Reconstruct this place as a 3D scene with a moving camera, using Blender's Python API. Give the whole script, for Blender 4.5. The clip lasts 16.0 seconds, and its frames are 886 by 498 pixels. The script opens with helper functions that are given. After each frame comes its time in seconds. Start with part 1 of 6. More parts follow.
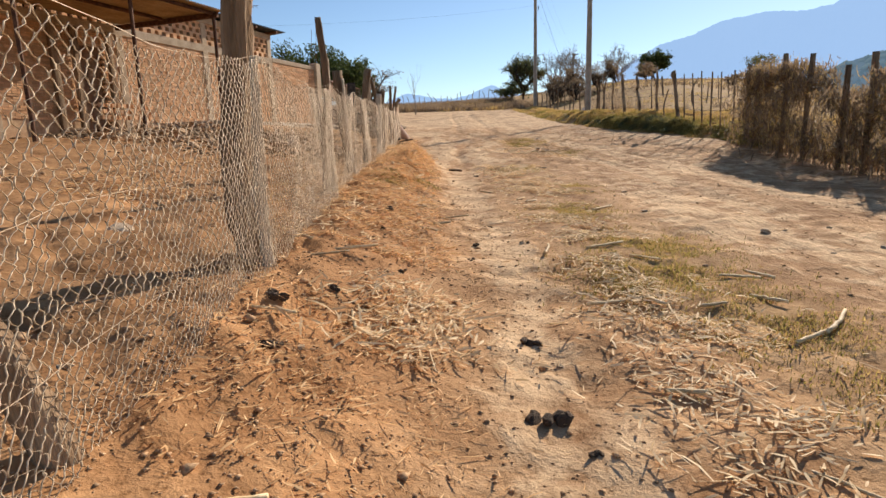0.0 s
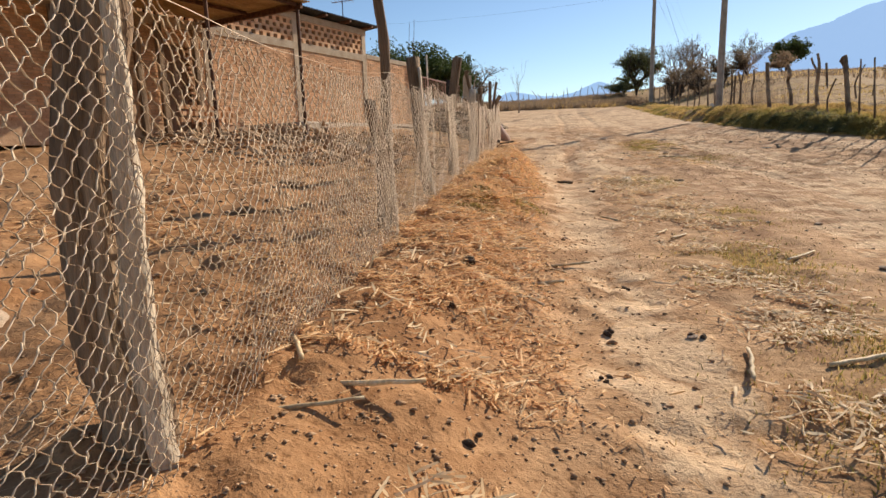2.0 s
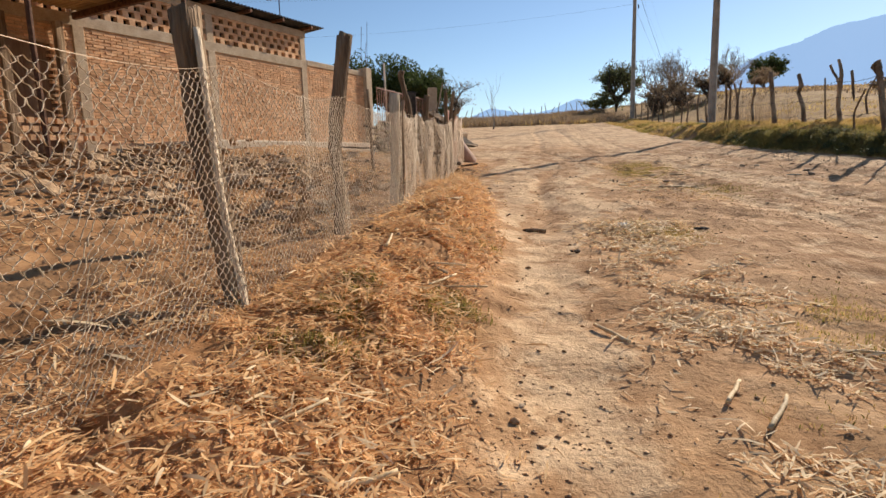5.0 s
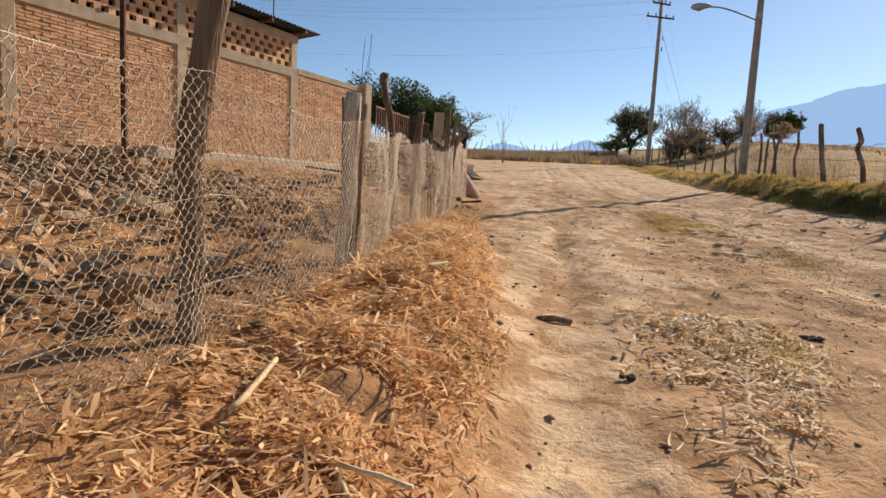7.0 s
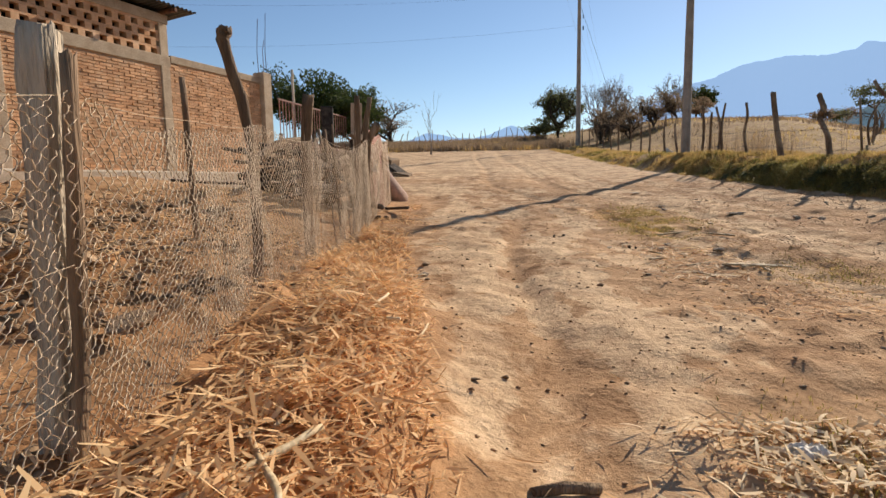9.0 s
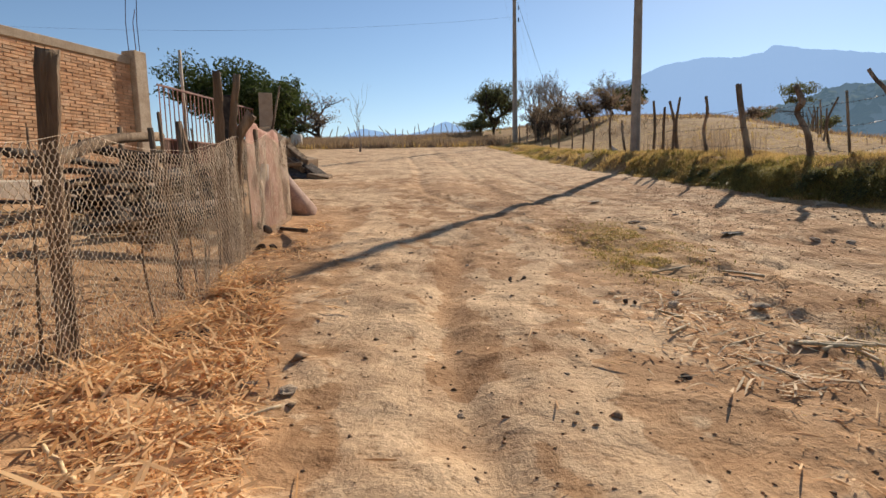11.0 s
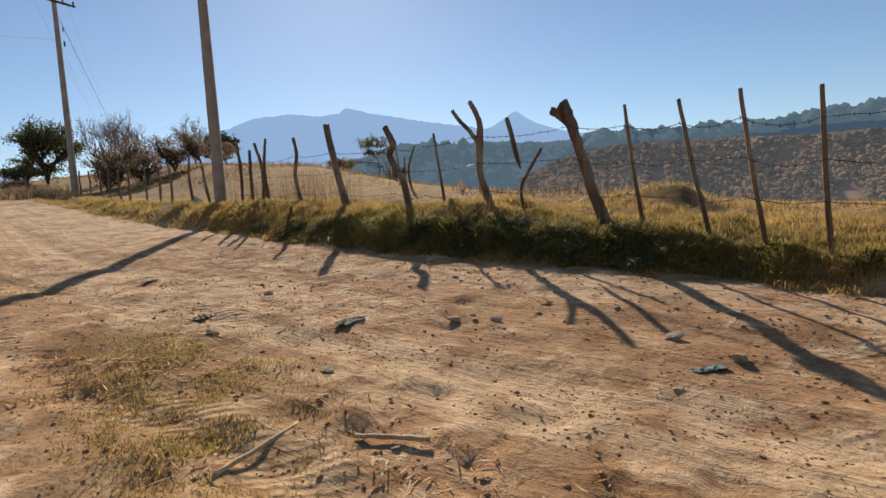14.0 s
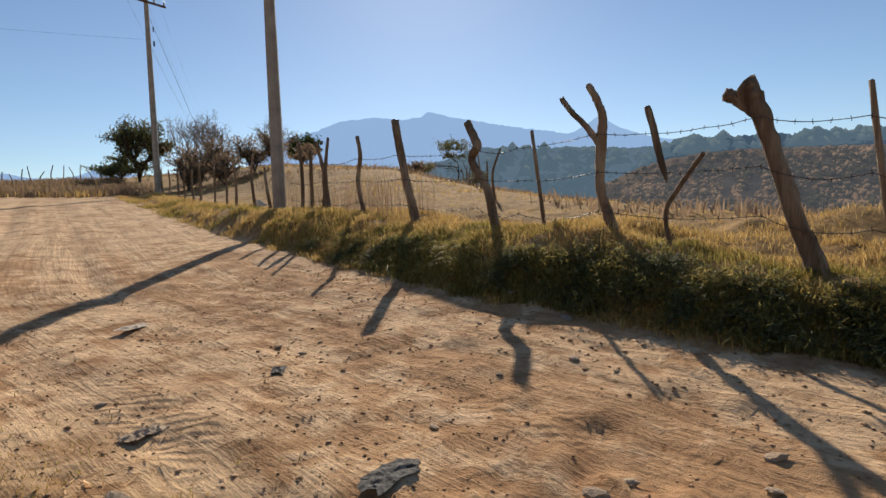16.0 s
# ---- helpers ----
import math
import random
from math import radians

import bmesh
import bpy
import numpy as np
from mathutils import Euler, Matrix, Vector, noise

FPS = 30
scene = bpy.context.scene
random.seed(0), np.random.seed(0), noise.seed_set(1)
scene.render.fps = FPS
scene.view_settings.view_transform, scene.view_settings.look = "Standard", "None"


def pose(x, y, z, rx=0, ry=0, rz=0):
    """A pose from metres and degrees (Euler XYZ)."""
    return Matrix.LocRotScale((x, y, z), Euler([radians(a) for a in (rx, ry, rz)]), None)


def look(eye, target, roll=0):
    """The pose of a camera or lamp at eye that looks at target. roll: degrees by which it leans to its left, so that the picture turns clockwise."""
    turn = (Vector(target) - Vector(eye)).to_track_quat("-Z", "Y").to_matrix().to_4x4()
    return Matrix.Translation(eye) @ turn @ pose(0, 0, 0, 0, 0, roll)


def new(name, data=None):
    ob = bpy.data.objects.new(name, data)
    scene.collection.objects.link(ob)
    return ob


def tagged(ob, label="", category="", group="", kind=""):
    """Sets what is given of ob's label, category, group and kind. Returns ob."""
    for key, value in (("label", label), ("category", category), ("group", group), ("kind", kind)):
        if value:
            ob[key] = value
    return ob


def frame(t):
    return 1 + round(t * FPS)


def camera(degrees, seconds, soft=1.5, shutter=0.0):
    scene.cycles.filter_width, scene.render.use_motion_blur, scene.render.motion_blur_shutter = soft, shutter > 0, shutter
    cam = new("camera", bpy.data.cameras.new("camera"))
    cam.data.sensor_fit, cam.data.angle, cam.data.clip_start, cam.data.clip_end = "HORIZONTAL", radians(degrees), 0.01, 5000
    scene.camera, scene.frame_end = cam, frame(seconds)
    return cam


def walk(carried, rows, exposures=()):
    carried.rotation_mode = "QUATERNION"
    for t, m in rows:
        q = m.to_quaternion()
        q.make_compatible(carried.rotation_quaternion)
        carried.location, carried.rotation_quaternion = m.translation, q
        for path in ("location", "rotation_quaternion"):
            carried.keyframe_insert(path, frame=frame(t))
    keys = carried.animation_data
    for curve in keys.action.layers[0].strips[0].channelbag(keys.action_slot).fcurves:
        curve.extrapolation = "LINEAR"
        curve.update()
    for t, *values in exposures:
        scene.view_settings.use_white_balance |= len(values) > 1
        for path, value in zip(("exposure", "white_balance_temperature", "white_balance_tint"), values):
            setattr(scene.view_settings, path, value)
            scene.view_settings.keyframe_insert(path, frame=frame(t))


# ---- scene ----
cam = camera(76.6, 16.0)
PATH = [
    (0.0, (0.000, 0.000, 1.400), (-0.060, 9.829, -0.439), -1.73),
    (0.5, (0.041, 0.587, 1.437), (-0.515, 10.375, -0.537), -1.33),
    (1.0, (0.023, 1.175, 1.477), (-1.164, 10.872, -0.657), -1.21),
    (1.5, (-0.036, 1.762, 1.518), (-1.479, 11.445, -0.519), -2.16),
    (2.0, (-0.075, 2.347, 1.538), (-1.885, 12.013, -0.274), -1.76),
    (2.5, (-0.074, 3.093, 1.560), (-1.086, 12.893, -0.154), -0.80),
    (3.0, (0.007, 3.740, 1.590), (-1.146, 13.538, -0.049), -1.08),
    (5.5, (0.171, 6.631, 1.723), (-1.362, 16.398, 0.223), -1.40),
    (6.0, (0.132, 7.256, 1.739), (-1.411, 17.064, 0.551), 0.30),
    (6.5, (0.074, 7.865, 1.798), (-1.799, 17.637, 0.800), 1.12),
    (7.0, (0.015, 8.572, 1.826), (-1.494, 18.401, 0.775), 2.92),
    (7.5, (-0.003, 9.201, 1.881), (-1.011, 19.090, 0.789), 1.71),
    (8.0, (-0.082, 9.788, 1.923), (-0.572, 19.733, 0.999), 0.12),
    (8.5, (-0.119, 10.439, 1.997), (-0.731, 20.360, 0.904), -0.65),
    (9.0, (-0.138, 11.148, 2.043), (-0.507, 21.072, 0.872), -1.01),
    (11.5, (0.231, 14.473, 2.285), (1.939, 24.242, 1.004), -1.33),
    (12.0, (0.412, 15.058, 2.297), (3.541, 24.510, 1.369), -1.21),
    (12.5, (0.693, 15.526, 2.339), (4.620, 24.696, 1.641), -1.47),
    (13.0, (0.974, 15.930, 2.347), (5.949, 24.594, 1.927), -3.05),
    (13.5, (1.354, 16.334, 2.351), (7.509, 24.199, 1.850), -4.48),
    (14.0, (1.796, 16.802, 2.387), (8.604, 24.092, 1.680), -3.87),
    (14.5, (2.237, 17.329, 2.417), (9.189, 24.503, 1.959), -4.97),
    (15.0, (2.579, 17.901, 2.486), (8.918, 25.620, 1.992), -5.14),
    (15.5, (2.942, 18.413, 2.560), (8.970, 26.368, 1.950), -3.47),
    (16.0, (3.345, 18.825, 2.644), (9.114, 26.974, 2.076), -2.16),
]
walk(cam, [(t, look(eye, target, roll)) for t, eye, target, roll in PATH], [(0.0, 0.49), (3.0, 0.45), (6.0, 0.40), (9.0, 0.33), (11.5, 0.24), (12.5, 0.09), (14.0, 0.12), (16.0, 0.14)])

# ---- light ----
SUN_AZ, SUN_EL = radians(34.6), radians(28.5)
world = bpy.data.worlds.new("sky")
scene.world = world
world.use_nodes = True
wn = world.node_tree.nodes
sky = wn.new("ShaderNodeTexSky")
sky.sky_type = "NISHITA"
sky.sun_disc = False
sky.sun_elevation, sky.sun_rotation = SUN_EL, SUN_AZ
sky.altitude, sky.air_density, sky.dust_density, sky.ozone_density = 1200.0, 1.05, 0.3, 2.6
wn["Background"].inputs["Strength"].default_value = 0.091
world.node_tree.links.new(sky.outputs["Color"], wn["Background"].inputs["Color"])
sun_data = bpy.data.lights.new("sun", "SUN")
sun_data.energy, sun_data.angle, sun_data.color = 5.0, radians(0.55), (1.0, 0.90, 0.76)
sun = new("sun", sun_data)
sun_way = Vector((math.sin(SUN_AZ) * math.cos(SUN_EL), math.cos(SUN_AZ) * math.cos(SUN_EL), math.sin(SUN_EL)))
sun.matrix_world = look(sun_way * 60, (0, 0, 0))


# ---- small tools ----
def link(tree, a, b):
    tree.links.new(a, b)


def soft_ramp(nt, fac, stops):
    r = nt.nodes.new("ShaderNodeValToRGB")
    e = r.color_ramp.elements
    while len(e) < len(stops):
        e.new(0.5)
    for el, (p, c) in zip(e, stops):
        el.position, el.color = p, (*c, 1)
    link(nt, fac, r.inputs["Fac"])
    return r.outputs["Color"]


def mixed(nt, fac, a, b, mode="MIX"):
    m = nt.nodes.new("ShaderNodeMix")
    m.data_type, m.blend_type = "RGBA", mode
    for sock, v in ((m.inputs[0], fac), (m.inputs[6], a), (m.inputs[7], b)):
        if isinstance(v, (int, float)):
            sock.default_value = v
        elif isinstance(v, tuple):
            sock.default_value = (*v, 1)
        else:
            link(nt, v, sock)
    return m.outputs[2]


def noise_at(nt, scale, detail=4.0, rough=0.55, stretch=None, distort=0.0):
    co = nt.nodes.new("ShaderNodeTexCoord").outputs["Object"]
    if stretch:
        mp = nt.nodes.new("ShaderNodeMapping")
        mp.inputs["Scale"].default_value = stretch
        link(nt, co, mp.inputs["Vector"])
        co = mp.outputs["Vector"]
    n = nt.nodes.new("ShaderNodeTexNoise")
    n.inputs["Scale"].default_value, n.inputs["Detail"].default_value = scale, detail
    n.inputs["Roughness"].default_value, n.inputs["Distortion"].default_value = rough, distort
    link(nt, co, n.inputs["Vector"])
    return n.outputs["Fac"]


def bumped(nt, height, strength, distance, after=None):
    b = nt.nodes.new("ShaderNodeBump")
    b.inputs["Strength"].default_value, b.inputs["Distance"].default_value = strength, distance
    link(nt, height, b.inputs["Height"])
    if after is not None:
        link(nt, after, b.inputs["Normal"])
    return b.outputs["Normal"]


def surface(name, dark, mid, light, scale=6.0, fine=60.0, rough=0.85, bump=0.4, depth=0.01, metal=0.0, stretch=None, vary=0.25, island=False, spec=0.25):
    """A worn surface: colour varies at two scales, by piece, and in fine relief."""
    m = bpy.data.materials.new(name)
    m.use_nodes = True
    nt = m.node_tree
    bsdf = nt.nodes["Principled BSDF"]
    big, small = noise_at(nt, scale, 4, 0.6, stretch), noise_at(nt, fine, 3, 0.6, stretch)
    col = soft_ramp(nt, big, ((0.3, dark), (0.5, mid), (0.72, light)))
    tint = soft_ramp(nt, small, ((0.3, (0.62, 0.6, 0.58)), (0.6, (1.0, 1.0, 1.0))))
    col = mixed(nt, 0.7, col, tint, "MULTIPLY")
    if vary:
        if island:
            rnd = nt.nodes.new("ShaderNodeNewGeometry").outputs["Random Per Island"]
        else:
            rnd = nt.nodes.new("ShaderNodeObjectInfo").outputs["Random"]
        col = mixed(nt, 1.0, col, soft_ramp(nt, rnd, ((0.0, (1 - vary, 1 - vary, 1 - vary)), (1.0, (1 + vary, 1 + vary * 0.9, 1 + vary * 0.75)))), "MULTIPLY")
    link(nt, col, bsdf.inputs["Base Color"])
    bsdf.inputs["Roughness"].default_value, bsdf.inputs["Metallic"].default_value = rough, metal
    bsdf.inputs["Specular IOR Level"].default_value = spec
    n = bumped(nt, big, bump * 0.6, depth * 3)
    link(nt, bumped(nt, small, bump, depth, n), bsdf.inputs["Normal"])
    return m


def leafy(name, dark, light, through_light=0.35, rough=0.7):
    """Thin leaves and blades: lit through from behind."""
    m = bpy.data.materials.new(name)
    m.use_nodes = True
    nt = m.node_tree
    bsdf = nt.nodes["Principled BSDF"]
    rnd = nt.nodes.new("ShaderNodeNewGeometry").outputs["Random Per Island"]
    big = noise_at(nt, 1.3, 3)
    mix = nt.nodes.new("ShaderNodeMath")
    mix.operation = "MULTIPLY_ADD"
    mix.inputs[1].default_value = 0.55
    link(nt, rnd, mix.inputs[0])
    sub = nt.nodes.new("ShaderNodeMath")
    sub.operation = "MULTIPLY"
    sub.inputs[1].default_value = 0.5
    link(nt, big, sub.inputs[0])
    link(nt, sub.outputs[0], mix.inputs[2])
    col = soft_ramp(nt, mix.outputs[0], ((0.12, dark), (0.85, light)))
    link(nt, col, bsdf.inputs["Base Color"])
    bsdf.inputs["Roughness"].default_value = rough
    bsdf.inputs["Specular IOR Level"].default_value = 0.15
    if through_light:
        tr = nt.nodes.new("ShaderNodeBsdfTranslucent")
        link(nt, col, tr.inputs["Color"])
        ms = nt.nodes.new("ShaderNodeMixShader")
        ms.inputs[0].default_value = through_light
        link(nt, bsdf.outputs[0], ms.inputs[1])
        link(nt, tr.outputs[0], ms.inputs[2])
        link(nt, ms.outputs[0], nt.nodes["Material Output"].inputs["Surface"])
    return m


def far_off(name, low, high, scale, haze_glow, stretch=None):
    """Land at a great distance; its haze is painted as an emission glow."""
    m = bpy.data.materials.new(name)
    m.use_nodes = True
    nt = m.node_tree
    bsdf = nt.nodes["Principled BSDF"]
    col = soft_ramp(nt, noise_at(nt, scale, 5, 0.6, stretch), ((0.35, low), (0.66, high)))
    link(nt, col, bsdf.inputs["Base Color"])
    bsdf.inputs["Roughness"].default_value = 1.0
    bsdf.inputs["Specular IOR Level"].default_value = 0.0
    bsdf.inputs["Emission Color"].default_value = (*haze_glow[0], 1)
    bsdf.inputs["Emission Strength"].default_value = haze_glow[1]
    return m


class Geo:
    """Collects pieces of one mesh."""

    def __init__(self):
        self.v, self.f, self.n = [], [], 0

    def add(self, verts, faces):
        self.v.extend(map(tuple, verts))
        k = self.n
        self.f.extend([tuple(i + k for i in f) for f in faces])
        self.n = len(self.v)
        return self

    def make(self, name, material, parent=None, label="", smooth=False, m=None):
        me = bpy.data.meshes.new(name)
        me.from_pydata(self.v, [], self.f)
        return finish(name, me, material, parent, label, smooth, m)


def finish(name, me, material, parent=None, label="", smooth=False, m=None):
    me.materials.append(material)
    if smooth:
        me.polygons.foreach_set("use_smooth", [True] * len(me.polygons))
    me.update()
    ob = new(name, me)
    if m is not None:
        ob.matrix_world = m
    if parent is not None:
        ob.parent = parent
    if label:
        tagged(ob, label)
    return ob


def arrays(name, v, f, material, parent=None, label="", smooth=False):
    """A mesh from arrays: v is n x 3, f is m x 3 or m x 4."""
    v, f = np.asarray(v, np.float32), np.asarray(f, np.int32)
    me = bpy.data.meshes.new(name)
    me.vertices.add(len(v))
    me.vertices.foreach_set("co", v.ravel())
    k = f.shape[1]
    me.loops.add(f.size)
    me.loops.foreach_set("vertex_index", f.ravel())
    me.polygons.add(len(f))
    me.polygons.foreach_set("loop_start", np.arange(0, f.size, k, dtype=np.int32))
    me.polygons.foreach_set("loop_total", np.full(len(f), k, np.int32))
    me.update(calc_edges=True)
    return finish(name, me, material, parent, label, smooth)


def part(name, geo, material, parent, label="", smooth=False):
    return geo.make(name, material, parent, label, smooth)


def empty_at(name, x, y, z, turn=0.0):
    ob = new(name)
    ob.empty_display_size = 0.1
    ob.matrix_world = pose(x, y, z, 0, 0, turn)
    return ob


def box(x0, x1, y0, y1, z0, z1):
    v = [(x, y, z) for z in (z0, z1) for y in (y0, y1) for x in (x0, x1)]
    return v, [(0, 2, 3, 1), (4, 5, 7, 6), (0, 1, 5, 4), (2, 6, 7, 3), (0, 4, 6, 2), (1, 3, 7, 5)]


def soft_box(x0, x1, y0, y1, z0, z1, b, rng=None, jag=0.0):
    """A box with chamfered edges, its corners a little uneven."""
    c = [(x0 + x1) / 2, (y0 + y1) / 2, (z0 + z1) / 2]
    h = [(x1 - x0) / 2, (y1 - y0) / 2, (z1 - z0) / 2]
    b = min(b, min(h) * 0.6)
    v, idx = [], {}
    for sx in (-1, 1):
        for sy in (-1, 1):
            for sz in (-1, 1):
                s = (sx, sy, sz)
                j = [rng.uniform(-jag, jag) if rng else 0 for _ in range(3)]
                for ax in range(3):
                    idx[(s, ax)] = len(v)
                    v.append(tuple(c[k] + s[k] * (h[k] if k == ax else h[k] - b) + j[k] for k in range(3)))
    f = []
    for ax in range(3):
        o1, o2 = (ax + 1) % 3, (ax + 2) % 3
        for sg in (-1, 1):
            ring = []
            for a, bb in ((-1, -1), (1, -1), (1, 1), (-1, 1)):
                s = [0, 0, 0]
                s[ax], s[o1], s[o2] = sg, a, bb
                ring.append(idx[(tuple(s), ax)])
            f.append(tuple(ring if sg > 0 else ring[::-1]))
        for a in (-1, 1):
            for bb in (-1, 1):
                p, q = [0, 0, 0], [0, 0, 0]
                p[ax], q[ax] = -1, 1
                p[o1] = q[o1] = a
                p[o2] = q[o2] = bb
                quad = (idx[(tuple(p), o1)], idx[(tuple(q), o1)], idx[(tuple(q), o2)], idx[(tuple(p), o2)])
                f.append(quad if a * bb > 0 else quad[::-1])
    for s in [(a, b2, c2) for a in (-1, 1) for b2 in (-1, 1) for c2 in (-1, 1)]:
        tri = (idx[(s, 0)], idx[(s, 1)], idx[(s, 2)])
        f.append(tri if s[0] * s[1] * s[2] > 0 else tri[::-1])
    return v, f


def tube(points, radii, sides=8, rng=None, gnarl=0.0, flat=1.0, phase=0.0):
    """A tube along points, with end caps; gnarl makes its section uneven."""
    pts = [Vector(p) for p in points]
    v, f = [], []
    up = Vector((0.13, 0.97, 0.21))
    offs = [1 + (rng.uniform(-gnarl, gnarl) if rng else 0) for _ in range(sides)]
    for i, p in enumerate(pts):
        d = (pts[min(i + 1, len(pts) - 1)] - pts[max(i - 1, 0)]).normalized()
        a = d.cross(up)
        if a.length < 1e-3:
            a = d.cross(Vector((1, 0, 0)))
        a.normalize()
        b = d.cross(a)
        r = radii[i] if hasattr(radii, "__len__") else radii
        for k in range(sides):
            t = 2 * math.pi * k / sides + phase
            q = r * offs[k] * (1 + (rng.uniform(-gnarl, gnarl) * 0.35 if rng else 0))
            v.append(p + a * (math.cos(t) * q) + b * (math.sin(t) * q * flat))
    n = len(pts)
    for i in range(n - 1):
        for k in range(sides):
            k2 = (k + 1) % sides
            f.append((i * sides + k, i * sides + k2, (i + 1) * sides + k2, (i + 1) * sides + k))
    f.append(tuple(range(sides))[::-1])
    f.append(tuple((n - 1) * sides + k for k in range(sides)))
    return v, f


def bent(points, steps):
    """A smooth line through points (Catmull-Rom)."""
    p = [Vector(q) for q in points]
    p = [p[0] * 2 - p[1]] + p + [p[-1] * 2 - p[-2]]
    out = []
    for i in range(1, len(p) - 2):
        for s in range(steps):
            t = s / steps
            out.append(0.5 * ((2 * p[i]) + (p[i + 1] - p[i - 1]) * t + (2 * p[i - 1] - 5 * p[i] + 4 * p[i + 1] - p[i + 2]) * t * t + (3 * p[i] - p[i - 1] - 3 * p[i + 1] + p[i + 2]) * t ** 3))
    out.append(p[-2])
    return out


def lattice_noise(x, y, size, seed):
    """Smooth random heights from -1 to 1 over lumps of that size."""
    x, y = np.asarray(x, float) / size + seed * 17.3, np.asarray(y, float) / size - seed * 9.1
    i, j = np.floor(x), np.floor(y)
    u, w = x - i, y - j
    u, w = u * u * (3 - 2 * u), w * w * (3 - 2 * w)

    def h(a, b):
        s = np.sin(a * 127.1 + b * 311.7 + seed * 74.7) * 43758.5453
        return (s - np.floor(s)) * 2 - 1

    return (h(i, j) * (1 - u) + h(i + 1, j) * u) * (1 - w) + (h(i, j + 1) * (1 - u) + h(i + 1, j + 1) * u) * w


# ---- lie of the land ----
def ease(v, a, b):
    s = np.clip((np.asarray(v, float) - a) / (b - a), 0, 1)
    return s * s * (3 - 2 * s)


ROAD_Y = (-60, -25, 0, 5, 8, 12.4, 17, 20, 23, 30, 40, 60, 75, 120)
ROAD_Z = (-4.0, -1.7, 0.02, 0.30, 0.46, 0.71, 1.05, 1.34, 1.56, 2.12, 2.88, 4.75, 6.0, 9.0)
SKY_AZ = (-180, -120, -70, -40, -20, 0, 10, 20, 30, 38, 46, 55, 70, 90, 120, 180)
SKY_EL = (-4, -3, 1.0, 3.0, 3.4, 4.0, 4.7, 5.6, 5.05, 3.1, 1.6, 0.5, -1.2, -2.5, -4, -4)
EDGE_R = (90, 90, 90, 100, 110, 110, 110, 115, 110, 95, 60, 34, 27, 27, 40, 90)


FOOT_Y = (10, 15, 18, 19, 20, 21, 22.5, 23.2, 25, 28, 31, 40, 60)
FOOT_X = (8.5, 8.3, 8.12, 8.05, 7.84, 7.6, 7.4, 7.22, 7.0, 6.95, 6.98, 7.2, 8.4)


def foot_line(y):
    """Where the berm begins beside the road."""
    return np.interp(y, FOOT_Y, FOOT_X) + 0.05 * np.sin(np.asarray(y, float) * 2.3)


def terrain(x, y):
    """Height of the ground, without the fine relief."""
    x, y = np.asarray(x, float), np.asarray(y, float)
    near = (np.interp(y - 1.2, ROAD_Y, ROAD_Z) + np.interp(y, ROAD_Y, ROAD_Z) + np.interp(y + 1.2, ROAD_Y, ROAD_Z)) / 3
    # bank and yard beside the wire fence
    bank = 0.40 * ease(-x, -0.2, 1.15) * (1 - ease(y + 0.8 * x, 12.5, 17.5))
    rise = 0.095 * np.clip(-x - 1.0, 0, 6) + 0.40 * ease(-x, 1.6, 3.2) * ease(y + 0.8 * x, 12.5, 17.5)
    near = near + (bank + rise * (1 - ease(y + 0.4 * x, 17.5, 25))) * ease(y, -12, -4)
    # grassy berm under the post fence
    foot = foot_line(y)
    cross = 0.075 * np.clip(x - 5, 0, 3.2) * ease(y, 10, 17) * (1 - ease(y, 27, 33))
    high = 0.42 + 0.16 * np.exp(-((y - 23.2) / 1.3) ** 2) + 0.15 * ease(y, 26, 31)
    swell = high * (0.45 * ease(x, foot - 0.05, foot + 0.5) + 0.55 * np.clip((x - foot) / 0.9, 0, 1))
    near = near + cross + swell * ease(y, -4, 4) * (1 - 0.55 * ease(y, 30, 50))
    # wider land
    dx, dy = x - 2.0, y - 16.0
    r, az = np.hypot(dx, dy), np.degrees(np.arctan2(dx, dy))
    el = np.radians(np.interp(az, SKY_AZ, SKY_EL))
    edge = np.interp(az, SKY_AZ, EDGE_R)
    wide = 2.25 + np.minimum(r, edge) / edge * (edge * np.tan(el) + 0.15)
    over = np.clip(r - edge, 0, None)
    drop = np.where((az > 40) & (az < 130), 0.42, 0.06)
    wide = wide - np.minimum(over * drop, 70)
    side = np.maximum(ease(x, 9.0, 12) * ease(y, 8, 16), ease(r, 30, 60))
    side = side * (1 - (1 - ease(y, 60, 90)) * (1 - ease(np.abs(x - 3.0), 6, 16)) * ease(y, 5, 25))
    return near * (1 - side) + wide * side


def rut(x, y, at, wide):
    return np.exp(-((x - at) / wide) ** 2)


def lane_shift(y):
    """Sideways sway of the wheel tracks, which swing over as the road bends."""
    return -0.26 * (np.clip(y, 14, 27) - 20.5) + 0.10 * np.sin(np.asarray(y, float) * 0.37)


def footpath(y):
    """Middle of the trodden path beside the bank."""
    return np.interp(y, (-5, 3.2, 4.3, 6, 9.8, 12.7, 15), (0.5, 0.5, 0.62, 0.55, 0.42, 0.36, 0.3))


def wheel_left(y):
    return np.interp(y, (11, 13.9, 15, 18, 21.8, 25, 32), (0.0, -0.14, -0.05, -0.1, -0.14, -0.3, 0.6))


def wheel_right(y):
    return np.interp(y, (11, 12.7, 14.4, 15.4, 16.8, 18.3, 20, 23, 32), (0.5, 0.6, 1.0, 1.06, 0.9, 0.95, 1.7, 2.3, 3.0))


def streaks(x, y, wide, long, seed):
    """Noise drawn out along the wheel tracks."""
    return lattice_noise(x - lane_shift(y), np.asarray(y, float) * wide / long, wide, seed)


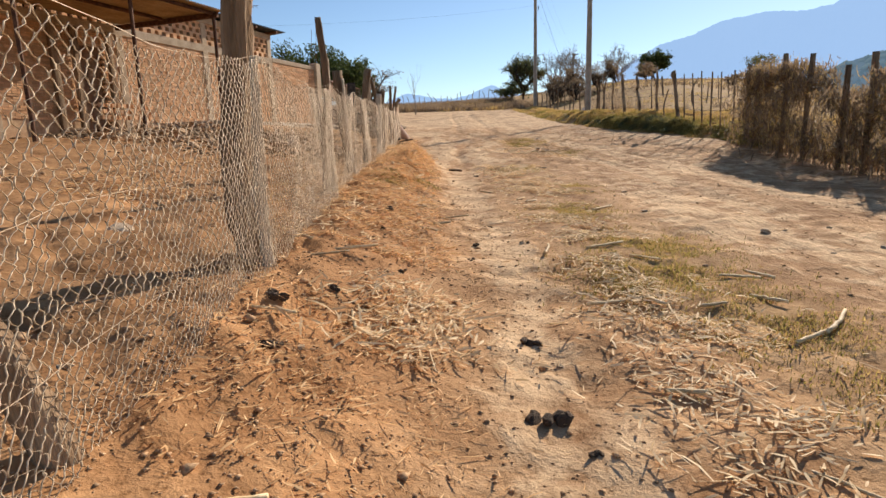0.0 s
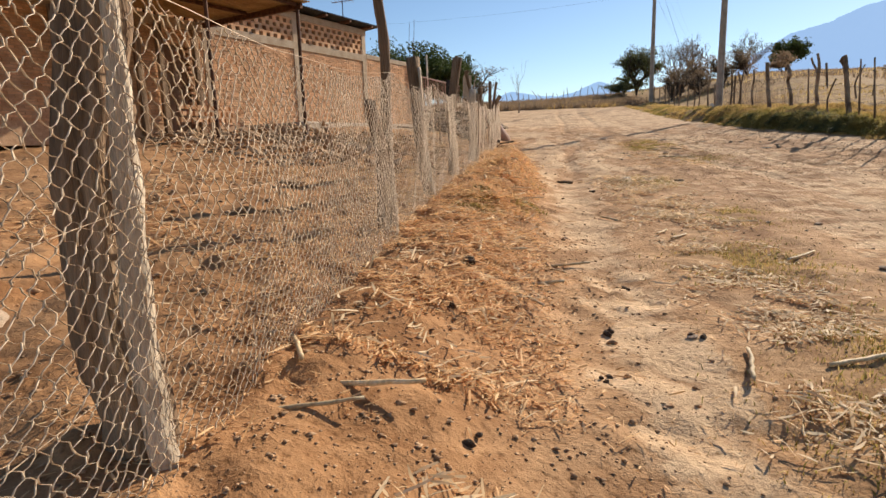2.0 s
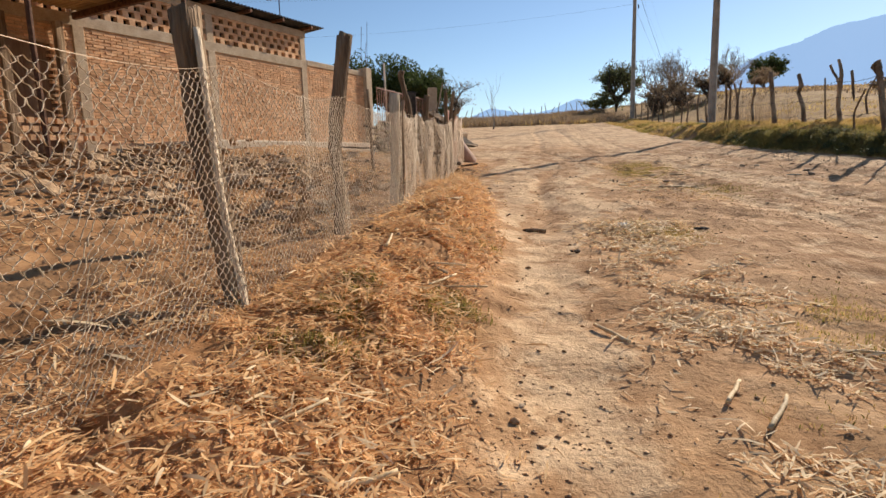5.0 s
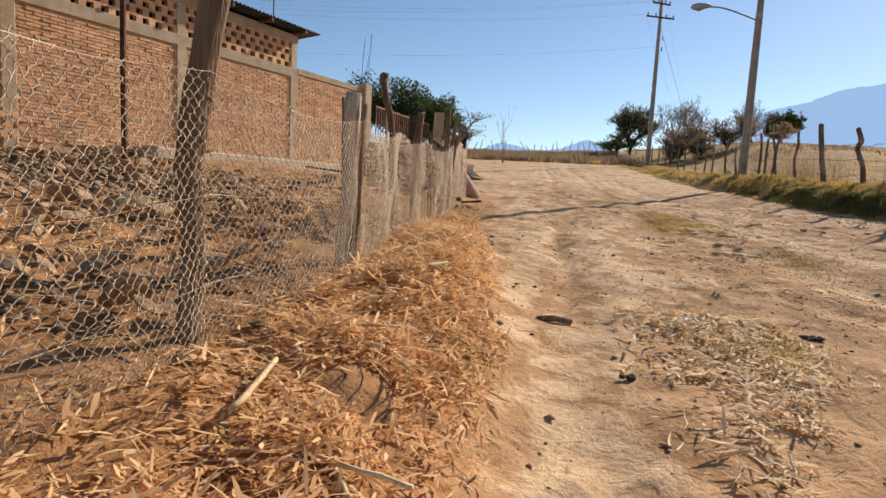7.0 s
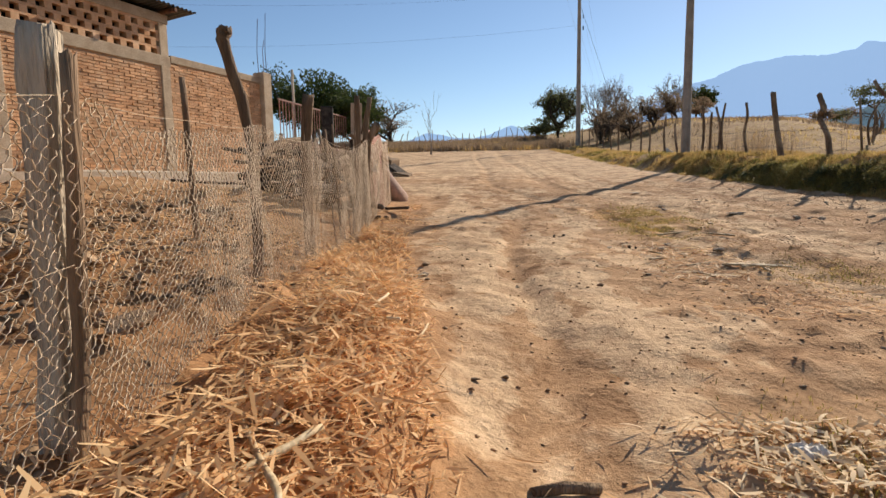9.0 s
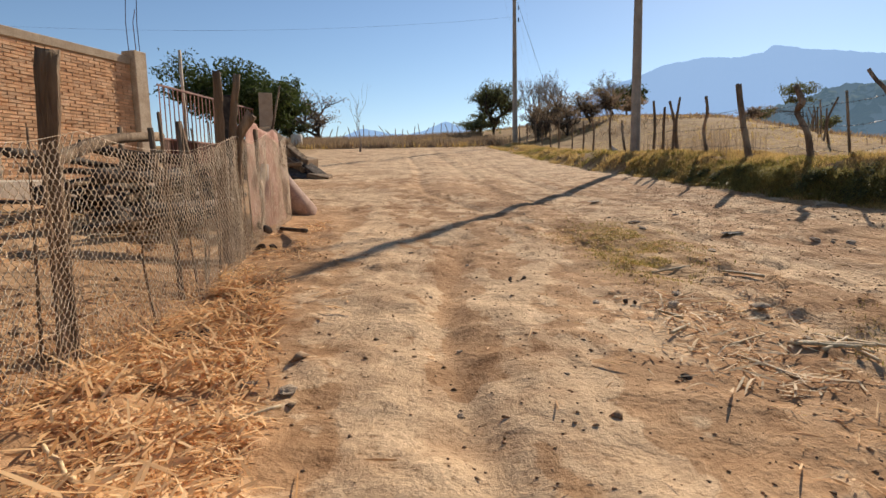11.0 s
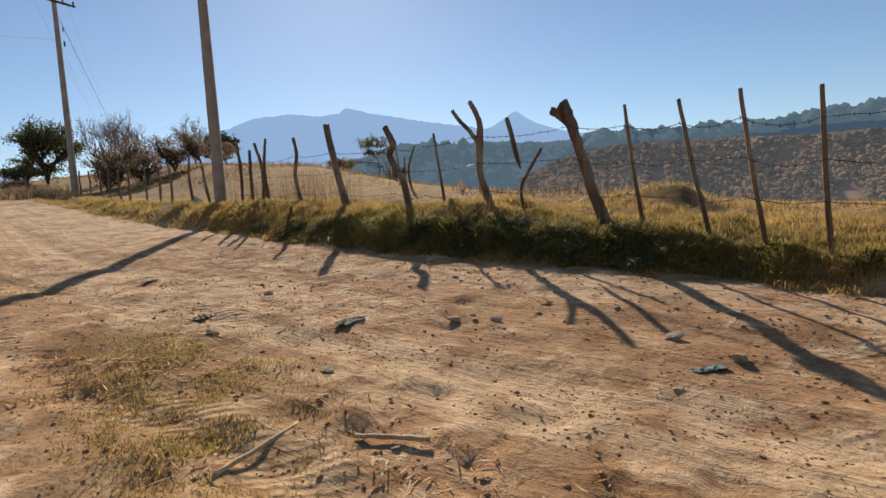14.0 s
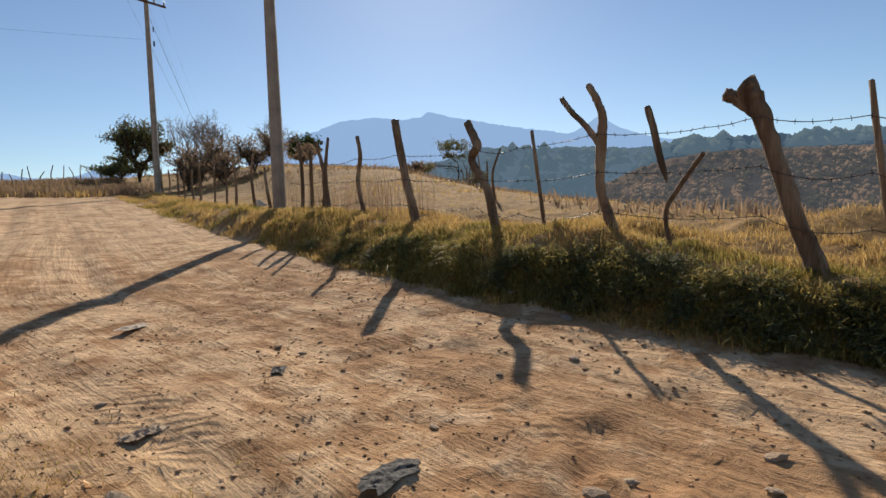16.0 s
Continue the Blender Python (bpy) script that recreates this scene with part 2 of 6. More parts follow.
TRODDEN = ((3.4, 19.2, 0.45), (3.7, 18.5, 0.5), (4.05, 19.8, 0.4), (3.85, 17.7, 0.55), (3.1, 18.3, 0.6), (5.35, 20.3, 0.35), (5.6, 20.2, 0.3), (0.62, 4.8, 0.3), (0.3, 7.0, 0.5), (2.3, 15.0, 0.7), (2.7, 16.6, 0.6), (0.5, 2.9, 0.3))


def trodden(x, y):
    """How much hooves and feet have broken up the surface."""
    k = 0.32 * ease(lattice_noise(x, y, 1.3, 61), 0.0, 0.6)
    for cx, cy, r in TRODDEN:
        k = np.maximum(k, np.exp(-(((x - cx) / r) ** 2 + ((y - cy) / (r * 1.3)) ** 2)))
    return k


def relief(x, y):
    """Lumps, ruts and trodden hollows of the dirt."""
    x, y = np.asarray(x, float), np.asarray(y, float)
    close = (1 - ease(np.hypot(x - 2, y - 15), 25, 60))
    yard = ease(-x, -0.05, 0.6) * (1 - ease(y + 0.8 * x, 13.5, 17.5))
    road = ease(x, 2.3, 3.4) * (1 - ease(x, foot_line(y) - 0.6, foot_line(y) - 0.1))
    z = 0.028 * lattice_noise(x, y, 1.7, 1) + 0.020 * lattice_noise(x, y, 0.55, 2) + 0.013 * lattice_noise(x, y, 0.23, 3) * (1 - 0.5 * road)
    z = z + yard * (0.022 * lattice_noise(x, y, 0.3, 4) + 0.03 * lattice_noise(x, y, 0.8, 5) + 0.018 * lattice_noise(x, y, 0.13, 14))
    # wheel ruts pressed by passing cars
    s = lane_shift(y)
    z = z - 0.035 * (rut(x, y, 2.5 + s, 0.16) + rut(x, y, 4.1 + s, 0.2) + rut(x, y, 5.6 + s, 0.2)) + 0.02 * rut(x, y, 3.3 + s, 0.4)
    z = z + road * (0.016 * streaks(x, y, 0.34, 5.0, 15) + 0.010 * streaks(x, y, 0.14, 3.0, 16))
    z = z - 0.035 * rut(x, y, footpath(y), 0.3) * (1 - ease(y, 12, 15))
    furrow = (wheel_left(y) + wheel_right(y)) / 2
    z = z - 0.05 * rut(x, y, furrow, 0.16) * ease(y, 13, 14.5) * (1 - ease(y, 20, 23)) + 0.02 * (rut(x, y, wheel_left(y), 0.22) + rut(x, y, wheel_right(y), 0.22)) * ease(y, 12.5, 14)
    # hoof prints and broken clods
    k = trodden(x, y) + 0.55 * yard
    clod = np.clip(lattice_noise(x, y, 0.15, 6) - 0.25, 0, 1) * 0.06 - np.clip(lattice_noise(x, y, 0.22, 26) - 0.35, 0, 1) * 0.08
    z = z + clod * (0.25 + k) + 0.016 * k * lattice_noise(x, y, 0.11, 27)
    berm = ease(x, foot_line(y) - 0.1, foot_line(y) + 0.4)
    z = z + berm * (0.07 * lattice_noise(x, y, 0.6, 7) + 0.05 * lattice_noise(x, y, 0.27, 8)) * (1 - ease(x, 14, 20))
    heap = 0.20 * np.exp(-((x + 0.72) / 0.34) ** 2) * ease(y, 11.6, 13.0) * (1 - ease(y, 14.6, 16.6)) * (1 + 0.35 * lattice_noise(x, y, 0.7, 9))
    heap = heap + 0.06 * np.exp(-((x + 0.75) / 0.4) ** 2) * ease(y, 8.0, 9.5) * (1 - ease(y, 10.8, 12.2))
    mound = 0.42 * np.exp(-(((x - 11.6) / 0.9) ** 2 + ((y - 21.4) / 0.7) ** 2))
    return z * close + heap + mound


def ground_z(x, y):
    return float(terrain(x, y) + relief(x, y))


def ground_zs(x, y):
    return terrain(x, y) + relief(x, y)

# ---- materials ----
POST = surface("weathered_wood", (0.085, 0.052, 0.03), (0.23, 0.15, 0.09), (0.42, 0.305, 0.195), 6, 55, 0.9, 1.0, 0.022, stretch=(1, 1, 0.10), vary=0.2)
POST_GREY = surface("grey_split_wood", (0.34, 0.26, 0.185), (0.58, 0.47, 0.345), (0.74, 0.62, 0.475), 6, 60, 0.9, 1.0, 0.022, stretch=(1, 1, 0.13), vary=0.2)
WIRE = surface("dusty_galvanised_wire", (0.50, 0.36, 0.23), (0.68, 0.51, 0.34), (0.80, 0.64, 0.46), 9, 90, 0.6, 0.2, 0.001, metal=0.1, vary=0.0)
BARB = surface("rusty_barbed_wire", (0.06, 0.045, 0.035), (0.10, 0.075, 0.06), (0.16, 0.12, 0.09), 9, 90, 0.6, 0.2, 0.001, metal=0.4, vary=0.0)
STRAW = leafy("dry_maize_litter", (0.56, 0.29, 0.11), (0.93, 0.65, 0.35), 0.36, 0.7)
HUSK = leafy("pale_maize_husk", (0.60, 0.40, 0.20), (0.94, 0.75, 0.48), 0.30, 0.7)
STALK = surface("dry_maize_stalk", (0.48, 0.32, 0.16), (0.66, 0.48, 0.27), (0.80, 0.64, 0.42), 9, 70, 0.7, 0.4, 0.004, stretch=(1, 1, 0.3))
BRICK = surface("fired_clay_brick", (0.56, 0.295, 0.145), (0.68, 0.395, 0.215), (0.78, 0.52, 0.325), 3, 45, 0.92, 0.7, 0.010, vary=0.2, island=True)
MORTAR = surface("mortar", (0.47, 0.285, 0.16), (0.57, 0.365, 0.215), (0.66, 0.455, 0.285), 8, 60, 0.95, 0.5, 0.006, vary=0.0)
CONCRETE = surface("rough_concrete", (0.40, 0.295, 0.195), (0.50, 0.38, 0.26), (0.58, 0.46, 0.33), 3, 40, 0.92, 0.5, 0.006, vary=0.12)
PALE_SLAB = surface("pale_dusty_concrete", (0.44, 0.35, 0.25), (0.54, 0.44, 0.33), (0.62, 0.52, 0.40), 3, 40, 0.92, 0.4, 0.006, vary=0.1)
POLE = surface("pole_concrete", (0.24, 0.20, 0.165), (0.32, 0.27, 0.22), (0.40, 0.34, 0.28), 2.5, 40, 0.85, 0.3, 0.004, vary=0.1)
ROOF_DARK = surface("dark_corrugated_roofing", (0.03, 0.028, 0.026), (0.055, 0.05, 0.046), (0.10, 0.09, 0.075), 3, 40, 0.7, 0.3, 0.004, vary=0.0)
ROOF_TAN = surface("tan_corrugated_roofing", (0.30, 0.19, 0.08), (0.42, 0.28, 0.13), (0.52, 0.37, 0.19), 2, 40, 0.6, 0.2, 0.003, vary=0.0)
RUST = surface("rusted_steel", (0.06, 0.028, 0.016), (0.12, 0.055, 0.03), (0.20, 0.10, 0.055), 12, 80, 0.75, 0.4, 0.002, metal=0.3)
GATE_RED = surface("faded_red_gate_steel", (0.20, 0.09, 0.065), (0.30, 0.15, 0.11), (0.40, 0.23, 0.17), 12, 80, 0.7, 0.3, 0.002)
STONE = surface("dark_field_stone", (0.17, 0.105, 0.06), (0.33, 0.215, 0.125), (0.50, 0.345, 0.21), 3, 30, 0.93, 0.7, 0.012, vary=0.4, island=True)
ROAD_STONE = surface("dusty_stone", (0.36, 0.255, 0.17), (0.48, 0.355, 0.245), (0.60, 0.47, 0.34), 14, 90, 0.95, 0.6, 0.006, vary=0.3)
DUNG = surface("dry_dung", (0.075, 0.047, 0.031), (0.13, 0.085, 0.056), (0.22, 0.15, 0.10), 20, 120, 0.95, 0.8, 0.008, vary=0.2)
SHEET = surface("dusty_red_sheet", (0.26, 0.11, 0.07), (0.40, 0.195, 0.13), (0.52, 0.30, 0.215), 2.2, 30, 0.85, 0.4, 0.008, vary=0.0)
TUBE_CLAY = surface("pink_plaster", (0.45, 0.29, 0.215), (0.58, 0.39, 0.30), (0.66, 0.48, 0.38), 4, 40, 0.9, 0.4, 0.006)
BARK = surface("bark", (0.05, 0.038, 0.03), (0.10, 0.075, 0.058), (0.17, 0.135, 0.105), 6, 40, 0.95, 0.8, 0.01, stretch=(1, 1, 0.25))
PALE_BARK = surface("pale_twig_bark", (0.18, 0.135, 0.10), (0.28, 0.22, 0.17), (0.38, 0.31, 0.25), 6, 40, 0.95, 0.6, 0.01)
LEAF_DARK = leafy("dark_green_leaves", (0.024, 0.038, 0.012), (0.10, 0.125, 0.036), 0.35)
LEAF_OLIVE = leafy("olive_leaves", (0.07, 0.078, 0.03), (0.21, 0.205, 0.09), 0.45)
LEAF_BROWN = leafy("dry_brown_leaves", (0.15, 0.10, 0.06), (0.37, 0.26, 0.165), 0.5)
GRASS_GREEN = leafy("green_grass", (0.11, 0.095, 0.020), (0.44, 0.345, 0.095), 0.5)
GRASS_DRY = leafy("dry_grass", (0.30, 0.18, 0.055), (0.72, 0.50, 0.19), 0.5)
WEED = leafy("weeds", (0.15, 0.125, 0.035), (0.46, 0.37, 0.12), 0.55)
WHITE_CLOTH = surface("dirty_white_plastic", (0.55, 0.48, 0.40), (0.68, 0.61, 0.52), (0.78, 0.72, 0.64), 14, 70, 0.6, 0.3, 0.003)
BLACK_CLOTH = surface("black_plastic", (0.03, 0.028, 0.026), (0.07, 0.064, 0.058), (0.20, 0.18, 0.16), 18, 80, 0.85, 0.5, 0.006)
TEAL_CLOTH = surface("teal_rag", (0.13, 0.20, 0.17), (0.22, 0.32, 0.27), (0.38, 0.45, 0.38), 18, 80, 0.8, 0.5, 0.006)
DOOR_BROWN = surface("brown_door_timber", (0.15, 0.085, 0.045), (0.24, 0.14, 0.078), (0.33, 0.21, 0.125), 5, 50, 0.8, 0.5, 0.008, stretch=(1, 1, 0.12))
INSULATOR = surface("glazed_ceramic", (0.20, 0.17, 0.15), (0.26, 0.22, 0.20), (0.34, 0.30, 0.27), 9, 60, 0.3, 0.1, 0.002)
LAMP_METAL = surface("grey_painted_metal", (0.28, 0.27, 0.26), (0.36, 0.35, 0.34), (0.44, 0.43, 0.42), 5, 60, 0.5, 0.1, 0.001, metal=0.5)
DARK_SHADE = surface("near_black_clutter", (0.02, 0.018, 0.016), (0.045, 0.04, 0.036), (0.09, 0.08, 0.07), 8, 60, 0.9, 0.5, 0.01)


def dirt_material():
    m = bpy.data.materials.new("dry_dirt")
    m.use_nodes = True
    nt = m.node_tree
    bsdf = nt.nodes["Principled BSDF"]

    def zone(name):
        a = nt.nodes.new("ShaderNodeAttribute")
        a.attribute_name = name
        return a.outputs["Fac"]

    big, mid, fine = noise_at(nt, 0.55, 5, 0.6), noise_at(nt, 3.2, 5, 0.62, distort=0.4), noise_at(nt, 22, 5, 0.65)
    grit = noise_at(nt, 95, 3, 0.7)
    base = soft_ramp(nt, mid, ((0.28, (0.33, 0.182, 0.090)), (0.5, (0.48, 0.287, 0.150)), (0.72, (0.60, 0.385, 0.220))))
    pale = soft_ramp(nt, mid, ((0.28, (0.50, 0.325, 0.185)), (0.65, (0.70, 0.485, 0.295))))
    red = soft_ramp(nt, mid, ((0.28, (0.26, 0.126, 0.054)), (0.68, (0.495, 0.275, 0.132))))
    humus = soft_ramp(nt, mid, ((0.3, (0.21, 0.125, 0.05)), (0.66, (0.46, 0.29, 0.125))))
    col = mixed(nt, zone("yard"), base, red)

    def patchy(z, lo, hi):
        add = nt.nodes.new("ShaderNodeMath")
        add.operation = "MULTIPLY_ADD"
        add.inputs[1].default_value = 1.4
        both = nt.nodes.new("ShaderNodeMath")
        both.operation = "MULTIPLY_ADD"
        both.inputs[1].default_value = 0.6
        link(nt, mid, both.inputs[0])
        half = nt.nodes.new("ShaderNodeMath")
        half.operation = "MULTIPLY"
        half.inputs[1].default_value = 0.4
        link(nt, big, half.inputs[0])
        link(nt, half.outputs[0], both.inputs[2])
        link(nt, both.outputs[0], add.inputs[0])
        link(nt, z, add.inputs[2])
        return soft_ramp(nt, add.outputs[0], ((lo, (0, 0, 0)), (hi, (1, 1, 1))))

    col = mixed(nt, patchy(zone("pale"), 0.88, 1.36), col, pale)
    col = mixed(nt, zone("grassy"), col, humus)
    specks = soft_ramp(nt, fine, ((0.30, (0.50, 0.44, 0.38)), (0.45, (0.97, 0.96, 0.95)), (0.60, (1.02, 1.02, 1.02)), (0.72, (1.2, 1.18, 1.14))))
    col = mixed(nt, 1.0, col, specks, "MULTIPLY")
    dots = soft_ramp(nt, grit, ((0.28, (0.6, 0.56, 0.52)), (0.45, (1, 1, 1))))
    col = mixed(nt, 0.7, col, dots, "MULTIPLY")
    broad = soft_ramp(nt, noise_at(nt, 0.9, 4, 0.65, distort=0.6), ((0.36, (0.70, 0.62, 0.55)), (0.5, (0.97, 0.95, 0.92)), (0.64, (1.12, 1.10, 1.06))))
    col = mixed(nt, 0.85, col, broad, "MULTIPLY")
    bsdf.inputs["Roughness"].default_value = 0.97
    bsdf.inputs["Specular IOR Level"].default_value = 0.1
    run = nt.nodes.new("ShaderNodeCombineXYZ")
    link(nt, zone("across"), run.inputs[0])
    ahead = nt.nodes.new("ShaderNodeSeparateXYZ")
    link(nt, nt.nodes.new("ShaderNodeTexCoord").outputs["Object"], ahead.inputs[0])
    slow = nt.nodes.new("ShaderNodeMath")
    slow.operation = "MULTIPLY"
    slow.inputs[1].default_value = 0.09
    link(nt, ahead.outputs["Y"], slow.inputs[0])
    link(nt, slow.outputs[0], run.inputs[1])
    lines = nt.nodes.new("ShaderNodeTexNoise")
    lines.inputs["Scale"].default_value, lines.inputs["Detail"].default_value = 15.0, 5.0
    lines.inputs["Roughness"].default_value, lines.inputs["Distortion"].default_value = 0.68, 0.3
    link(nt, run.outputs[0], lines.inputs["Vector"])
    scuff = lines.outputs["Fac"]
    drag = soft_ramp(nt, scuff, ((0.36, (0.76, 0.71, 0.66)), (0.5, (1, 1, 1)), (0.66, (1.1, 1.09, 1.06))))
    col = mixed(nt, zone("driven"), col, mixed(nt, 0.75, col, drag, "MULTIPLY"))
    link(nt, col, bsdf.inputs["Base Color"])
    n = bumped(nt, mid, 0.6, 0.06)
    n = bumped(nt, mixed(nt, zone("driven"), (0.5, 0.5, 0.5), scuff), 0.7, 0.035, n)
    n = bumped(nt, fine, 0.5, 0.024, n)
    xyz = nt.nodes.new("ShaderNodeSeparateXYZ")
    link(nt, nt.nodes.new("ShaderNodeTexCoord").outputs["Object"], xyz.inputs[0])

    def sums(op, p, q):
        k = nt.nodes.new("ShaderNodeMath")
        k.operation = op
        for sock, val in zip(k.inputs, (p, q)):
            if isinstance(val, (int, float)):
                sock.default_value = val
            else:
                link(nt, val, sock)
        return k.outputs[0]

    wave = sums("SINE", sums("MULTIPLY", sums("ADD", xyz.outputs["Y"], sums("MULTIPLY", xyz.outputs["X"], 0.7)), 64.0), 0.0)
    patches = soft_ramp(nt, big, ((0.48, (0, 0, 0)), (0.6, (1, 1, 1))))
    n = bumped(nt, sums("MULTIPLY", sums("MULTIPLY", wave, zone("track")), patches), 0.55, 0.009, n)
    link(nt, bumped(nt, grit, 0.5, 0.007, n), bsdf.inputs["Normal"])
    return m


DIRT = dirt_material()

# ---- ground ----
def graded(a, b, step, far_a, far_b, grow):
    """Even steps from a to b, growing ones outside."""
    mid = list(np.arange(a, b + step / 2, step))
    lo, hi, s = [], [], step
    x = a
    while x > far_a:
        s *= grow
        x -= s
        lo.append(x)
    x, s = b, step
    while x < far_b:
        s *= grow
        x += s
        hi.append(x)
    return np.array(lo[::-1] + mid + hi)


def build_ground():
    xs = graded(-3.4, 9.4, 0.05, -2600, 2600, 1.09)
    ys = graded(0.5, 26.5, 0.055, -1500, 3200, 1.085)
    gx, gy = np.meshgrid(xs, ys)
    gz = ground_zs(gx, gy)
    v = np.stack([gx.ravel(), gy.ravel(), gz.ravel()], 1)
    nx, ny = len(xs), len(ys)
    i = (np.arange(ny - 1)[:, None] * nx + np.arange(nx - 1)[None, :]).ravel()
    f = np.stack([i, i + 1, i + nx + 1, i + nx], 1)
    ob = arrays("ground", v, f, DIRT, smooth=True)
    x, y = gx.ravel(), gy.ravel()
    s = lane_shift(y)
    yard = ease(-x, -0.1, 0.5) * (1 - ease(y + 0.8 * x, 12.5, 16.5))
    road = ease(x, 2.2, 3.4)
    blots = ease(lattice_noise(x + 0.3 * y, y * 0.45 - 0.4 * x, 0.36, 91) + 0.7 * lattice_noise(x - 0.2 * y, y * 0.6 + 0.5 * x, 0.17, 92) + 0.4 * lattice_noise(x + 0.5 * y, y - 0.5 * x, 0.09, 95), -0.25, 0.75)
    upper = ease(x, -1.0, -0.4) * (1 - ease(x, 1.6, 2.6)) * ease(y, 13.5, 16) * (1 - ease(y, 23, 29))
    pale = np.maximum.reduce([
        0.34 * rut(x, y, footpath(y), 0.40) * (1 - ease(y, 12.5, 15)),
        (0.40 + 0.25 * blots) * rut(x, y, wheel_left(y), 0.28) * ease(y, 11, 14) * (1 - ease(y, 24, 28)),
        (0.40 + 0.25 * blots) * rut(x, y, wheel_right(y), 0.28) * ease(y, 11, 13.5) * (1 - ease(y, 20, 24)),
        0.66 * blots * upper,
        0.60 * np.exp(-(((x + 1.0) / 1.3) ** 2 + ((y - 27.0) / 2.2) ** 2)),
        road * (0.24 + 0.16 * streaks(x, y, 0.5, 6.0, 93) + 0.08 * streaks(x, y, 0.15, 4.0, 94)),
        0.34 * ease(y, 26, 34)])
    pale = pale * (1 - yard) * (1 - ease(x, 7.0, 7.8) * 0.3)
    grassy = np.maximum(ease(x, foot_line(y) - 0.15, foot_line(y) + 0.35) * ease(y, 1, 4), ease(-x, 5, 9) * ease(y, 40, 46))
    grassy = np.maximum(grassy, 0.8 * ease(np.hypot(x - 2, y - 15), 45, 60))
    for cx, cy, r, k in GRASS_PATCHES:
        grassy = np.maximum(grassy, k * 0.75 * np.exp(-(((x - cx) / r) ** 2 + ((y - cy) / (r * 1.5)) ** 2)))
    grassy = np.maximum(grassy, ease(x, 11, 16) * 0.5 * ease(lattice_noise(x * 0.12 + y * 0.05, y * 0.5, 2.2, 77), 0.0, 0.5) * ease(y, 18, 26))
    pale = np.maximum(pale, ease(x, 11, 16) * ease(lattice_noise(x * 0.10 + 9, y * 0.42, 1.9, 78), -0.1, 0.5) * 0.8 * ease(y, 18, 26) * (1 - ease(y, 110, 130)))
    track = np.maximum.reduce([rut(x, y, at + s, 0.11) for at in (2.5, 2.72, 4.1, 4.32, 5.6, 5.82)]) * ease(y, 2, 6) * (1 - ease(y, 34, 42))
    for name, val in (("yard", yard), ("pale", pale), ("grassy", grassy), ("track", track), ("across", x - s), ("driven", ease(x, 1.9, 3.0) * (1 - ease(x, foot_line(y) - 0.5, foot_line(y))))):
        at = ob.data.attributes.new(name, "FLOAT", "POINT")
        at.data.foreach_set("value", np.asarray(val, np.float32))
    tagged(ob, "dry rutted dirt road and yard with tracks, clods and grassy edges", "ground", kind="structure")


# centre, size and density of low grass patches on the road
GRASS_PATCHES = ((2.0, 5.5, 0.6, 0.8), (2.1, 3.5, 0.55, 0.8), (1.75, 4.7, 0.65, 0.9), (1.7, 7.7, 0.6, 0.6), (2.3, 2.3, 0.6, 0.6), (3.05, 21.0, 0.75, 0.9), (2.75, 19.8, 0.5, 0.9), (1.75, 13.2, 0.5, 0.7), (-0.42, 11.9, 0.22, 0.8), (-0.32, 9.6, 0.18, 1.3), (1.5, 4.4, 0.45, 0.8), (-0.9, 8.75, 0.26, 0.6), (-0.84, 9.3, 0.12, 0.9), (2.3, 10.0, 0.5, 0.35), (3.6, 17.0, 0.6, 0.3))
build_ground()


# ---- distance ----
def skyline(profile, r, base_el, step, wob, seed, depth, sway=0.12):
    """A ridge at distance r whose crest follows bearings and heights in degrees, sloping away to the front."""
    az = np.arange(profile[0][0], profile[-1][0], step)
    top = np.interp(az, [p[0] for p in profile], [p[1] for p in profile])
    ragged = wob * (lattice_noise(az * 3, az * 0, 1.0, seed) + 0.6 * lattice_noise(az * 9, az * 0, 1.0, seed + 1))
    rows = 14
    v = []
    for k in range(rows):
        u = k / (rows - 1)
        el = base_el + (top - base_el) * u + ragged * u ** 10
        rr = r - depth * (1 - u) + depth * sway * lattice_noise(az * 1.2, np.full_like(az, u * 4), 1.0, seed + 2) * (1 - u)
        a = np.radians(az)
        v.append(np.stack([2 + rr * np.sin(a), 16 + rr * np.cos(a), 2.4 + rr * np.tan(np.radians(el))], 1))
    n = len(az)
    i = (np.arange(rows - 1)[:, None] * n + np.arange(n - 1)[None, :]).ravel()
    return np.concatenate(v), np.stack([i, i + 1, i + n + 1, i + n], 1)


def ridge(name, label, profile, r, base_el, material, wob=0.05, seed=1, depth=300.0, step=0.25, sway=0.12):
    v, f = skyline(profile, r, base_el, step, wob, seed, depth, sway)
    return tagged(arrays(name, v, f, material, smooth=True), label, "mountain", kind="structure")


# Bluish base colours and strong emission stand in for haze over the mountains.
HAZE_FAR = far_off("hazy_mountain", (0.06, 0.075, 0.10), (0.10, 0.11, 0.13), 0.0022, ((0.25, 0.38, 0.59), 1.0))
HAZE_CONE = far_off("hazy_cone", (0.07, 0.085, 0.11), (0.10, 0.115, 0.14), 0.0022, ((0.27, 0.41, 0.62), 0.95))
# Valley side and wooded ridge emit blue, so their haze is painted on.
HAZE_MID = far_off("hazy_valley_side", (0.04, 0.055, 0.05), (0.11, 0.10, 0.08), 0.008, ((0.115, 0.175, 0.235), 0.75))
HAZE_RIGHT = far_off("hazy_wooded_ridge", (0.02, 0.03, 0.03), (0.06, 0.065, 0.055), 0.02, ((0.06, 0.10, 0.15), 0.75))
# The hillside's faint grey-blue emission imitates thin haze across the ravine.
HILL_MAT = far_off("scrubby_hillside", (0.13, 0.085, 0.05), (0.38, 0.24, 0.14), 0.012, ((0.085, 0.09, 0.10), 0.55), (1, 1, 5))
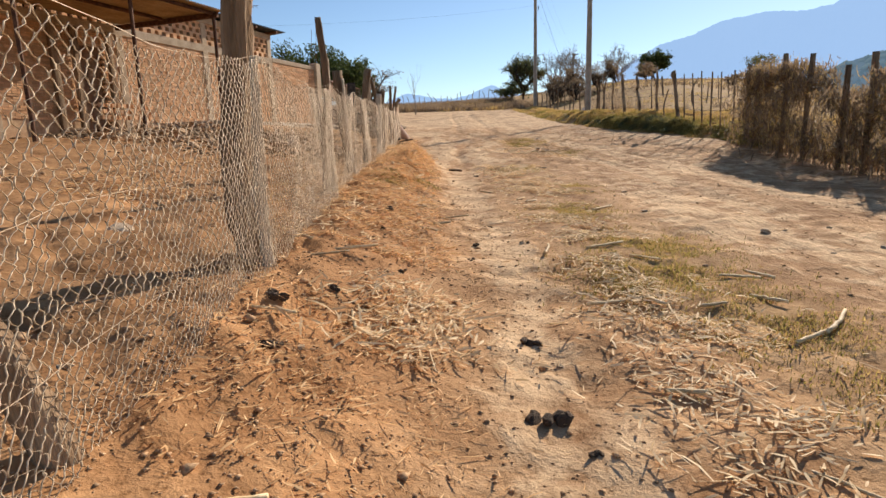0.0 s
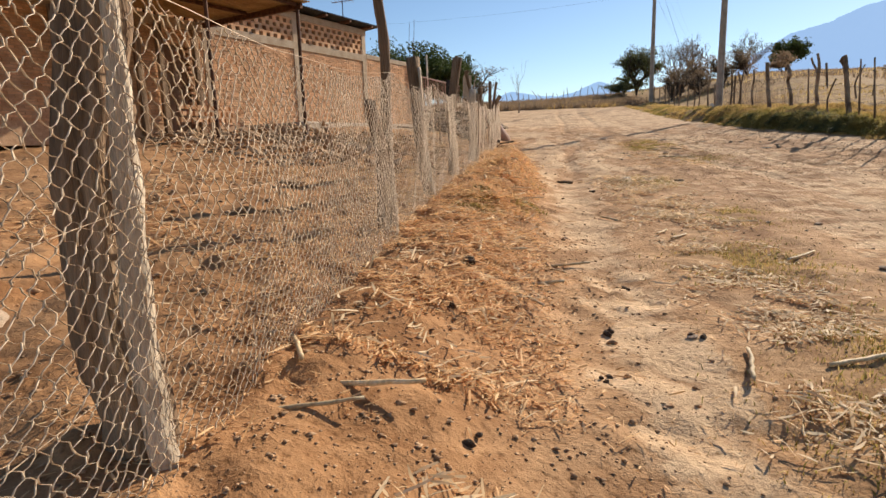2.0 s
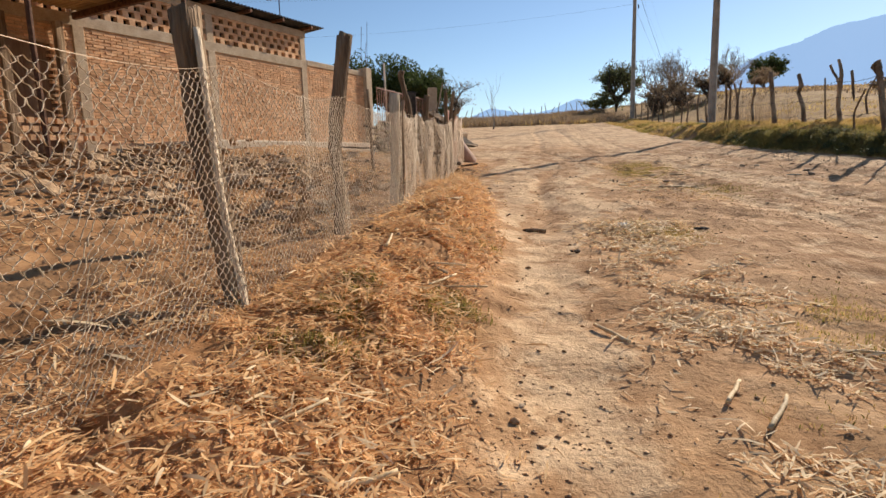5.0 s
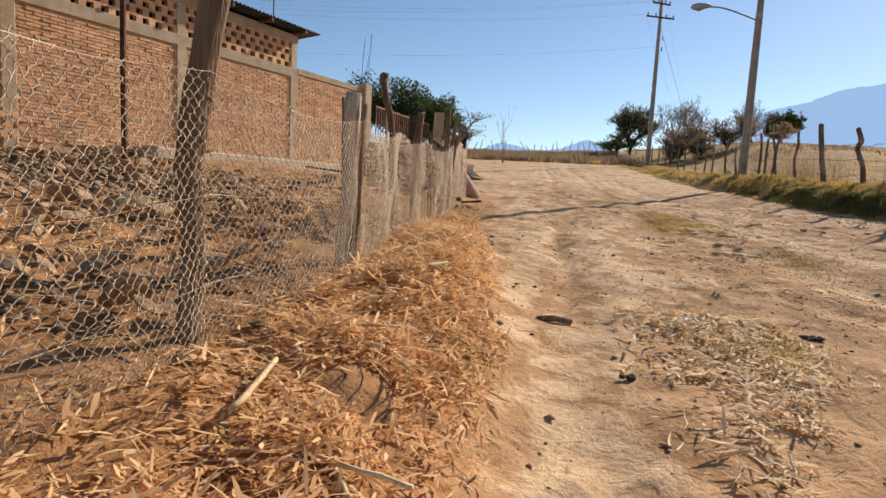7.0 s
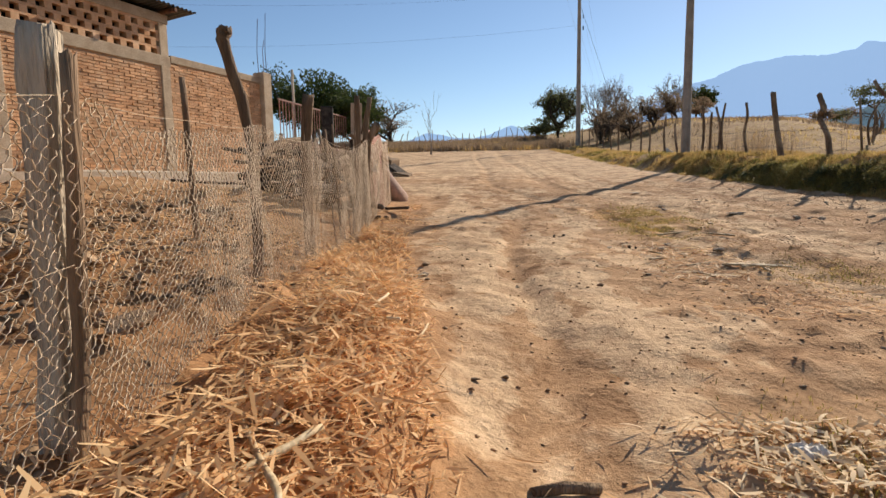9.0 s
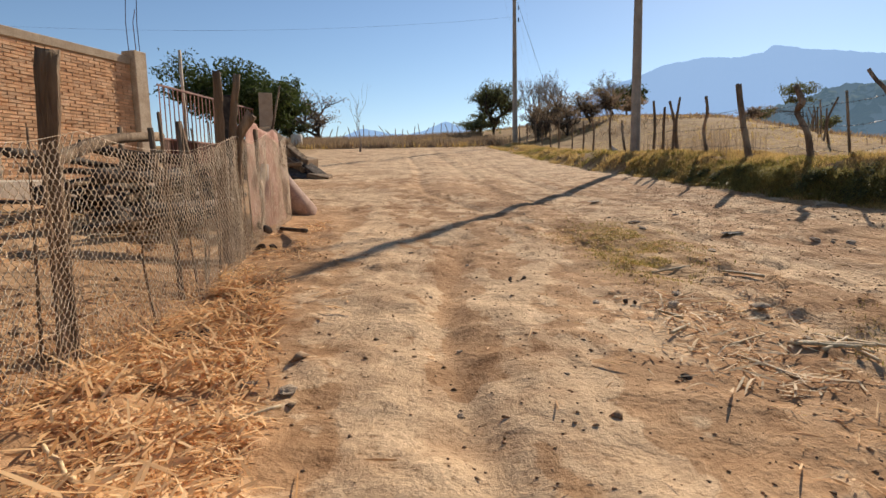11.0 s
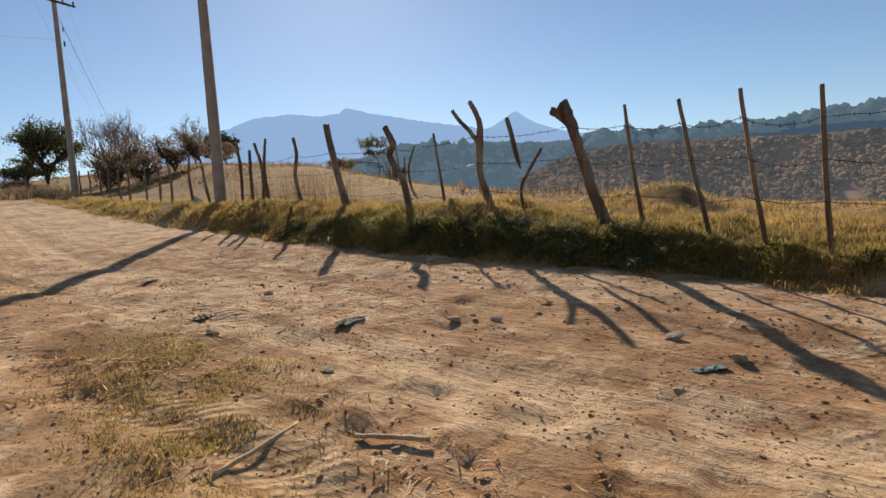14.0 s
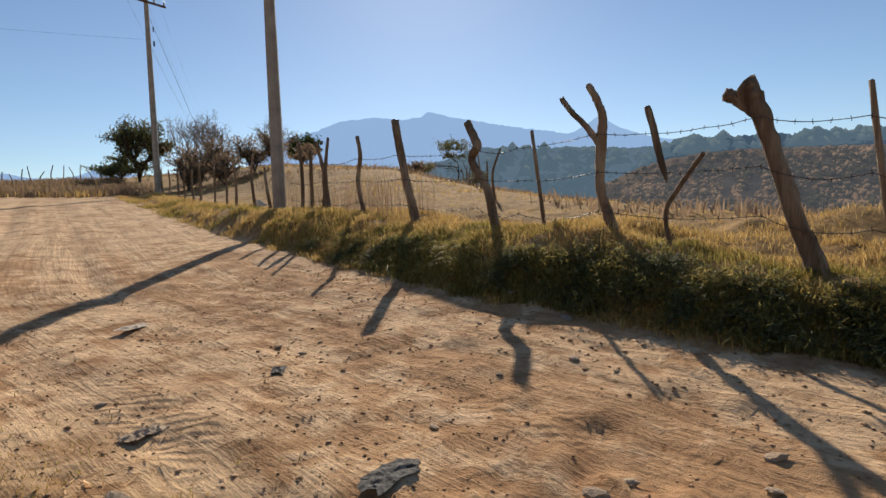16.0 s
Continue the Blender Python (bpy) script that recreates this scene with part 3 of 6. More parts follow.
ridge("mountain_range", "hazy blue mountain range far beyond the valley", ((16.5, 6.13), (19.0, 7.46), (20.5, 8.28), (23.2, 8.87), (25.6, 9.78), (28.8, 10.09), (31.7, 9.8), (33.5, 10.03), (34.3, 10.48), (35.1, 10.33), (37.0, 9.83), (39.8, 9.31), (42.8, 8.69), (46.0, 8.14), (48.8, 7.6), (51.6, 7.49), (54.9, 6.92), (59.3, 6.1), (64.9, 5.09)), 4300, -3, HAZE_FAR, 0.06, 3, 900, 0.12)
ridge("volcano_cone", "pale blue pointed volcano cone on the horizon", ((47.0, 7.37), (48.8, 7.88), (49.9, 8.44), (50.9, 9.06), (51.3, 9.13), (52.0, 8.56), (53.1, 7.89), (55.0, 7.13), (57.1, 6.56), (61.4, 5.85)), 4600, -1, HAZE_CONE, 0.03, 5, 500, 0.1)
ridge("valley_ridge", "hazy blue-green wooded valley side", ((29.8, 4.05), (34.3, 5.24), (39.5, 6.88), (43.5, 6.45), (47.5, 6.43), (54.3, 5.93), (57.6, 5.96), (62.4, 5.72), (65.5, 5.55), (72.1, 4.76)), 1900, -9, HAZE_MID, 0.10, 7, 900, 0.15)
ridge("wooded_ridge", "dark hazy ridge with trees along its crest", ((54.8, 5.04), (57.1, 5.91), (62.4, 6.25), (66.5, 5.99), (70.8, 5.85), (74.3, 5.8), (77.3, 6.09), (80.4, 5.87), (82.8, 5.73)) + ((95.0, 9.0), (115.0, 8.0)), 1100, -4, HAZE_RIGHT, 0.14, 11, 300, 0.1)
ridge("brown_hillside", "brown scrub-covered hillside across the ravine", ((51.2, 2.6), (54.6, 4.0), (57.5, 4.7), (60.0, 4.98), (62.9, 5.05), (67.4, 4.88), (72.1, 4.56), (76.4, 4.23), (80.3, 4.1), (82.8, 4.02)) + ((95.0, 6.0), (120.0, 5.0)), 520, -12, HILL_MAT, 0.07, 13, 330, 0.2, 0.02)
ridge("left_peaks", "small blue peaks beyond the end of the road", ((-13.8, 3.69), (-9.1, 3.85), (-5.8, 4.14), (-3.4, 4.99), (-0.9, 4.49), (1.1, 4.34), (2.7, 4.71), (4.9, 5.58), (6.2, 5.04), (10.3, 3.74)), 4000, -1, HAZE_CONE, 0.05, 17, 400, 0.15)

# ---- wooden posts ----
def wooden_post(label, line, radii, material, seed, sides=11, gnarl=0.16, group="posts of the wire fence", flat=1.0, limbs=(), name="fence_post"):
    """A rough post: line runs from its foot to its top; limbs are further (points, radii)."""
    rng = random.Random(seed)
    g = Geo()
    foot = Vector(line[0])
    z0 = ground_z(foot.x, foot.y)
    root = Vector((foot.x, foot.y, z0 - 0.25))
    pts = [root, Vector((foot.x, foot.y, z0 + 0.01))] + [Vector(p) for p in line[1:]]
    for runs, rad in [(pts, [radii[0] * 1.1, radii[0] * 1.08] + list(radii[1:]))] + [([Vector(p) for p in q], list(r)) for q, r in limbs]:
        smooth_line = bent(runs, 6)
        rr = np.interp(np.linspace(0, len(rad) - 1, len(smooth_line)), range(len(rad)), rad)
        wob = [Vector((rng.uniform(-1, 1), rng.uniform(-1, 1), 0)) * float(r) * 0.10 for r in rr]
        v, f = tube([p + w for p, w in zip(smooth_line, wob)], [float(r) * rng.uniform(0.93, 1.07) for r in rr], sides, rng, gnarl, flat, rng.uniform(0, 3))
        # drying cracks run down the wood
        if sides > 13:
            for k in rng.sample(range(sides), sides // 4):
                a, b = sorted((rng.randrange(len(smooth_line)), rng.randrange(len(smooth_line) + 6)))
                cut = rng.uniform(0.62, 0.82)
                for ring in range(a, min(b, len(smooth_line))):
                    q = v[ring * sides + k]
                    v[ring * sides + k] = smooth_line[ring] + wob[ring] + (q - smooth_line[ring] - wob[ring]) * cut
        # a sawn or broken top, not level
        for k in range(sides):
            q = v[len(v) - sides + k]
            q.z += rng.uniform(-0.25, 0.4) * float(rr[-1])
        g.add(v, f)
    v = [(x - foot.x, y - foot.y, z - z0) for x, y, z in g.v]
    g.v = v
    ob = g.make(name, material, smooth=True, m=pose(foot.x, foot.y, z0))
    return tagged(ob, label, "post", group)


wooden_post("short leaning weathered log beside the wire netting", [(-1.19, 1.55, 0), (-1.33, 1.50, 0.95), (-1.52, 1.44, 1.28)], (0.055, 0.062, 0.052), POST, 1)
wooden_post("thick grey cracked wooden post holding wire netting", [(-1.33, 3.78, 0), (-1.37, 3.77, 1.25), (-1.33, 3.80, 1.9), (-1.27, 3.80, 2.62)], (0.088, 0.10, 0.088, 0.082), POST, 2, 26, 0.16)
wooden_post("ragged pale split wood nailed along a fence post", [(-1.205, 3.70, 0), (-1.22, 3.69, 1.1), (-1.20, 3.70, 1.6), (-1.19, 3.71, 1.98)], (0.034, 0.038, 0.032, 0.018), POST_GREY, 3, 8, 0.35)
wooden_post("short weathered post stub inside the netting", [(-1.46, 7.0, 0), (-1.45, 7.0, 1.45), (-1.53, 6.98, 1.92)], (0.05, 0.055, 0.05), POST, 4)
wooden_post("tall thin bent pole standing at the fence", [(-1.40, 7.08, 0), (-1.42, 7.08, 1.7), (-1.40, 7.06, 2.3), (-1.45, 7.05, 2.92)], (0.035, 0.04, 0.042, 0.034), POST, 5)
wooden_post("leaning thick brown fence post with netting", [(-1.45, 8.9, 0), (-1.52, 8.88, 1.6), (-1.58, 8.86, 2.52)], (0.055, 0.064, 0.07), POST, 6, 24, 0.16)
wooden_post("pale splinter of wood on a fence post", [(-1.38, 8.86, 0), (-1.45, 8.84, 1.5), (-1.50, 8.83, 2.42)], (0.016, 0.02, 0.016), POST_GREY, 7, 7, 0.3)
wooden_post("crooked brown fence post with a flat top", [(-1.50, 10.87, 0), (-1.48, 10.88, 1.5), (-1.50, 10.88, 1.95), (-1.37, 10.92, 2.80)], (0.048, 0.05, 0.062, 0.068), POST, 8, 22, 0.16)
wooden_post("squared grey split post with deep cracks", [(-1.45, 12.82, 0), (-1.42, 12.83, 1.7), (-1.40, 12.84, 2.52)], (0.052, 0.056, 0.060), POST_GREY, 9, 26, 0.16, flat=0.75)
wooden_post("dark half of a split post beside its twin", [(-1.36, 12.78, 0), (-1.33, 12.80, 1.6), (-1.30, 12.82, 2.44)], (0.03, 0.032, 0.028), POST, 10, 9, 0.3)
wooden_post("tall crooked stick post ending in a knot", [(-1.70, 15.3, 0), (-1.68, 15.3, 2.1), (-1.73, 15.27, 2.62), (-1.83, 15.23, 3.05), (-1.82, 15.23, 3.15)], (0.038, 0.040, 0.040, 0.042, 0.056), POST, 11, 18, 0.18)
wooden_post("thin dark stake standing in the yard", [(-2.68, 16.41, 0), (-2.72, 16.4, 3.05)], (0.032, 0.028), POST, 12, 8)
wooden_post("thick round wooden stump post in the netting", [(-1.80, 17.1, 0), (-1.80, 17.1, 2.3), (-1.74, 17.08, 2.97)], (0.045, 0.05, 0.06), POST, 13, 14, 0.24)
wooden_post("thin pale stake in the netting", [(-1.82, 18.8, 0), (-1.90, 18.85, 2.86)], (0.016, 0.014), POST, 14, 7)
wooden_post("tall brown plank post, one of a pair", [(-1.80, 20.15, 0), (-1.80, 20.15, 2.6), (-1.78, 20.12, 3.42)], (0.06, 0.06, 0.045), POST, 15, 9, 0.15, flat=0.5)
wooden_post("tall leaning plank post, one of a pair", [(-1.72, 20.22, 0), (-1.70, 20.22, 2.6), (-1.60, 20.2, 3.40)], (0.045, 0.045, 0.04), POST, 16, 9, 0.15, flat=0.5)
wooden_post("short slanting log tied to the plank posts", [(-1.70, 20.3, 0), (-1.68, 20.3, 2.6), (-1.50, 20.3, 3.0)], (0.04, 0.055, 0.06), POST, 17, 9, 0.2)
wooden_post("dark wooden end post behind the red sheet", [(-1.98, 22.4, 0), (-2.0, 22.4, 3.0)], (0.06, 0.055), POST, 18, 9)
wooden_post("dark wooden corner post of the wire fence", [(-1.92, 23.75, 0), (-1.98, 23.75, 2.9)], (0.055, 0.05), POST, 19, 9)

rng = random.Random(26)
for k in range(18):
    y = rng.uniform(16.6, 21.4)
    x = float(np.interp(y, (15.25, 17.1, 20.1, 22.0, 23.7), (-1.66, -1.70, -1.70, -1.80, -1.84))) + rng.uniform(-0.05, 0.03)
    z = ground_z(x, y)
    h = rng.uniform(1.0, 1.55)
    wooden_post("thin dry stick woven upright into the netting", [(x, y, 0), (x + rng.uniform(-0.03, 0.03), y + rng.uniform(-0.05, 0.05), z + h * 0.5), (x + rng.uniform(-0.05, 0.05), y + rng.uniform(-0.12, 0.12), z + h)], (0.010, 0.009, 0.006), POST, 400 + k, 5, 0.2, "sticks woven into the netting", name="stick")

# ---- wire netting along the yard ----
NET_LINE = ((-1.02, -2.2), (-1.06, 0.0), (-1.10, 1.55), (-1.17, 3.72), (-1.34, 7.0), (-1.36, 8.84), (-1.40, 10.85), (-1.31, 12.76), (-1.60, 15.25), (-1.64, 17.1), (-1.64, 20.1), (-1.74, 22.0), (-1.78, 23.7))
NET_TOP = (1.28, 1.30, 1.34, 1.36, 1.32, 1.30, 1.24, 1.16, 1.20, 1.34, 1.38, 1.42, 1.42)


def netting(k):
    """Hexagonal wire between two posts: zigzag strands twisted together."""
    (xa, ya), (xb, yb) = NET_LINE[k], NET_LINE[k + 1]
    span = math.hypot(xb - xa, yb - ya)
    w = 0.029
    n = int(span / w)
    rows = 42
    rng = np.random.RandomState(40 + k)
    j = np.arange(rows * 3 + 1)
    # each strand goes slanting over, then runs straight along its twist
    turn_r = np.where((j // 3) % 2 == 0, 1.0, -1.0)
    level = (j // 3) + np.choose(j % 3, [0.0, 0.38, 0.69])
    nxt = -turn_r
    side = np.choose(j % 3, [turn_r, turn_r, (turn_r + nxt) / 2])
    u = (np.arange(n)[:, None] + 0.5) * w / span + (np.where(np.arange(n) % 2 == 0, 1, -1)[:, None] * side[None, :]) * (w * 0.47) / span
    h = level[None, :] / rows * np.ones((n, 1))
    top = NET_TOP[k] * (1 - u) + NET_TOP[k + 1] * u
    sag = 1 - 0.07 * np.sin(np.pi * np.clip(u, 0, 1)) * (0.4 + 0.6 * h)
    u = u + 0.008 * lattice_noise(u * span, h, 0.35, 20 + k) / span * 3
    x, y = xa + (xb - xa) * u, ya + (yb - ya) * u
    belly = (0.055 * np.sin(np.pi * np.clip(u, 0, 1)) * np.sin(np.pi * h * 0.9) + 0.035 * lattice_noise(u * span, h * 1.3, 0.5, 30 + k)) * 1.0
    x = x + belly
    base = terrain(x, y) + relief(x, y) * 0.6 - 0.02
    z = base + h * top * sag + 0.015 * lattice_noise(u * span, h * 1.3, 0.16, 50 + k)
    p = np.stack([x, y, z], -1)
    p += rng.normal(0, 0.0026, p.shape)
    # three-sided wire round every strand
    m = p.shape[1]
    r = 0.0026
    tri = np.array([(1, 0, 0.2), (-0.5, 0.85, -0.2), (-0.5, -0.85, 0.0)]) * r
    v = (p[:, :, None, :] + tri[None, None]).reshape(-1, 3)
    i = (np.arange(n)[:, None] * m + np.arange(m - 1)[None, :]).ravel() * 3
    f = np.concatenate([np.stack([i + a, i + (a + 1) % 3, i + 3 + (a + 1) % 3, i + 3 + a], 1) for a in range(3)])
    ob = arrays("wire_netting", v, f, WIRE)
    tagged(ob, "sagging dusty hexagonal wire netting between fence posts", "wire netting", "panels of wire netting")
    # selvedge and two straining wires of the same panel
    g = Geo()
    for hh, rr in ((0.985, 0.0014), (0.56, 0.0012), (0.24, 0.0012)):
        uu = np.linspace(0, 1, 22)
        xx, yy = xa + (xb - xa) * uu + 0.015, ya + (yb - ya) * uu
        tt = NET_TOP[k] * (1 - uu) + NET_TOP[k + 1] * uu
        zz = terrain(xx, yy) + tt * hh * (1 - 0.06 * np.sin(np.pi * uu)) + 0.012 * lattice_noise(uu * span, uu * 0, 0.3, 60 + k)
        g.add(*tube(list(zip(xx, yy, zz)), rr, 4))
    part("straining_wire", g, WIRE, ob)


for panel in range(len(NET_LINE) - 1):
    netting(panel)

# ---- house ----
def corrugated(x0, x1, y0, y1, z_a, z_b, pitch=0.09, amp=0.022, thick=0.006):
    """Sheet over x0..x1, its waves running from y0 (height z_a) to y1 (height z_b)."""
    n = int((x1 - x0) / pitch * 6)
    g = Geo()
    v, f = [], []
    for i in range(n + 1):
        x = x0 + (x1 - x0) * i / n
        w = amp * math.sin(2 * math.pi * (x - x0) / pitch)
        for y, z in ((y0, z_a), (y1, z_b)):
            v.append((x, y, z + w))
            v.append((x, y, z + w - thick))
    for i in range(n):
        a, b = i * 4, i * 4 + 4
        f += [(a, b, b + 2, a + 2), (a + 1, a + 3, b + 3, b + 1), (a, a + 1, b + 1, b), (a + 2, b + 2, b + 3, a + 3)]
    return g.add(v, f)


def brickwork(g, x0, x1, z0, z1, y_face, seed, skip=None, bl=0.27, bh=0.058, joint=0.012, deep=0.1):
    rng = random.Random(seed)
    z, row = z0, 0
    while z + bh <= z1 + 0.01:
        x = x0 - (bl / 2 if row % 2 else 0)
        while x < x1:
            a, b = max(x, x0), min(x + bl, x1)
            if b - a > 0.06 and not (skip and skip((a + b) / 2, z)):
                out = y_face + rng.uniform(-0.010, 0.012)
                v, f = box(a + joint * 0.3 * rng.uniform(0.2, 1.2), b - joint * 0.3 * rng.uniform(0.2, 1.2), out - deep, out, z + rng.uniform(0, 0.007), z + bh - rng.uniform(-0.004, 0.008))
                g.add(v, [f[1], f[0], f[3], f[2], f[4], f[5]])
            x += bl + joint
        z += bh + joint
        row += 1


HOUSE_Z = 2.42
house = empty_at("house", -7.2, 24.9, HOUSE_Z, -110.0)
tagged(house, "unfinished red brick house with a pierced brick frieze", "house")


def hpart(name, g, mat, label="", parent=None):
    return g.make(name, mat, parent or house, label)


DOORS = ((8.05, 8.95),)
in_door = lambda x, z: z < 2.05 and any(a < x < b for a, b in DOORS)
for a, b, c, d, lo, hi in ((8.95, 16.0, -0.2, -0.02, -0.6, 2.5), (8.05, 8.95, -0.2, -0.02, 2.06, 2.5), (0.0, 0.18, -7.0, -0.2, -0.6, 3.6), (0.0, 16.0, -7.2, -7.0, -0.6, 3.6), (15.8, 16.0, -7.0, -0.2, -0.6, 3.6)):
    hpart("wall", Geo().add(*box(a, b, c, d, lo, hi)), MORTAR)
wall = hpart("wall", Geo().add(*box(0.0, 8.05, -0.2, -0.02, -0.6, 2.5)), MORTAR, "mortar-jointed brick wall")
g = Geo()
brickwork(g, 0.26, 7.6, -0.06, 2.48, 0.0, 5)
hpart("brick_course", g, BRICK, "rows of red clay brick", wall)
g = Geo()
brickwork(g, 7.6, 15.8, -0.06, 2.48, 0.0, 6, in_door)
hpart("brick_course", g, BRICK, "rows of red clay brick", wall)
for px in (0.0, 3.75, 7.35, 11.2):
    g = Geo().add(*soft_box(px, px + 0.25, -0.2, 0.035, -0.6, 2.52, 0.012))
    hpart("pillar", g, CONCRETE, "rough grey concrete pillar")
for px in (0.0, 3.75, 7.35, 11.2):
    g = Geo().add(*soft_box(px, px + 0.24, -0.2, 0.022, 2.74, 3.5, 0.012))
    hpart("pillar", g, CONCRETE)
g = Geo().add(*soft_box(-0.03, 16.0, -0.22, 0.03, 2.5, 2.76, 0.012))
hpart("beam", g, CONCRETE, "grey concrete band above the bricks")
g = Geo().add(*soft_box(-0.03, 16.0, -0.22, 0.03, 3.5, 3.72, 0.012))
hpart("beam", g, CONCRETE, "concrete band under the roof")
# pierced frieze: bricks set apart, every other row shifted
for a, b in ((0.24, 3.75), (3.99, 7.35), (7.6, 11.2)):
    g = Geo()
    rows, n = 4, int((b - a) / 0.30)
    st = (b - a) / n
    for r in range(rows):
        z = 2.765 + r * 0.184
        g.add(*box(a, b, -0.16, -0.005, z + 0.128, z + 0.182))
        for c in range(n + 1):
            x = a + (c + (0.5 if r % 2 else 0)) * st
            lo, hi = max(a, x - 0.075), min(b, x + 0.075)
            if hi - lo > 0.02:
                g.add(*box(lo, hi, -0.15, 0.0, z + 0.001, z + 0.127))
    hpart("pierced_frieze", g, BRICK, "openwork brick frieze")
roof = hpart("roof", corrugated(-0.55, 16.3, -7.4, 0.42, 3.35, 3.86, 0.13, 0.03), ROOF_DARK, "dark corrugated roof sheets")
g = Geo()
for x in np.arange(0.1, 16.0, 1.3):
    g.add(*soft_box(x, x + 0.09, -7.0, 0.5, 3.70, 3.79, 0.01))
hpart("rafter", g, RUST, "dark roof timbers", roof)
# lean-to roof in front of the house
lean = hpart("lean_to_roof", corrugated(7.36, 15.2, 0.04, 3.98, 2.84, 2.80, 0.11, 0.022), ROOF_TAN, "tan corrugated lean-to roof")
g = Geo()
for z, y in ((2.68, 3.7), (2.70, 1.9)):
    g.add(*soft_box(7.62, 15.1, y, y + 0.07, z, z + 0.09, 0.01))
g.add(*soft_box(7.5, 7.6, 0.06, 3.86, 2.62, 2.76, 0.01))
hpart("purlin", g, RUST, "dark steel purlins", lean)
for x in (7.56, 10.3, 13.0):
    g = Geo().add(*tube([(x, 3.72, -0.75), (x + 0.02, 3.73, 1.2), (x, 3.72, 2.68)], 0.045, 8))
    hpart("lean_to_post", g, RUST, "thin rusty post of the lean-to")
for x in (7.88, 8.97, 9.6, 11.5):
    g = Geo().add(*soft_box(x, x + 0.16, 0.05, 0.2, -0.4, 2.5, 0.012))
    hpart("door_jamb", g, POST, "dark brown timber upright")
for a, b in DOORS:
    hpart("door", Geo().add(*box(a, b, -0.14, -0.1, -0.3, 2.05)), DOOR_BROWN, "brown closed timber door in the shade")
g = Geo()
brickwork(g, 8.0, 9.7, -0.1, 0.34, 1.55, 9, None, 0.12, 0.11, 0.05, 0.1)
hpart("low_brick_rail", g, BRICK, "low openwork brick rail")

yard_wall = empty_at("yard_wall", -7.2, 24.9, HOUSE_Z, -110.0)
tagged(yard_wall, "red brick yard wall with a concrete cap and pillar", "wall")
w = Geo().add(*box(-3.25, -0.03, -0.19, -0.02, -0.6, 2.62)).make("wall", MORTAR, yard_wall)
g = Geo()
brickwork(g, -3.24, -0.02, -0.06, 2.6, 0.0, 8)
g.make("brick_course", BRICK, w, "rows of red clay brick")
Geo().add(*soft_box(-3.25, -0.04, -0.21, 0.03, 2.62, 2.8, 0.012)).make("cap", CONCRETE, yard_wall)
Geo().add(*soft_box(-3.62, -3.26, -0.25, 0.14, -0.9, 2.95, 0.015)).make("gate_pillar", CONCRETE, yard_wall, "thick concrete gate pillar")
for dx, dy, top in ((-3.55, 0.03, 4.7), (-3.35, -0.1, 4.5), (-3.4, 0.06, 3.9)):
    Geo().add(*tube([(dx, dy, 2.9), (dx + 0.02, dy, 3.6), (dx - 0.05, dy + 0.02, top)], 0.009, 5)).make("rebar", RUST, yard_wall)
slab = Geo().add(*soft_box(-3.2, 6.2, 0.04, 2.5, -0.75, -0.06, 0.03)).make("terrace_slab", PALE_SLAB, None, "", False, pose(-7.2, 24.9, HOUSE_Z, 0, 0, -110))
tagged(slab, "pale dusty concrete terrace along the brick wall", "terrace")
antenna = empty_at("antenna", -8.3, 25.6, 6.0)
tagged(antenna, "thin aerial mast on the house roof", "antenna")
Geo().add(*tube([(0, 0, -0.2), (0, 0, 1.5)], 0.02, 6)).make("mast", RUST, antenna)
Geo().add(*tube([(-0.45, 0, 1.42), (0.5, 0.1, 1.5)], 0.014, 6)).make("boom", RUST, antenna)
g = Geo()
for k in range(6):
    x = -0.4 + k * 0.16
    g.add(*tube([(x, -0.25, 1.43), (x, 0.3, 1.46)], 0.006, 4))
g.make("element", RUST, antenna)
yard_pole = Geo().add(*tube([(0, 0, -0.3), (0.02, 0, 2.0), (0, 0.02, 3.75)], 0.045, 8)).make("pole", POST_GREY, None, "", True, pose(-5.9, 30.6, 2.2))
tagged(yard_pole, "bare grey pole rising behind the gate", "pole")

# ---- gate ----
gate = empty_at("gate", -5.75, 28.45, 2.1, math.degrees(math.atan2(33.7 - 28.45, -4.7 + 5.75)))
tagged(gate, "rusty red barred steel gate, shut", "gate")
glen = math.hypot(1.05, 5.25)
for z in (0.15, 1.25, 2.55):
    Geo().add(*soft_box(0.05, glen - 0.1, -0.022, 0.022, z, z + 0.05, 0.006)).make("rail", GATE_RED, gate)
for k in range(27):
    x = 0.1 + k * (glen - 0.25) / 26
    Geo().add(*soft_box(x, x + 0.026, -0.012, 0.012, 0.2, 2.55, 0.004)).make("bar", GATE_RED, gate)
Geo().add(*soft_box(0.05, glen - 0.1, -0.006, 0.006, 0.2, 1.25, 0.002)).make("lower_panel", RUST, gate, "dark rusty sheet panel")
g2 = Geo().add(*soft_box(-0.22, 0.22, -0.2, 0.2, -0.4, 2.82, 0.02)).make("gate_pillar", CONCRETE, None, "", False, pose(-4.42, 33.9, 2.42, 0, 1.5, 12))
tagged(g2, "rough concrete gate pillar beside a rubble heap", "pillar")
# Near-black material puts the stub's shade into its colour.
mid = Geo().add(*soft_box(-0.2, 0.2, -0.18, 0.18, -0.4, 2.5, 0.03)).make("gate_pillar", DARK_SHADE, None, "", False, pose(-4.75, 30.6, 2.2, 0, 0, 10))
tagged(mid, "dark shaded masonry stub in front of the gate", "pillar")
prop = Geo().add(*tube([(-4.25, 33.6, 2.3), (-4.1, 33.5, 4.0), (-3.75, 33.4, 5.4)], [0.05, 0.045, 0.03], 7)).make("leaning_pole", POST, None, "", True)
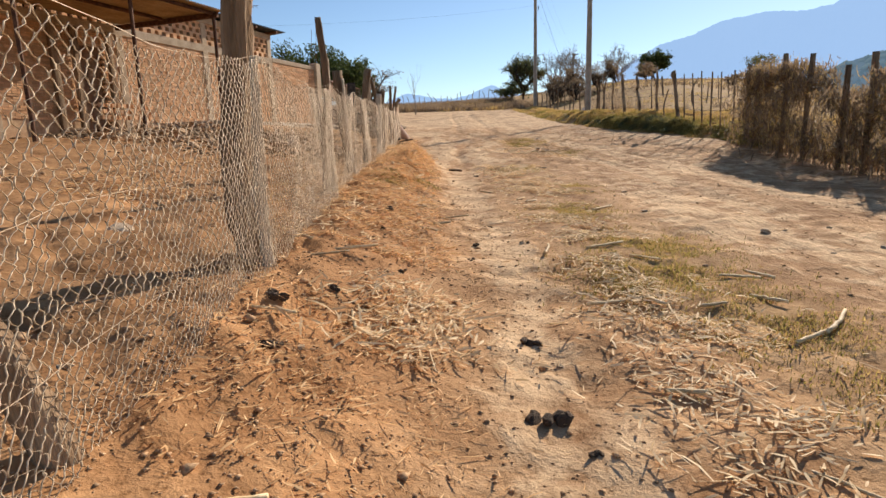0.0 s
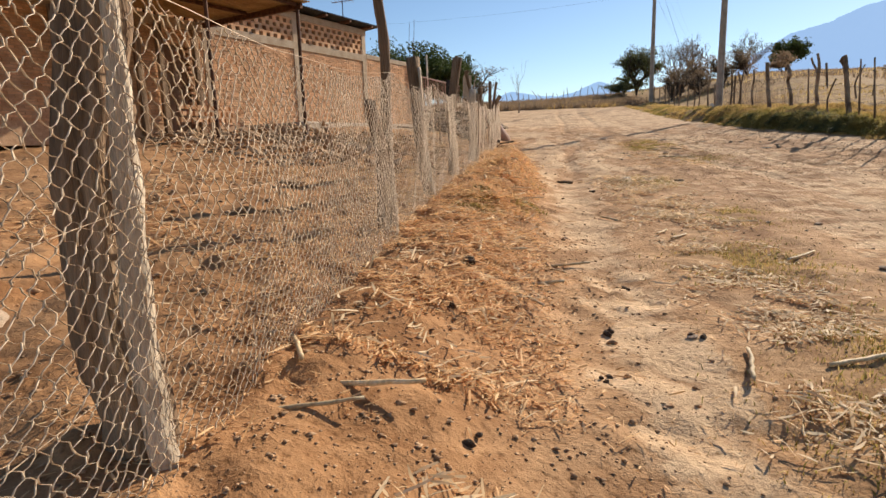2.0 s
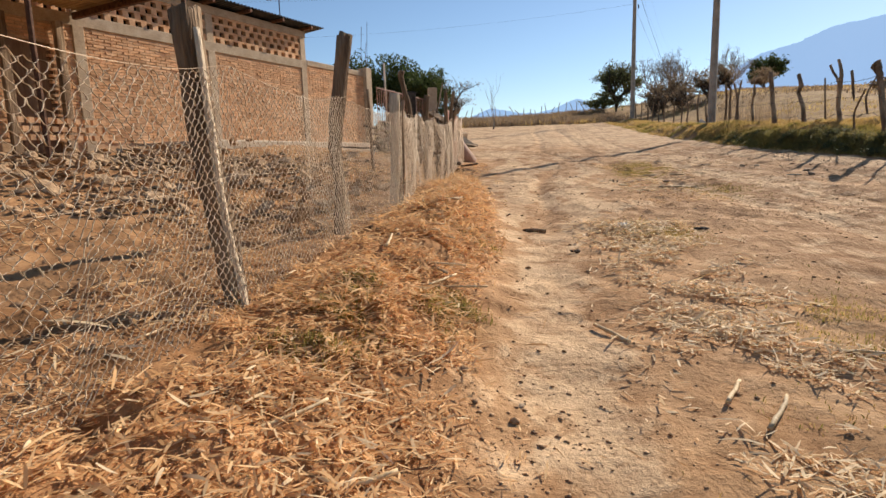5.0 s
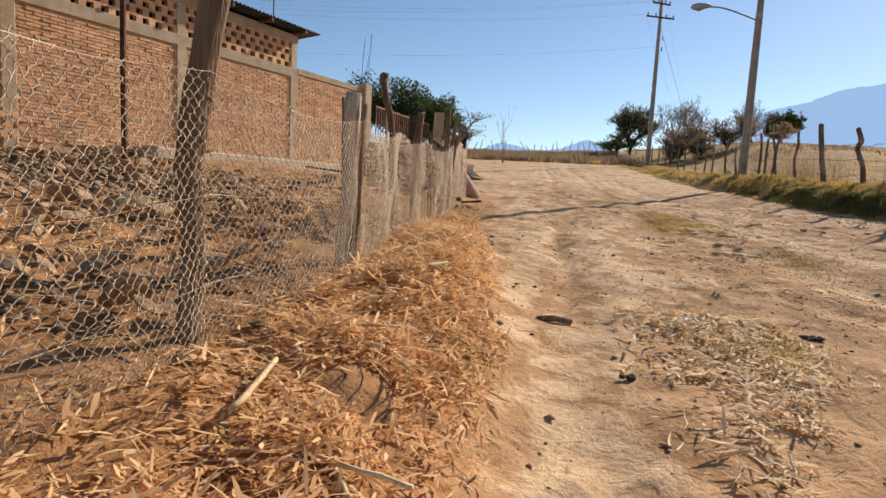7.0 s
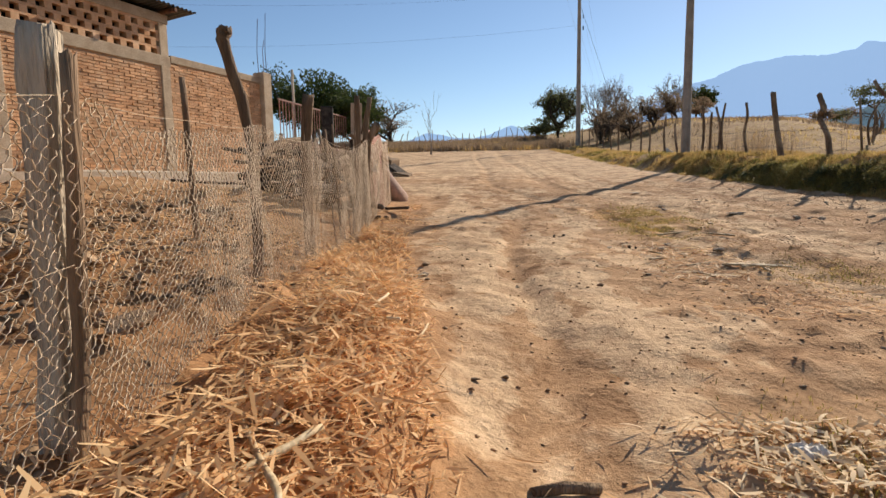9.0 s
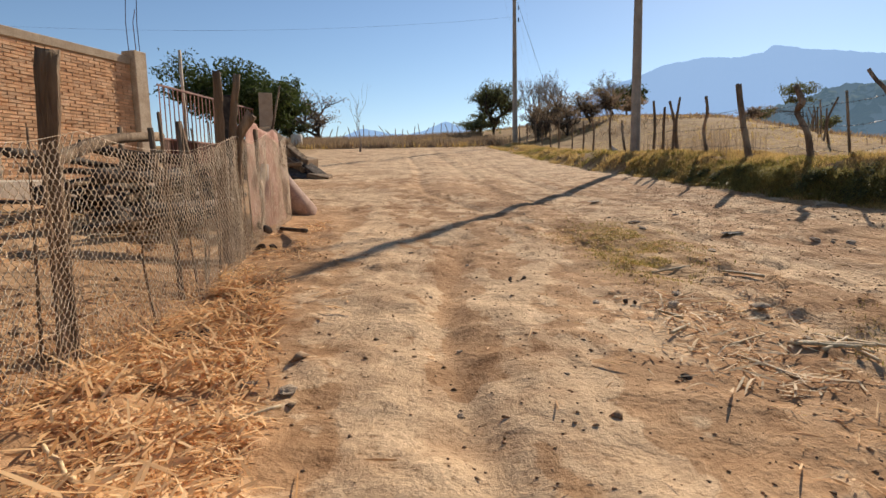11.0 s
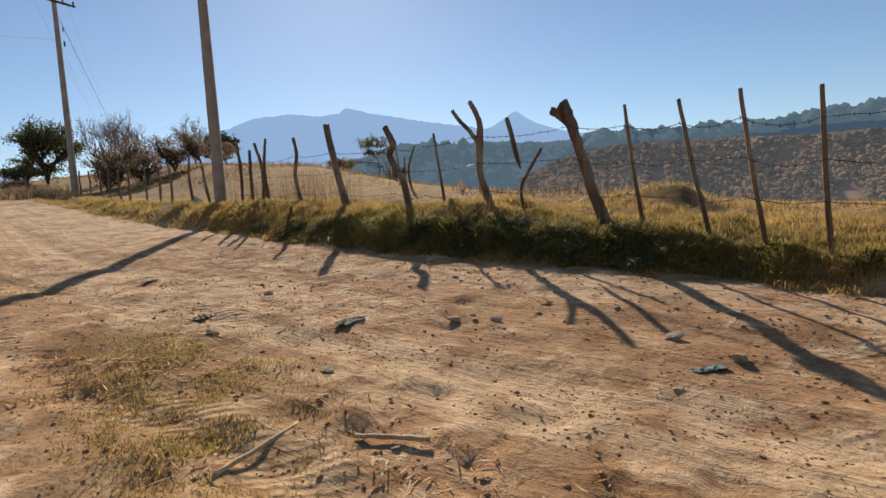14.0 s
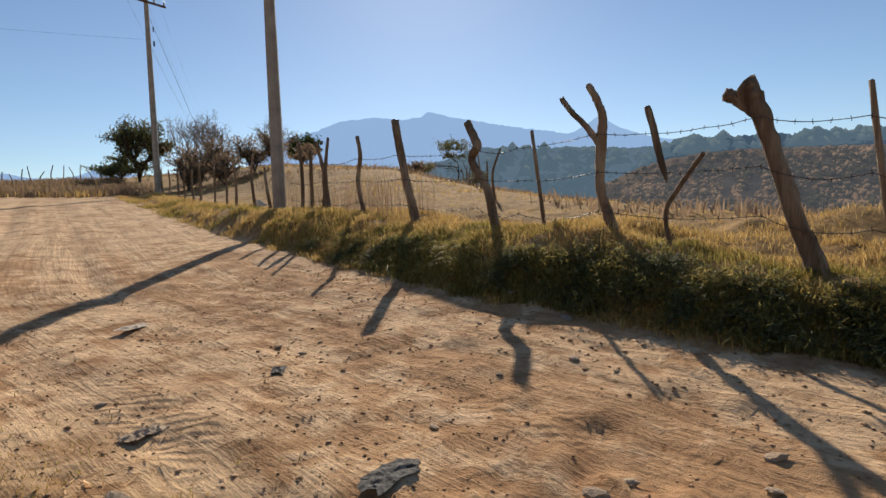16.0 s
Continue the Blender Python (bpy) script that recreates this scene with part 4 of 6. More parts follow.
tagged(prop, "thin branch leaning on the gate pillar", "pole")

# ---- red sheet, plaster tube and rubble heap by the fence end ----
def rumpled_sheet(name, label, cat, x0, x1, y0, y1, z0, z1, mat, seed, amp=0.05, edge=0.07):
    ny, nz = 36, 28
    v = []
    for side in (0, 1):
        for i in range(ny + 1):
            for k in range(nz + 1):
                u, h = i / ny, k / nz
                y = y0 + (y1 - y0) * u
                x = x0 + (x1 - x0) * u + amp * float(lattice_noise(y, h * 1.5, 0.45, seed)) + 0.02 * float(lattice_noise(y, h * 1.5, 0.13, seed + 1)) - side * 0.012
                top = z1 + edge * float(lattice_noise(y, 0, 0.35, seed + 2)) - 0.25 * max(0, u - 0.8)
                v.append((x + 0.10 * (1 - h) * (0.3 + u), y, z0 + (top - z0) * h))
    n = (ny + 1) * (nz + 1)
    f = []
    for i in range(ny):
        for k in range(nz):
            a = i * (nz + 1) + k
            f.append((a, a + nz + 1, a + nz + 2, a + 1))
            f.append((n + a, n + a + 1, n + a + nz + 2, n + a + nz + 1))
    for i in range(ny):
        a = i * (nz + 1)
        f.append((a, n + a, n + a + nz + 1, a + nz + 1))
        f.append((a + nz, a + 2 * nz + 1, n + a + 2 * nz + 1, n + a + nz))
    ob = Geo().add(v, f).make(name, mat, None, "", True)
    return tagged(ob, label, cat)


sheet = rumpled_sheet("scrap_sheet", "faded red sheet patching the end of the netting", "sheet", -1.98, -1.96, 21.85, 23.75, 1.50, 3.08, SHEET, 71, 0.03)
rng = random.Random(72)
scrap = Geo().add(*soft_box(-0.05, 0.05, -0.09, 0.09, -0.12, 0.12, 0.01, rng, 0.012)).make("rag", WHITE_CLOTH, None, "", False, pose(-1.86, 22.35, 2.4, 0, 8, 4))
tagged(scrap, "small white rag caught in the netting", "rag")
roll = empty_at("plaster_tube", -1.82, 24.15, 1.60)
tagged(roll, "broken pink plaster tube leaning at the fence end", "tube")
v, f = tube([(-0.42, -0.35, 1.02), (-0.30, -0.2, 0.78), (-0.05, 0.1, 0.36), (0.17, 0.36, 0.02)], [0.22, 0.23, 0.24, 0.25], 22, rng, 0.03)
Geo().add(v, f).make("shell", TUBE_CLAY, roll, "", True)


def rough_slab(g, cx, cy, cz, lx, ly, lz, turn, tip, roll_a, rng):
    v, f = soft_box(-lx / 2, lx / 2, -ly / 2, ly / 2, -lz / 2, lz / 2, 0.02, rng, 0.03)
    m = pose(cx, cy, cz, tip, roll_a, turn)
    g.add([m @ Vector(p) for p in v], f)


for i, (cx, cy, cz, lx, ly, lz, a, b, c, mat) in enumerate((
        (-3.45, 33.2, 2.66, 2.6, 0.30, 0.18, -28, 0, 24, POST), (-2.75, 32.9, 2.62, 1.5, 0.5, 0.14, -25, 8, 34, BARK),
        (-3.7, 33.1, 3.05, 1.9, 0.4, 0.17, -20, -5, 30, POST), (-3.9, 32.9, 2.78, 1.7, 0.6, 0.13, 0, 4, -2, STONE),
        (-3.2, 32.6, 2.45, 1.2, 0.7, 0.14, 20, 25, 10, BARK), (-4.2, 33.4, 3.35, 1.3, 0.45, 0.2, -30, 10, 20, STONE),
        (-3.6, 33.3, 3.45, 1.6, 0.35, 0.15, -24, 6, 38, POST), (-4.0, 33.2, 3.75, 1.1, 0.45, 0.2, -35, 10, 28, STONE), (-4.05, 33.45, 3.1, 1.5, 1.0, 0.6, 20, 4, 10, STONE), (-3.5, 33.5, 2.8, 1.5, 0.9, 0.6, -15, 4, 10, STONE),
        (-3.9, 33.6, 2.5, 1.6, 1.2, 0.5, 10, 0, 5, STONE), (-2.45, 32.5, 2.38, 0.7, 0.5, 0.12, -10, 5, 8, STONE), (-4.3, 32.6, 2.45, 0.9, 0.5, 0.3, 40, 3, 0, STONE))):
    gg = Geo()
    rough_slab(gg, 0, 0, 0, lx, ly, lz, a, b, c, random.Random(80 + i))
    ob = gg.make("broken_slab", mat, None, "", False, pose(cx, cy, max(cz, ground_z(cx, cy) + 0.08)))
    tagged(ob, "broken slab or beam tipped on the rubble heap", "rubble", "slabs of the rubble heap")


# ---- heap of old poles in the corner of the yard ----
def pole_heap():
    p = empty_at("wood_heap", -3.0, 21.3, ground_z(-3.0, 21.3))
    tagged(p, "dark heap of old poles and branches behind the netting", "wood heap")
    rng = random.Random(880)
    base = p.matrix_world.translation
    for k in range(64):
        u = rng.random()
        across = rng.gauss(0, 0.5) * (1.15 - 0.6 * u)
        along = rng.uniform(-1.3, 1.5)
        half = rng.uniform(0.5, 1.25)
        turn = rng.gauss(0, 0.35)
        d = Vector((math.sin(turn), math.cos(turn), rng.gauss(0, 0.12)))
        g = ground_z(base.x + across, base.y + along) - base.z
        c = Vector((across, along, g + 0.05 + u * 0.85 * max(0.15, 1 - abs(across) / 1.3)))
        r = rng.choice((0.022, 0.03, 0.045, 0.06))
        pts = [c - d * half, c + Vector((rng.gauss(0, 0.05), 0, rng.gauss(0, 0.04))), c + d * half]
        Geo().add(*tube(bent(pts, 4), r, 7, rng, 0.2)).make("pole", BARK if k % 4 else POST, p, "", True)
    for x, y, h in ((0.55, -1.3, 1.2), (0.5, -0.4, 1.3), (0.2, 0.7, 1.35), (0.55, 1.5, 1.3), (-0.5, 0.2, 1.1)):
        g = ground_z(base.x + x, base.y + y) - base.z
        Geo().add(*tube([(x, y, g - 0.1), (x + 0.03, y, g + h * 0.5), (x + rng.gauss(0, 0.06), y, g + h)], [0.045, 0.04, 0.035], 7, rng, 0.2)).make("upright", POST, p, "", True)


pole_heap()

# ---- poles and lamp ----
def power_pole():
    p = empty_at("power_pole", 9.5, 59.0, ground_z(9.5, 59.0))
    tagged(p, "tall tapered concrete power pole with steel crossarms", "power pole")
    Geo().add(*tube([(0, 0, -0.5), (0, 0, 6.5), (0, 0, 13.4)], [0.21, 0.17, 0.12], 8)).make("shaft", POLE, p)
    for z, half, turn in ((12.0, 1.25, 20), (13.1, 0.85, 25)):
        v, f = soft_box(-half, half, -0.05, 0.05, -0.06, 0.06, 0.01)
        m = pose(0, -0.15, z, 0, 0, turn)
        arm = Geo().add([m @ Vector(q) for q in v], f).make("crossarm", RUST, p, "steel crossarm")
        for s in (-0.92, -0.35, 0.4, 0.92):
            c = m @ Vector((s * half, 0, 0.06))
            Geo().add(*tube([c, c + Vector((0, 0, 0.1)), c + Vector((0, 0, 0.2)), c + Vector((0, 0, 0.26))], [0.03, 0.06, 0.05, 0.03], 8)).make("insulator", INSULATOR, arm)
    for z, r in ((9.3, 0.05), (10.2, 0.035)):
        Geo().add(*tube([(0.3, -0.1, z), (0.3, -0.1, z + 0.3)], r, 8)).make("cutout", DARK_SHADE, p)
    base = p.matrix_world.translation
    zt = base.z

    def cable(name, a, b, sag, r=0.0045):
        pts = []
        for k in range(25):
            t = k / 24
            q = Vector(a).lerp(Vector(b), t)
            q.z -= sag * 4 * t * (1 - t)
            pts.append(q)
        ob = Geo().add(*tube(pts, r, 4)).make(name, BARB)
        tagged(ob, "thin dark overhead cable sagging between poles", "cable", "overhead cables")

    for dx, z in ((-1.15, 12.3), (-0.4, 13.4), (0.4, 13.4), (0.0, 9.7)):
        cable("overhead_cable", (9.5 + dx, 59.0, zt + z), (-46.0, 52.0 + dx * 3, zt + z - 0.6), 1.5)
        cable("overhead_cable", (9.5 + dx, 59.0, zt + z), (30.0 + dx, 133.0, zt + z + 3.0), 1.2)
    cable("guy_wire", (9.5, 59.0, zt + 11.5), (14.5, 62.0, zt - 0.2), 0.0, 0.01)
    far = empty_at("power_pole", 30.0, 133.0, ground_z(30.0, 133.0))
    tagged(far, "distant power pole with a crossarm over the field", "power pole")
    top = 20.9 - ground_z(30.0, 133.0)
    Geo().add(*tube([(0, 0, -0.5), (0, 0, top)], [0.2, 0.14], 8)).make("shaft", POLE, far)
    Geo().add(*soft_box(-1.3, 1.3, -0.06, 0.06, top - 0.5, top - 0.35, 0.01)).make("crossarm", RUST, far)


power_pole()


def street_lamp():
    z = ground_z(8.34, 33.1)
    p = empty_at("street_lamp", 8.34, 33.1, z)
    tagged(p, "concrete street lamp pole with a curved arm", "street lamp")
    Geo().add(*tube([(0, 0, -0.5), (0.01, 0, 4.2), (0.02, 0, 7.65)], [0.175, 0.15, 0.115], 8)).make("shaft", POLE, p)
    Geo().add(*tube(bent([(0.0, -0.02, 6.15), (-0.7, -0.05, 6.42), (-1.4, -0.1, 6.62), (-1.95, -0.14, 6.66)], 5), 0.03, 8)).make("arm", LAMP_METAL, p, "", True)
    v, f = tube([(-1.85, -0.13, 6.68), (-2.05, -0.15, 6.68), (-2.35, -0.17, 6.66), (-2.55, -0.19, 6.62), (-2.62, -0.19, 6.60)], [0.05, 0.10, 0.13, 0.10, 0.03], 12, None, 0, 0.55)
    head = Geo().add(v, f).make("lamp_head", LAMP_METAL, p, "grey cobra-head lantern", True)
    Geo().add(*tube([(-2.15, -0.16, 6.59), (-2.32, -0.17, 6.55), (-2.5, -0.18, 6.57)], [0.05, 0.08, 0.04], 10, None, 0, 0.6)).make("lens", INSULATOR, head, "", True)
    for zz in (6.05, 6.3):
        Geo().add(*tube([(0.015, 0, zz), (0.015, 0, zz + 0.05)], 0.145, 12)).make("clamp", LAMP_METAL, p)


street_lamp()

# ---- posts on the grassy berm ----
BERM = "posts on the grassy berm"


def berm_post(label, line, radii, seed, limbs=(), sides=10, gnarl=0.14, mat=None):
    thin = 0.74
    return wooden_post(label, line, tuple(r * thin for r in radii), mat or POST, seed, sides, gnarl, BERM, 1.0, [(q, tuple(r * thin for r in rr)) for q, rr in limbs])


berm_post("bent dark stick post on the berm", [(8.5, 28.75, 0), (8.5, 28.95, 3.4), (8.5, 28.80, 3.9), (8.5, 28.90, 4.3)], (0.055, 0.055, 0.05, 0.045), 101)
berm_post("thick straight leaning berm post", [(8.5, 26.82, 0), (8.5, 27.15, 3.4), (8.5, 27.43, 4.37)], (0.09, 0.085, 0.085), 102)
berm_post("thick crooked berm post with a kink", [(8.5, 24.80, 0), (8.5, 24.95, 3.0), (8.5, 25.28, 3.45), (8.5, 25.16, 3.66), (8.5, 25.36, 4.0)], (0.08, 0.08, 0.075, 0.085, 0.075), 103)
berm_post("thin straight stake behind the berm fence", [(8.75, 24.1, 0), (8.75, 24.3, 3.75)], (0.035, 0.032), 104)
berm_post("forked tree-trunk post with two sawn limbs", [(8.5, 22.82, 0), (8.5, 22.98, 2.9), (8.5, 22.95, 3.42), (8.5, 22.93, 3.70), (8.5, 23.02, 3.92), (8.5, 23.12, 4.08)], (0.085, 0.075, 0.085, 0.065, 0.058, 0.05), 105,
          [([(8.5, 22.95, 3.35), (8.52, 23.18, 3.62), (8.5, 23.38, 3.82), (8.5, 23.53, 4.0)], (0.055, 0.05, 0.045, 0.045))])
berm_post("crooked dead stick leaning from the berm", [(8.5, 22.12, 0), (8.5, 22.17, 2.6), (8.5, 22.02, 2.85), (8.5, 21.76, 3.16)], (0.032, 0.034, 0.034, 0.03), 106)
hung = Geo().add(*tube(bent([(0, -0.21, -0.78), (0, -0.13, -0.5), (0, -0.06, -0.2), (0, 0, 0)], 4), [0.008, 0.02, 0.03, 0.032, 0.032, 0.034, 0.034, 0.034, 0.034, 0.034, 0.034, 0.033, 0.03], 9, random.Random(107), 0.14)).make("hanging_stick", POST, None, "", True, pose(8.44, 22.32, 3.69))
tagged(hung, "short broken stick hanging from the barbed wire", "stick", BERM)
berm_post("big leaning trunk post with a flared sawn top", [(8.5, 20.8, 0), (8.5, 20.95, 2.5), (8.5, 21.16, 3.2), (8.5, 21.27, 3.52), (8.5, 21.36, 3.68)], (0.10, 0.09, 0.085, 0.10, 0.13), 108, [([(8.5, 21.2, 3.38), (8.5, 21.4, 3.58), (8.5, 21.53, 3.66)], (0.075, 0.08, 0.075))], 13)
for i, (ya, za, yb, zb) in enumerate(((20.24, 1.9, 20.43, 3.55), (19.43, 1.8, 19.74, 3.49), (18.84, 1.7, 19.06, 3.48), (18.25, 1.7, 18.30, 3.37), (17.6, 1.6, 17.7, 3.3), (16.8, 1.6, 16.9, 3.25))):
    berm_post("thin straight brown stake of the barbed fence", [(8.5, ya, 0), (8.5, (ya + yb) / 2 + 0.01, (za + zb) / 2), (8.5, yb, zb)], (0.035, 0.034, 0.03), 110 + i, (), 8, 0.12)
# living posts from the lamp on to the power pole
rng = random.Random(120)
for y, h, lean_y in ((30.6, 1.7, 0.1), (30.9, 1.55, 0.15), (31.4, 1.45, -0.1), (32.4, 1.75, 0.0), (34.6, 1.3, 0.4), (36.1, 1.7, 0.2), (38.4, 1.5, 0.1), (40.4, 1.45, 0.0), (42.2, 1.5, 0.1), (44.5, 1.6, -0.1), (46.8, 1.5, 0.1), (49.0, 1.5, 0.0), (51.5, 1.6, 0.1), (54.0, 1.5, 0.0), (56.6, 1.5, 0.1)):
    x = 8.6 + 0.035 * max(0, y - 33) + rng.uniform(-0.1, 0.1)
    z = ground_z(x, y)
    berm_post("rough dark post of the roadside fence", [(x, y, 0), (x + rng.uniform(-0.06, 0.06), y + lean_y * 0.5, z + h * 0.55), (x + rng.uniform(-0.1, 0.1), y + lean_y, z + h)], (rng.uniform(0.05, 0.08), 0.06, 0.05), 130 + int(y * 3), (), 8)
# posts of the field fences on the rise
rng = random.Random(121)
for k in range(26):
    t = k / 25
    x, y = -9.5 + 18.0 * t, 76 + 3.5 * math.sin(t * 3)
    z = ground_z(x, y)
    h = rng.uniform(1.1, 1.9)
    berm_post("thin dry post of the field fence", [(x, y, 0), (x + rng.uniform(-0.2, 0.2), y, z + h * 0.5), (x + rng.uniform(-0.4, 0.4), y, z + h)], (0.07, 0.06, 0.05), 200 + k, (), 6)
for k in range(11):
    x, y = 13.0 + k * 1.9, 30.0 + k * 2.6
    z = ground_z(x, y)
    h = rng.uniform(1.1, 1.5)
    berm_post("thin dry post across the field", [(x, y, 0), (x + rng.uniform(-0.1, 0.1), y, z + h * 0.5), (x + rng.uniform(-0.3, 0.3), y, z + h)], (0.05, 0.045, 0.035), 240 + k, (), 6)

# barbed wire strands with their barbs
FENCE_YZ = ((16.8, 3.0), (18.27, 3.05), (19.04, 3.16), (19.7, 3.2), (20.4, 3.28), (21.2, 3.40), (22.95, 3.50), (24.25, 3.50), (25.1, 3.60), (27.25, 3.75), (28.85, 3.85), (30.6, 3.95), (32.4, 4.05))


def barbed(drop, seed):
    rng = random.Random(seed)
    g, b = Geo(), Geo()
    for (ya, za), (yb, zb) in zip(FENCE_YZ, FENCE_YZ[1:]):
        pts = []
        sag = rng.uniform(0.02, 0.09)
        n = max(6, int((yb - ya) / 0.12))
        for k in range(n + 1):
            t = k / n
            pts.append(Vector((8.42 + rng.uniform(-0.008, 0.008), ya + (yb - ya) * t, za - drop + (zb - za) * t - sag * 4 * t * (1 - t) + rng.uniform(-0.006, 0.006))))
        g.add(*tube(pts, 0.0045, 4))
        for p in pts[::1]:
            for s in (-1, 1):
                d = Vector((rng.uniform(-1, 1), rng.uniform(-0.3, 0.3), s)) * 0.022
                b.add(*tube([p - d * 0.4, p + d], 0.003, 3))
    ob = g.make("barbed_wire", BARB)
    tagged(ob, "rusty barbed wire strand along the berm posts", "barbed wire", "barbed wire strands")
    tagged(part("barb", b, BARB, ob), kind="stuff")


for drop, seed in ((0.0, 1), (0.42, 2), (0.85, 3)):
    barbed(drop, seed)


# ---- trees ----
def tree(name, label, x, y, height, spread, trunk_h, r0, leaf, bark, seed, leaves=2500, leaf_size=0.16, levels=4, flat=0.6, forks=3, crown_low=0.35, z=None, up=0.35, dense=0.5, bushy=0.3):
    """A branching tree: limbs fork upward and outward, small leaves sit round the outer twigs."""
    rng = random.Random(seed)
    nr = np.random.RandomState(seed)
    z = ground_z(x, y) if z is None else z
    t = empty_at(name, x, y, z)
    tagged(t, label, "tree")
    g, tips = Geo(), []

    def grow(p, d, length, r, level):
        pts, q, dd = [p], p.copy(), d.copy()
        for _ in range(4):
            dd = (dd + Vector((rng.uniform(-1, 1), rng.uniform(-1, 1), rng.uniform(-0.6, 0.8))) * 0.22).normalized()
            q = q + dd * (length / 4)
            pts.append(q.copy())
        g.add(*tube(pts, [r, r * 0.9, r * 0.8, r * 0.72, r * 0.62], 6 if level < 2 else 4, rng, 0.12))
        if level >= 1:
            tips.extend(pts[1:])
        if level >= levels:
            return
        for k in range(forks if level else forks + 1):
            a = rng.uniform(0, 2 * math.pi)
            out = Vector((math.cos(a), math.sin(a), rng.uniform(-0.1, 0.6) * up * 2))
            nd = (dd * 0.55 + out * rng.uniform(0.6, 0.95)).normalized()
            nd.z = nd.z * flat + up * rng.uniform(-0.25, 0.6)
            grow(pts[-1 - (k % (4 if level else 3))], nd.normalized(), length * rng.uniform(0.62, 0.85) * (1.6 if level == 0 else 1.0), r * 0.58, level + 1)

    grow(Vector((0, 0, -0.15)), Vector((rng.uniform(-0.1, 0.1), rng.uniform(-0.1, 0.1), 1)), trunk_h, r0, 0)
    vv = np.array(g.v)
    top = vv[:, 2].max()
    wide = max(np.percentile(np.abs(vv[:, 0]), 97), np.percentile(np.abs(vv[:, 1]), 97))
    sz, sx = height / top, spread / 2 / wide
    vv[:, :2] *= 1 + (sx - 1) * np.clip(vv[:, 2:3] / (trunk_h * 1.1), 0, 1)
    vv[:, 2] *= sz
    g.v = [tuple(q) for q in vv]
    g.make("trunk", bark, t, "", True)
    if leaves:
        tp = np.array([tuple(q) for q in tips])
        tp[:, :2] *= sx
        tp[:, 2] *= sz
        c = tp[nr.randint(0, len(tp), leaves)] + nr.normal(0, 1, (leaves, 3)) * np.array([spread, spread, height * 0.8]) * 0.05 * (0.4 + dense)
        k = int(leaves * bushy)
        e = nr.normal(0, 1, (k, 3))
        e *= (nr.uniform(0.45, 1.0, k) / np.linalg.norm(e, axis=1))[:, None]
        half = height * (1 - crown_low) / 2
        e = e * np.array([spread * 0.46, spread * 0.46, half]) + np.array([0, 0, height * crown_low + half])
        lump = lattice_noise(e[:, 0] + e[:, 2] * 0.6, e[:, 1] - e[:, 2] * 0.5, spread * 0.16, seed)
        c[:k] = np.where((lump > -0.1)[:, None], e, c[:k])
        c = c[c[:, 2] > height * crown_low * 0.8]
        n = len(c)
        a = nr.normal(0, 1, (n, 3))
        a /= np.linalg.norm(a, axis=1)[:, None]
        b = np.cross(a, nr.normal(0, 1, (n, 3)))
        b /= np.linalg.norm(b, axis=1)[:, None]
        s = (leaf_size * nr.uniform(0.5, 1.3, n))[:, None]
        droop = np.array([[0, 0, -0.25]])
        v = np.stack([c - a * s, c + b * s * 0.42, c + a * s + droop * s, c - b * s * 0.42], 1).reshape(-1, 3)
        f = np.arange(n * 4).reshape(-1, 4)
        arrays("crown", v, f, leaf, t, "many small leaves")
    return t


tree("shade_tree", "broad dark green tree behind the gate", -12.9, 60.0, 6.9, 8.4, 1.5, 0.24, LEAF_DARK, BARK, 301, 26000, 0.16, 5, 0.6, 3, 0.25, up=0.3, bushy=0.5)
tree("shade_tree", "smaller dark green tree behind the gate", -10.0, 62.0, 5.4, 5.0, 1.3, 0.2, LEAF_DARK, BARK, 302, 11000, 0.16, 5, 0.6, 3, 0.25, up=0.3, bushy=0.45)
tree("bare_tree", "round nearly leafless brown tree on the rise", -8.0, 75.0, 5.4, 6.6, 1.0, 0.22, LEAF_BROWN, BARK, 303, 1500, 0.12, 5, 0.8, 3, 0.25)
tree("dead_sapling", "thin leafless grey tree by the road end", -2.5, 53.5, 4.6, 1.9, 1.5, 0.085, LEAF_BROWN, PALE_BARK, 304, 0, 0.1, 4, 1.5, 2, 0.3, up=1.4)
tree("bush", "low dark green bush at the end of the road", -10.6, 74.0, 2.6, 3.4, 0.5, 0.08, LEAF_OLIVE, BARK, 305, 3200, 0.13, 4, 0.8, 3, 0.05)
tree("roadside_tree", "dense green tree beside the power pole", 10.7, 76.0, 5.7, 5.0, 0.5, 0.12, LEAF_OLIVE, BARK, 306, 7000, 0.13, 5, 1.0, 3, 0.0, up=0.55, bushy=0.3)
tree("bush", "low green bush under the roadside tree", 9.4, 77.0, 2.4, 4.6, 0.4, 0.07, LEAF_OLIVE, BARK, 307, 3600, 0.12, 4, 0.8, 3, 0.02)
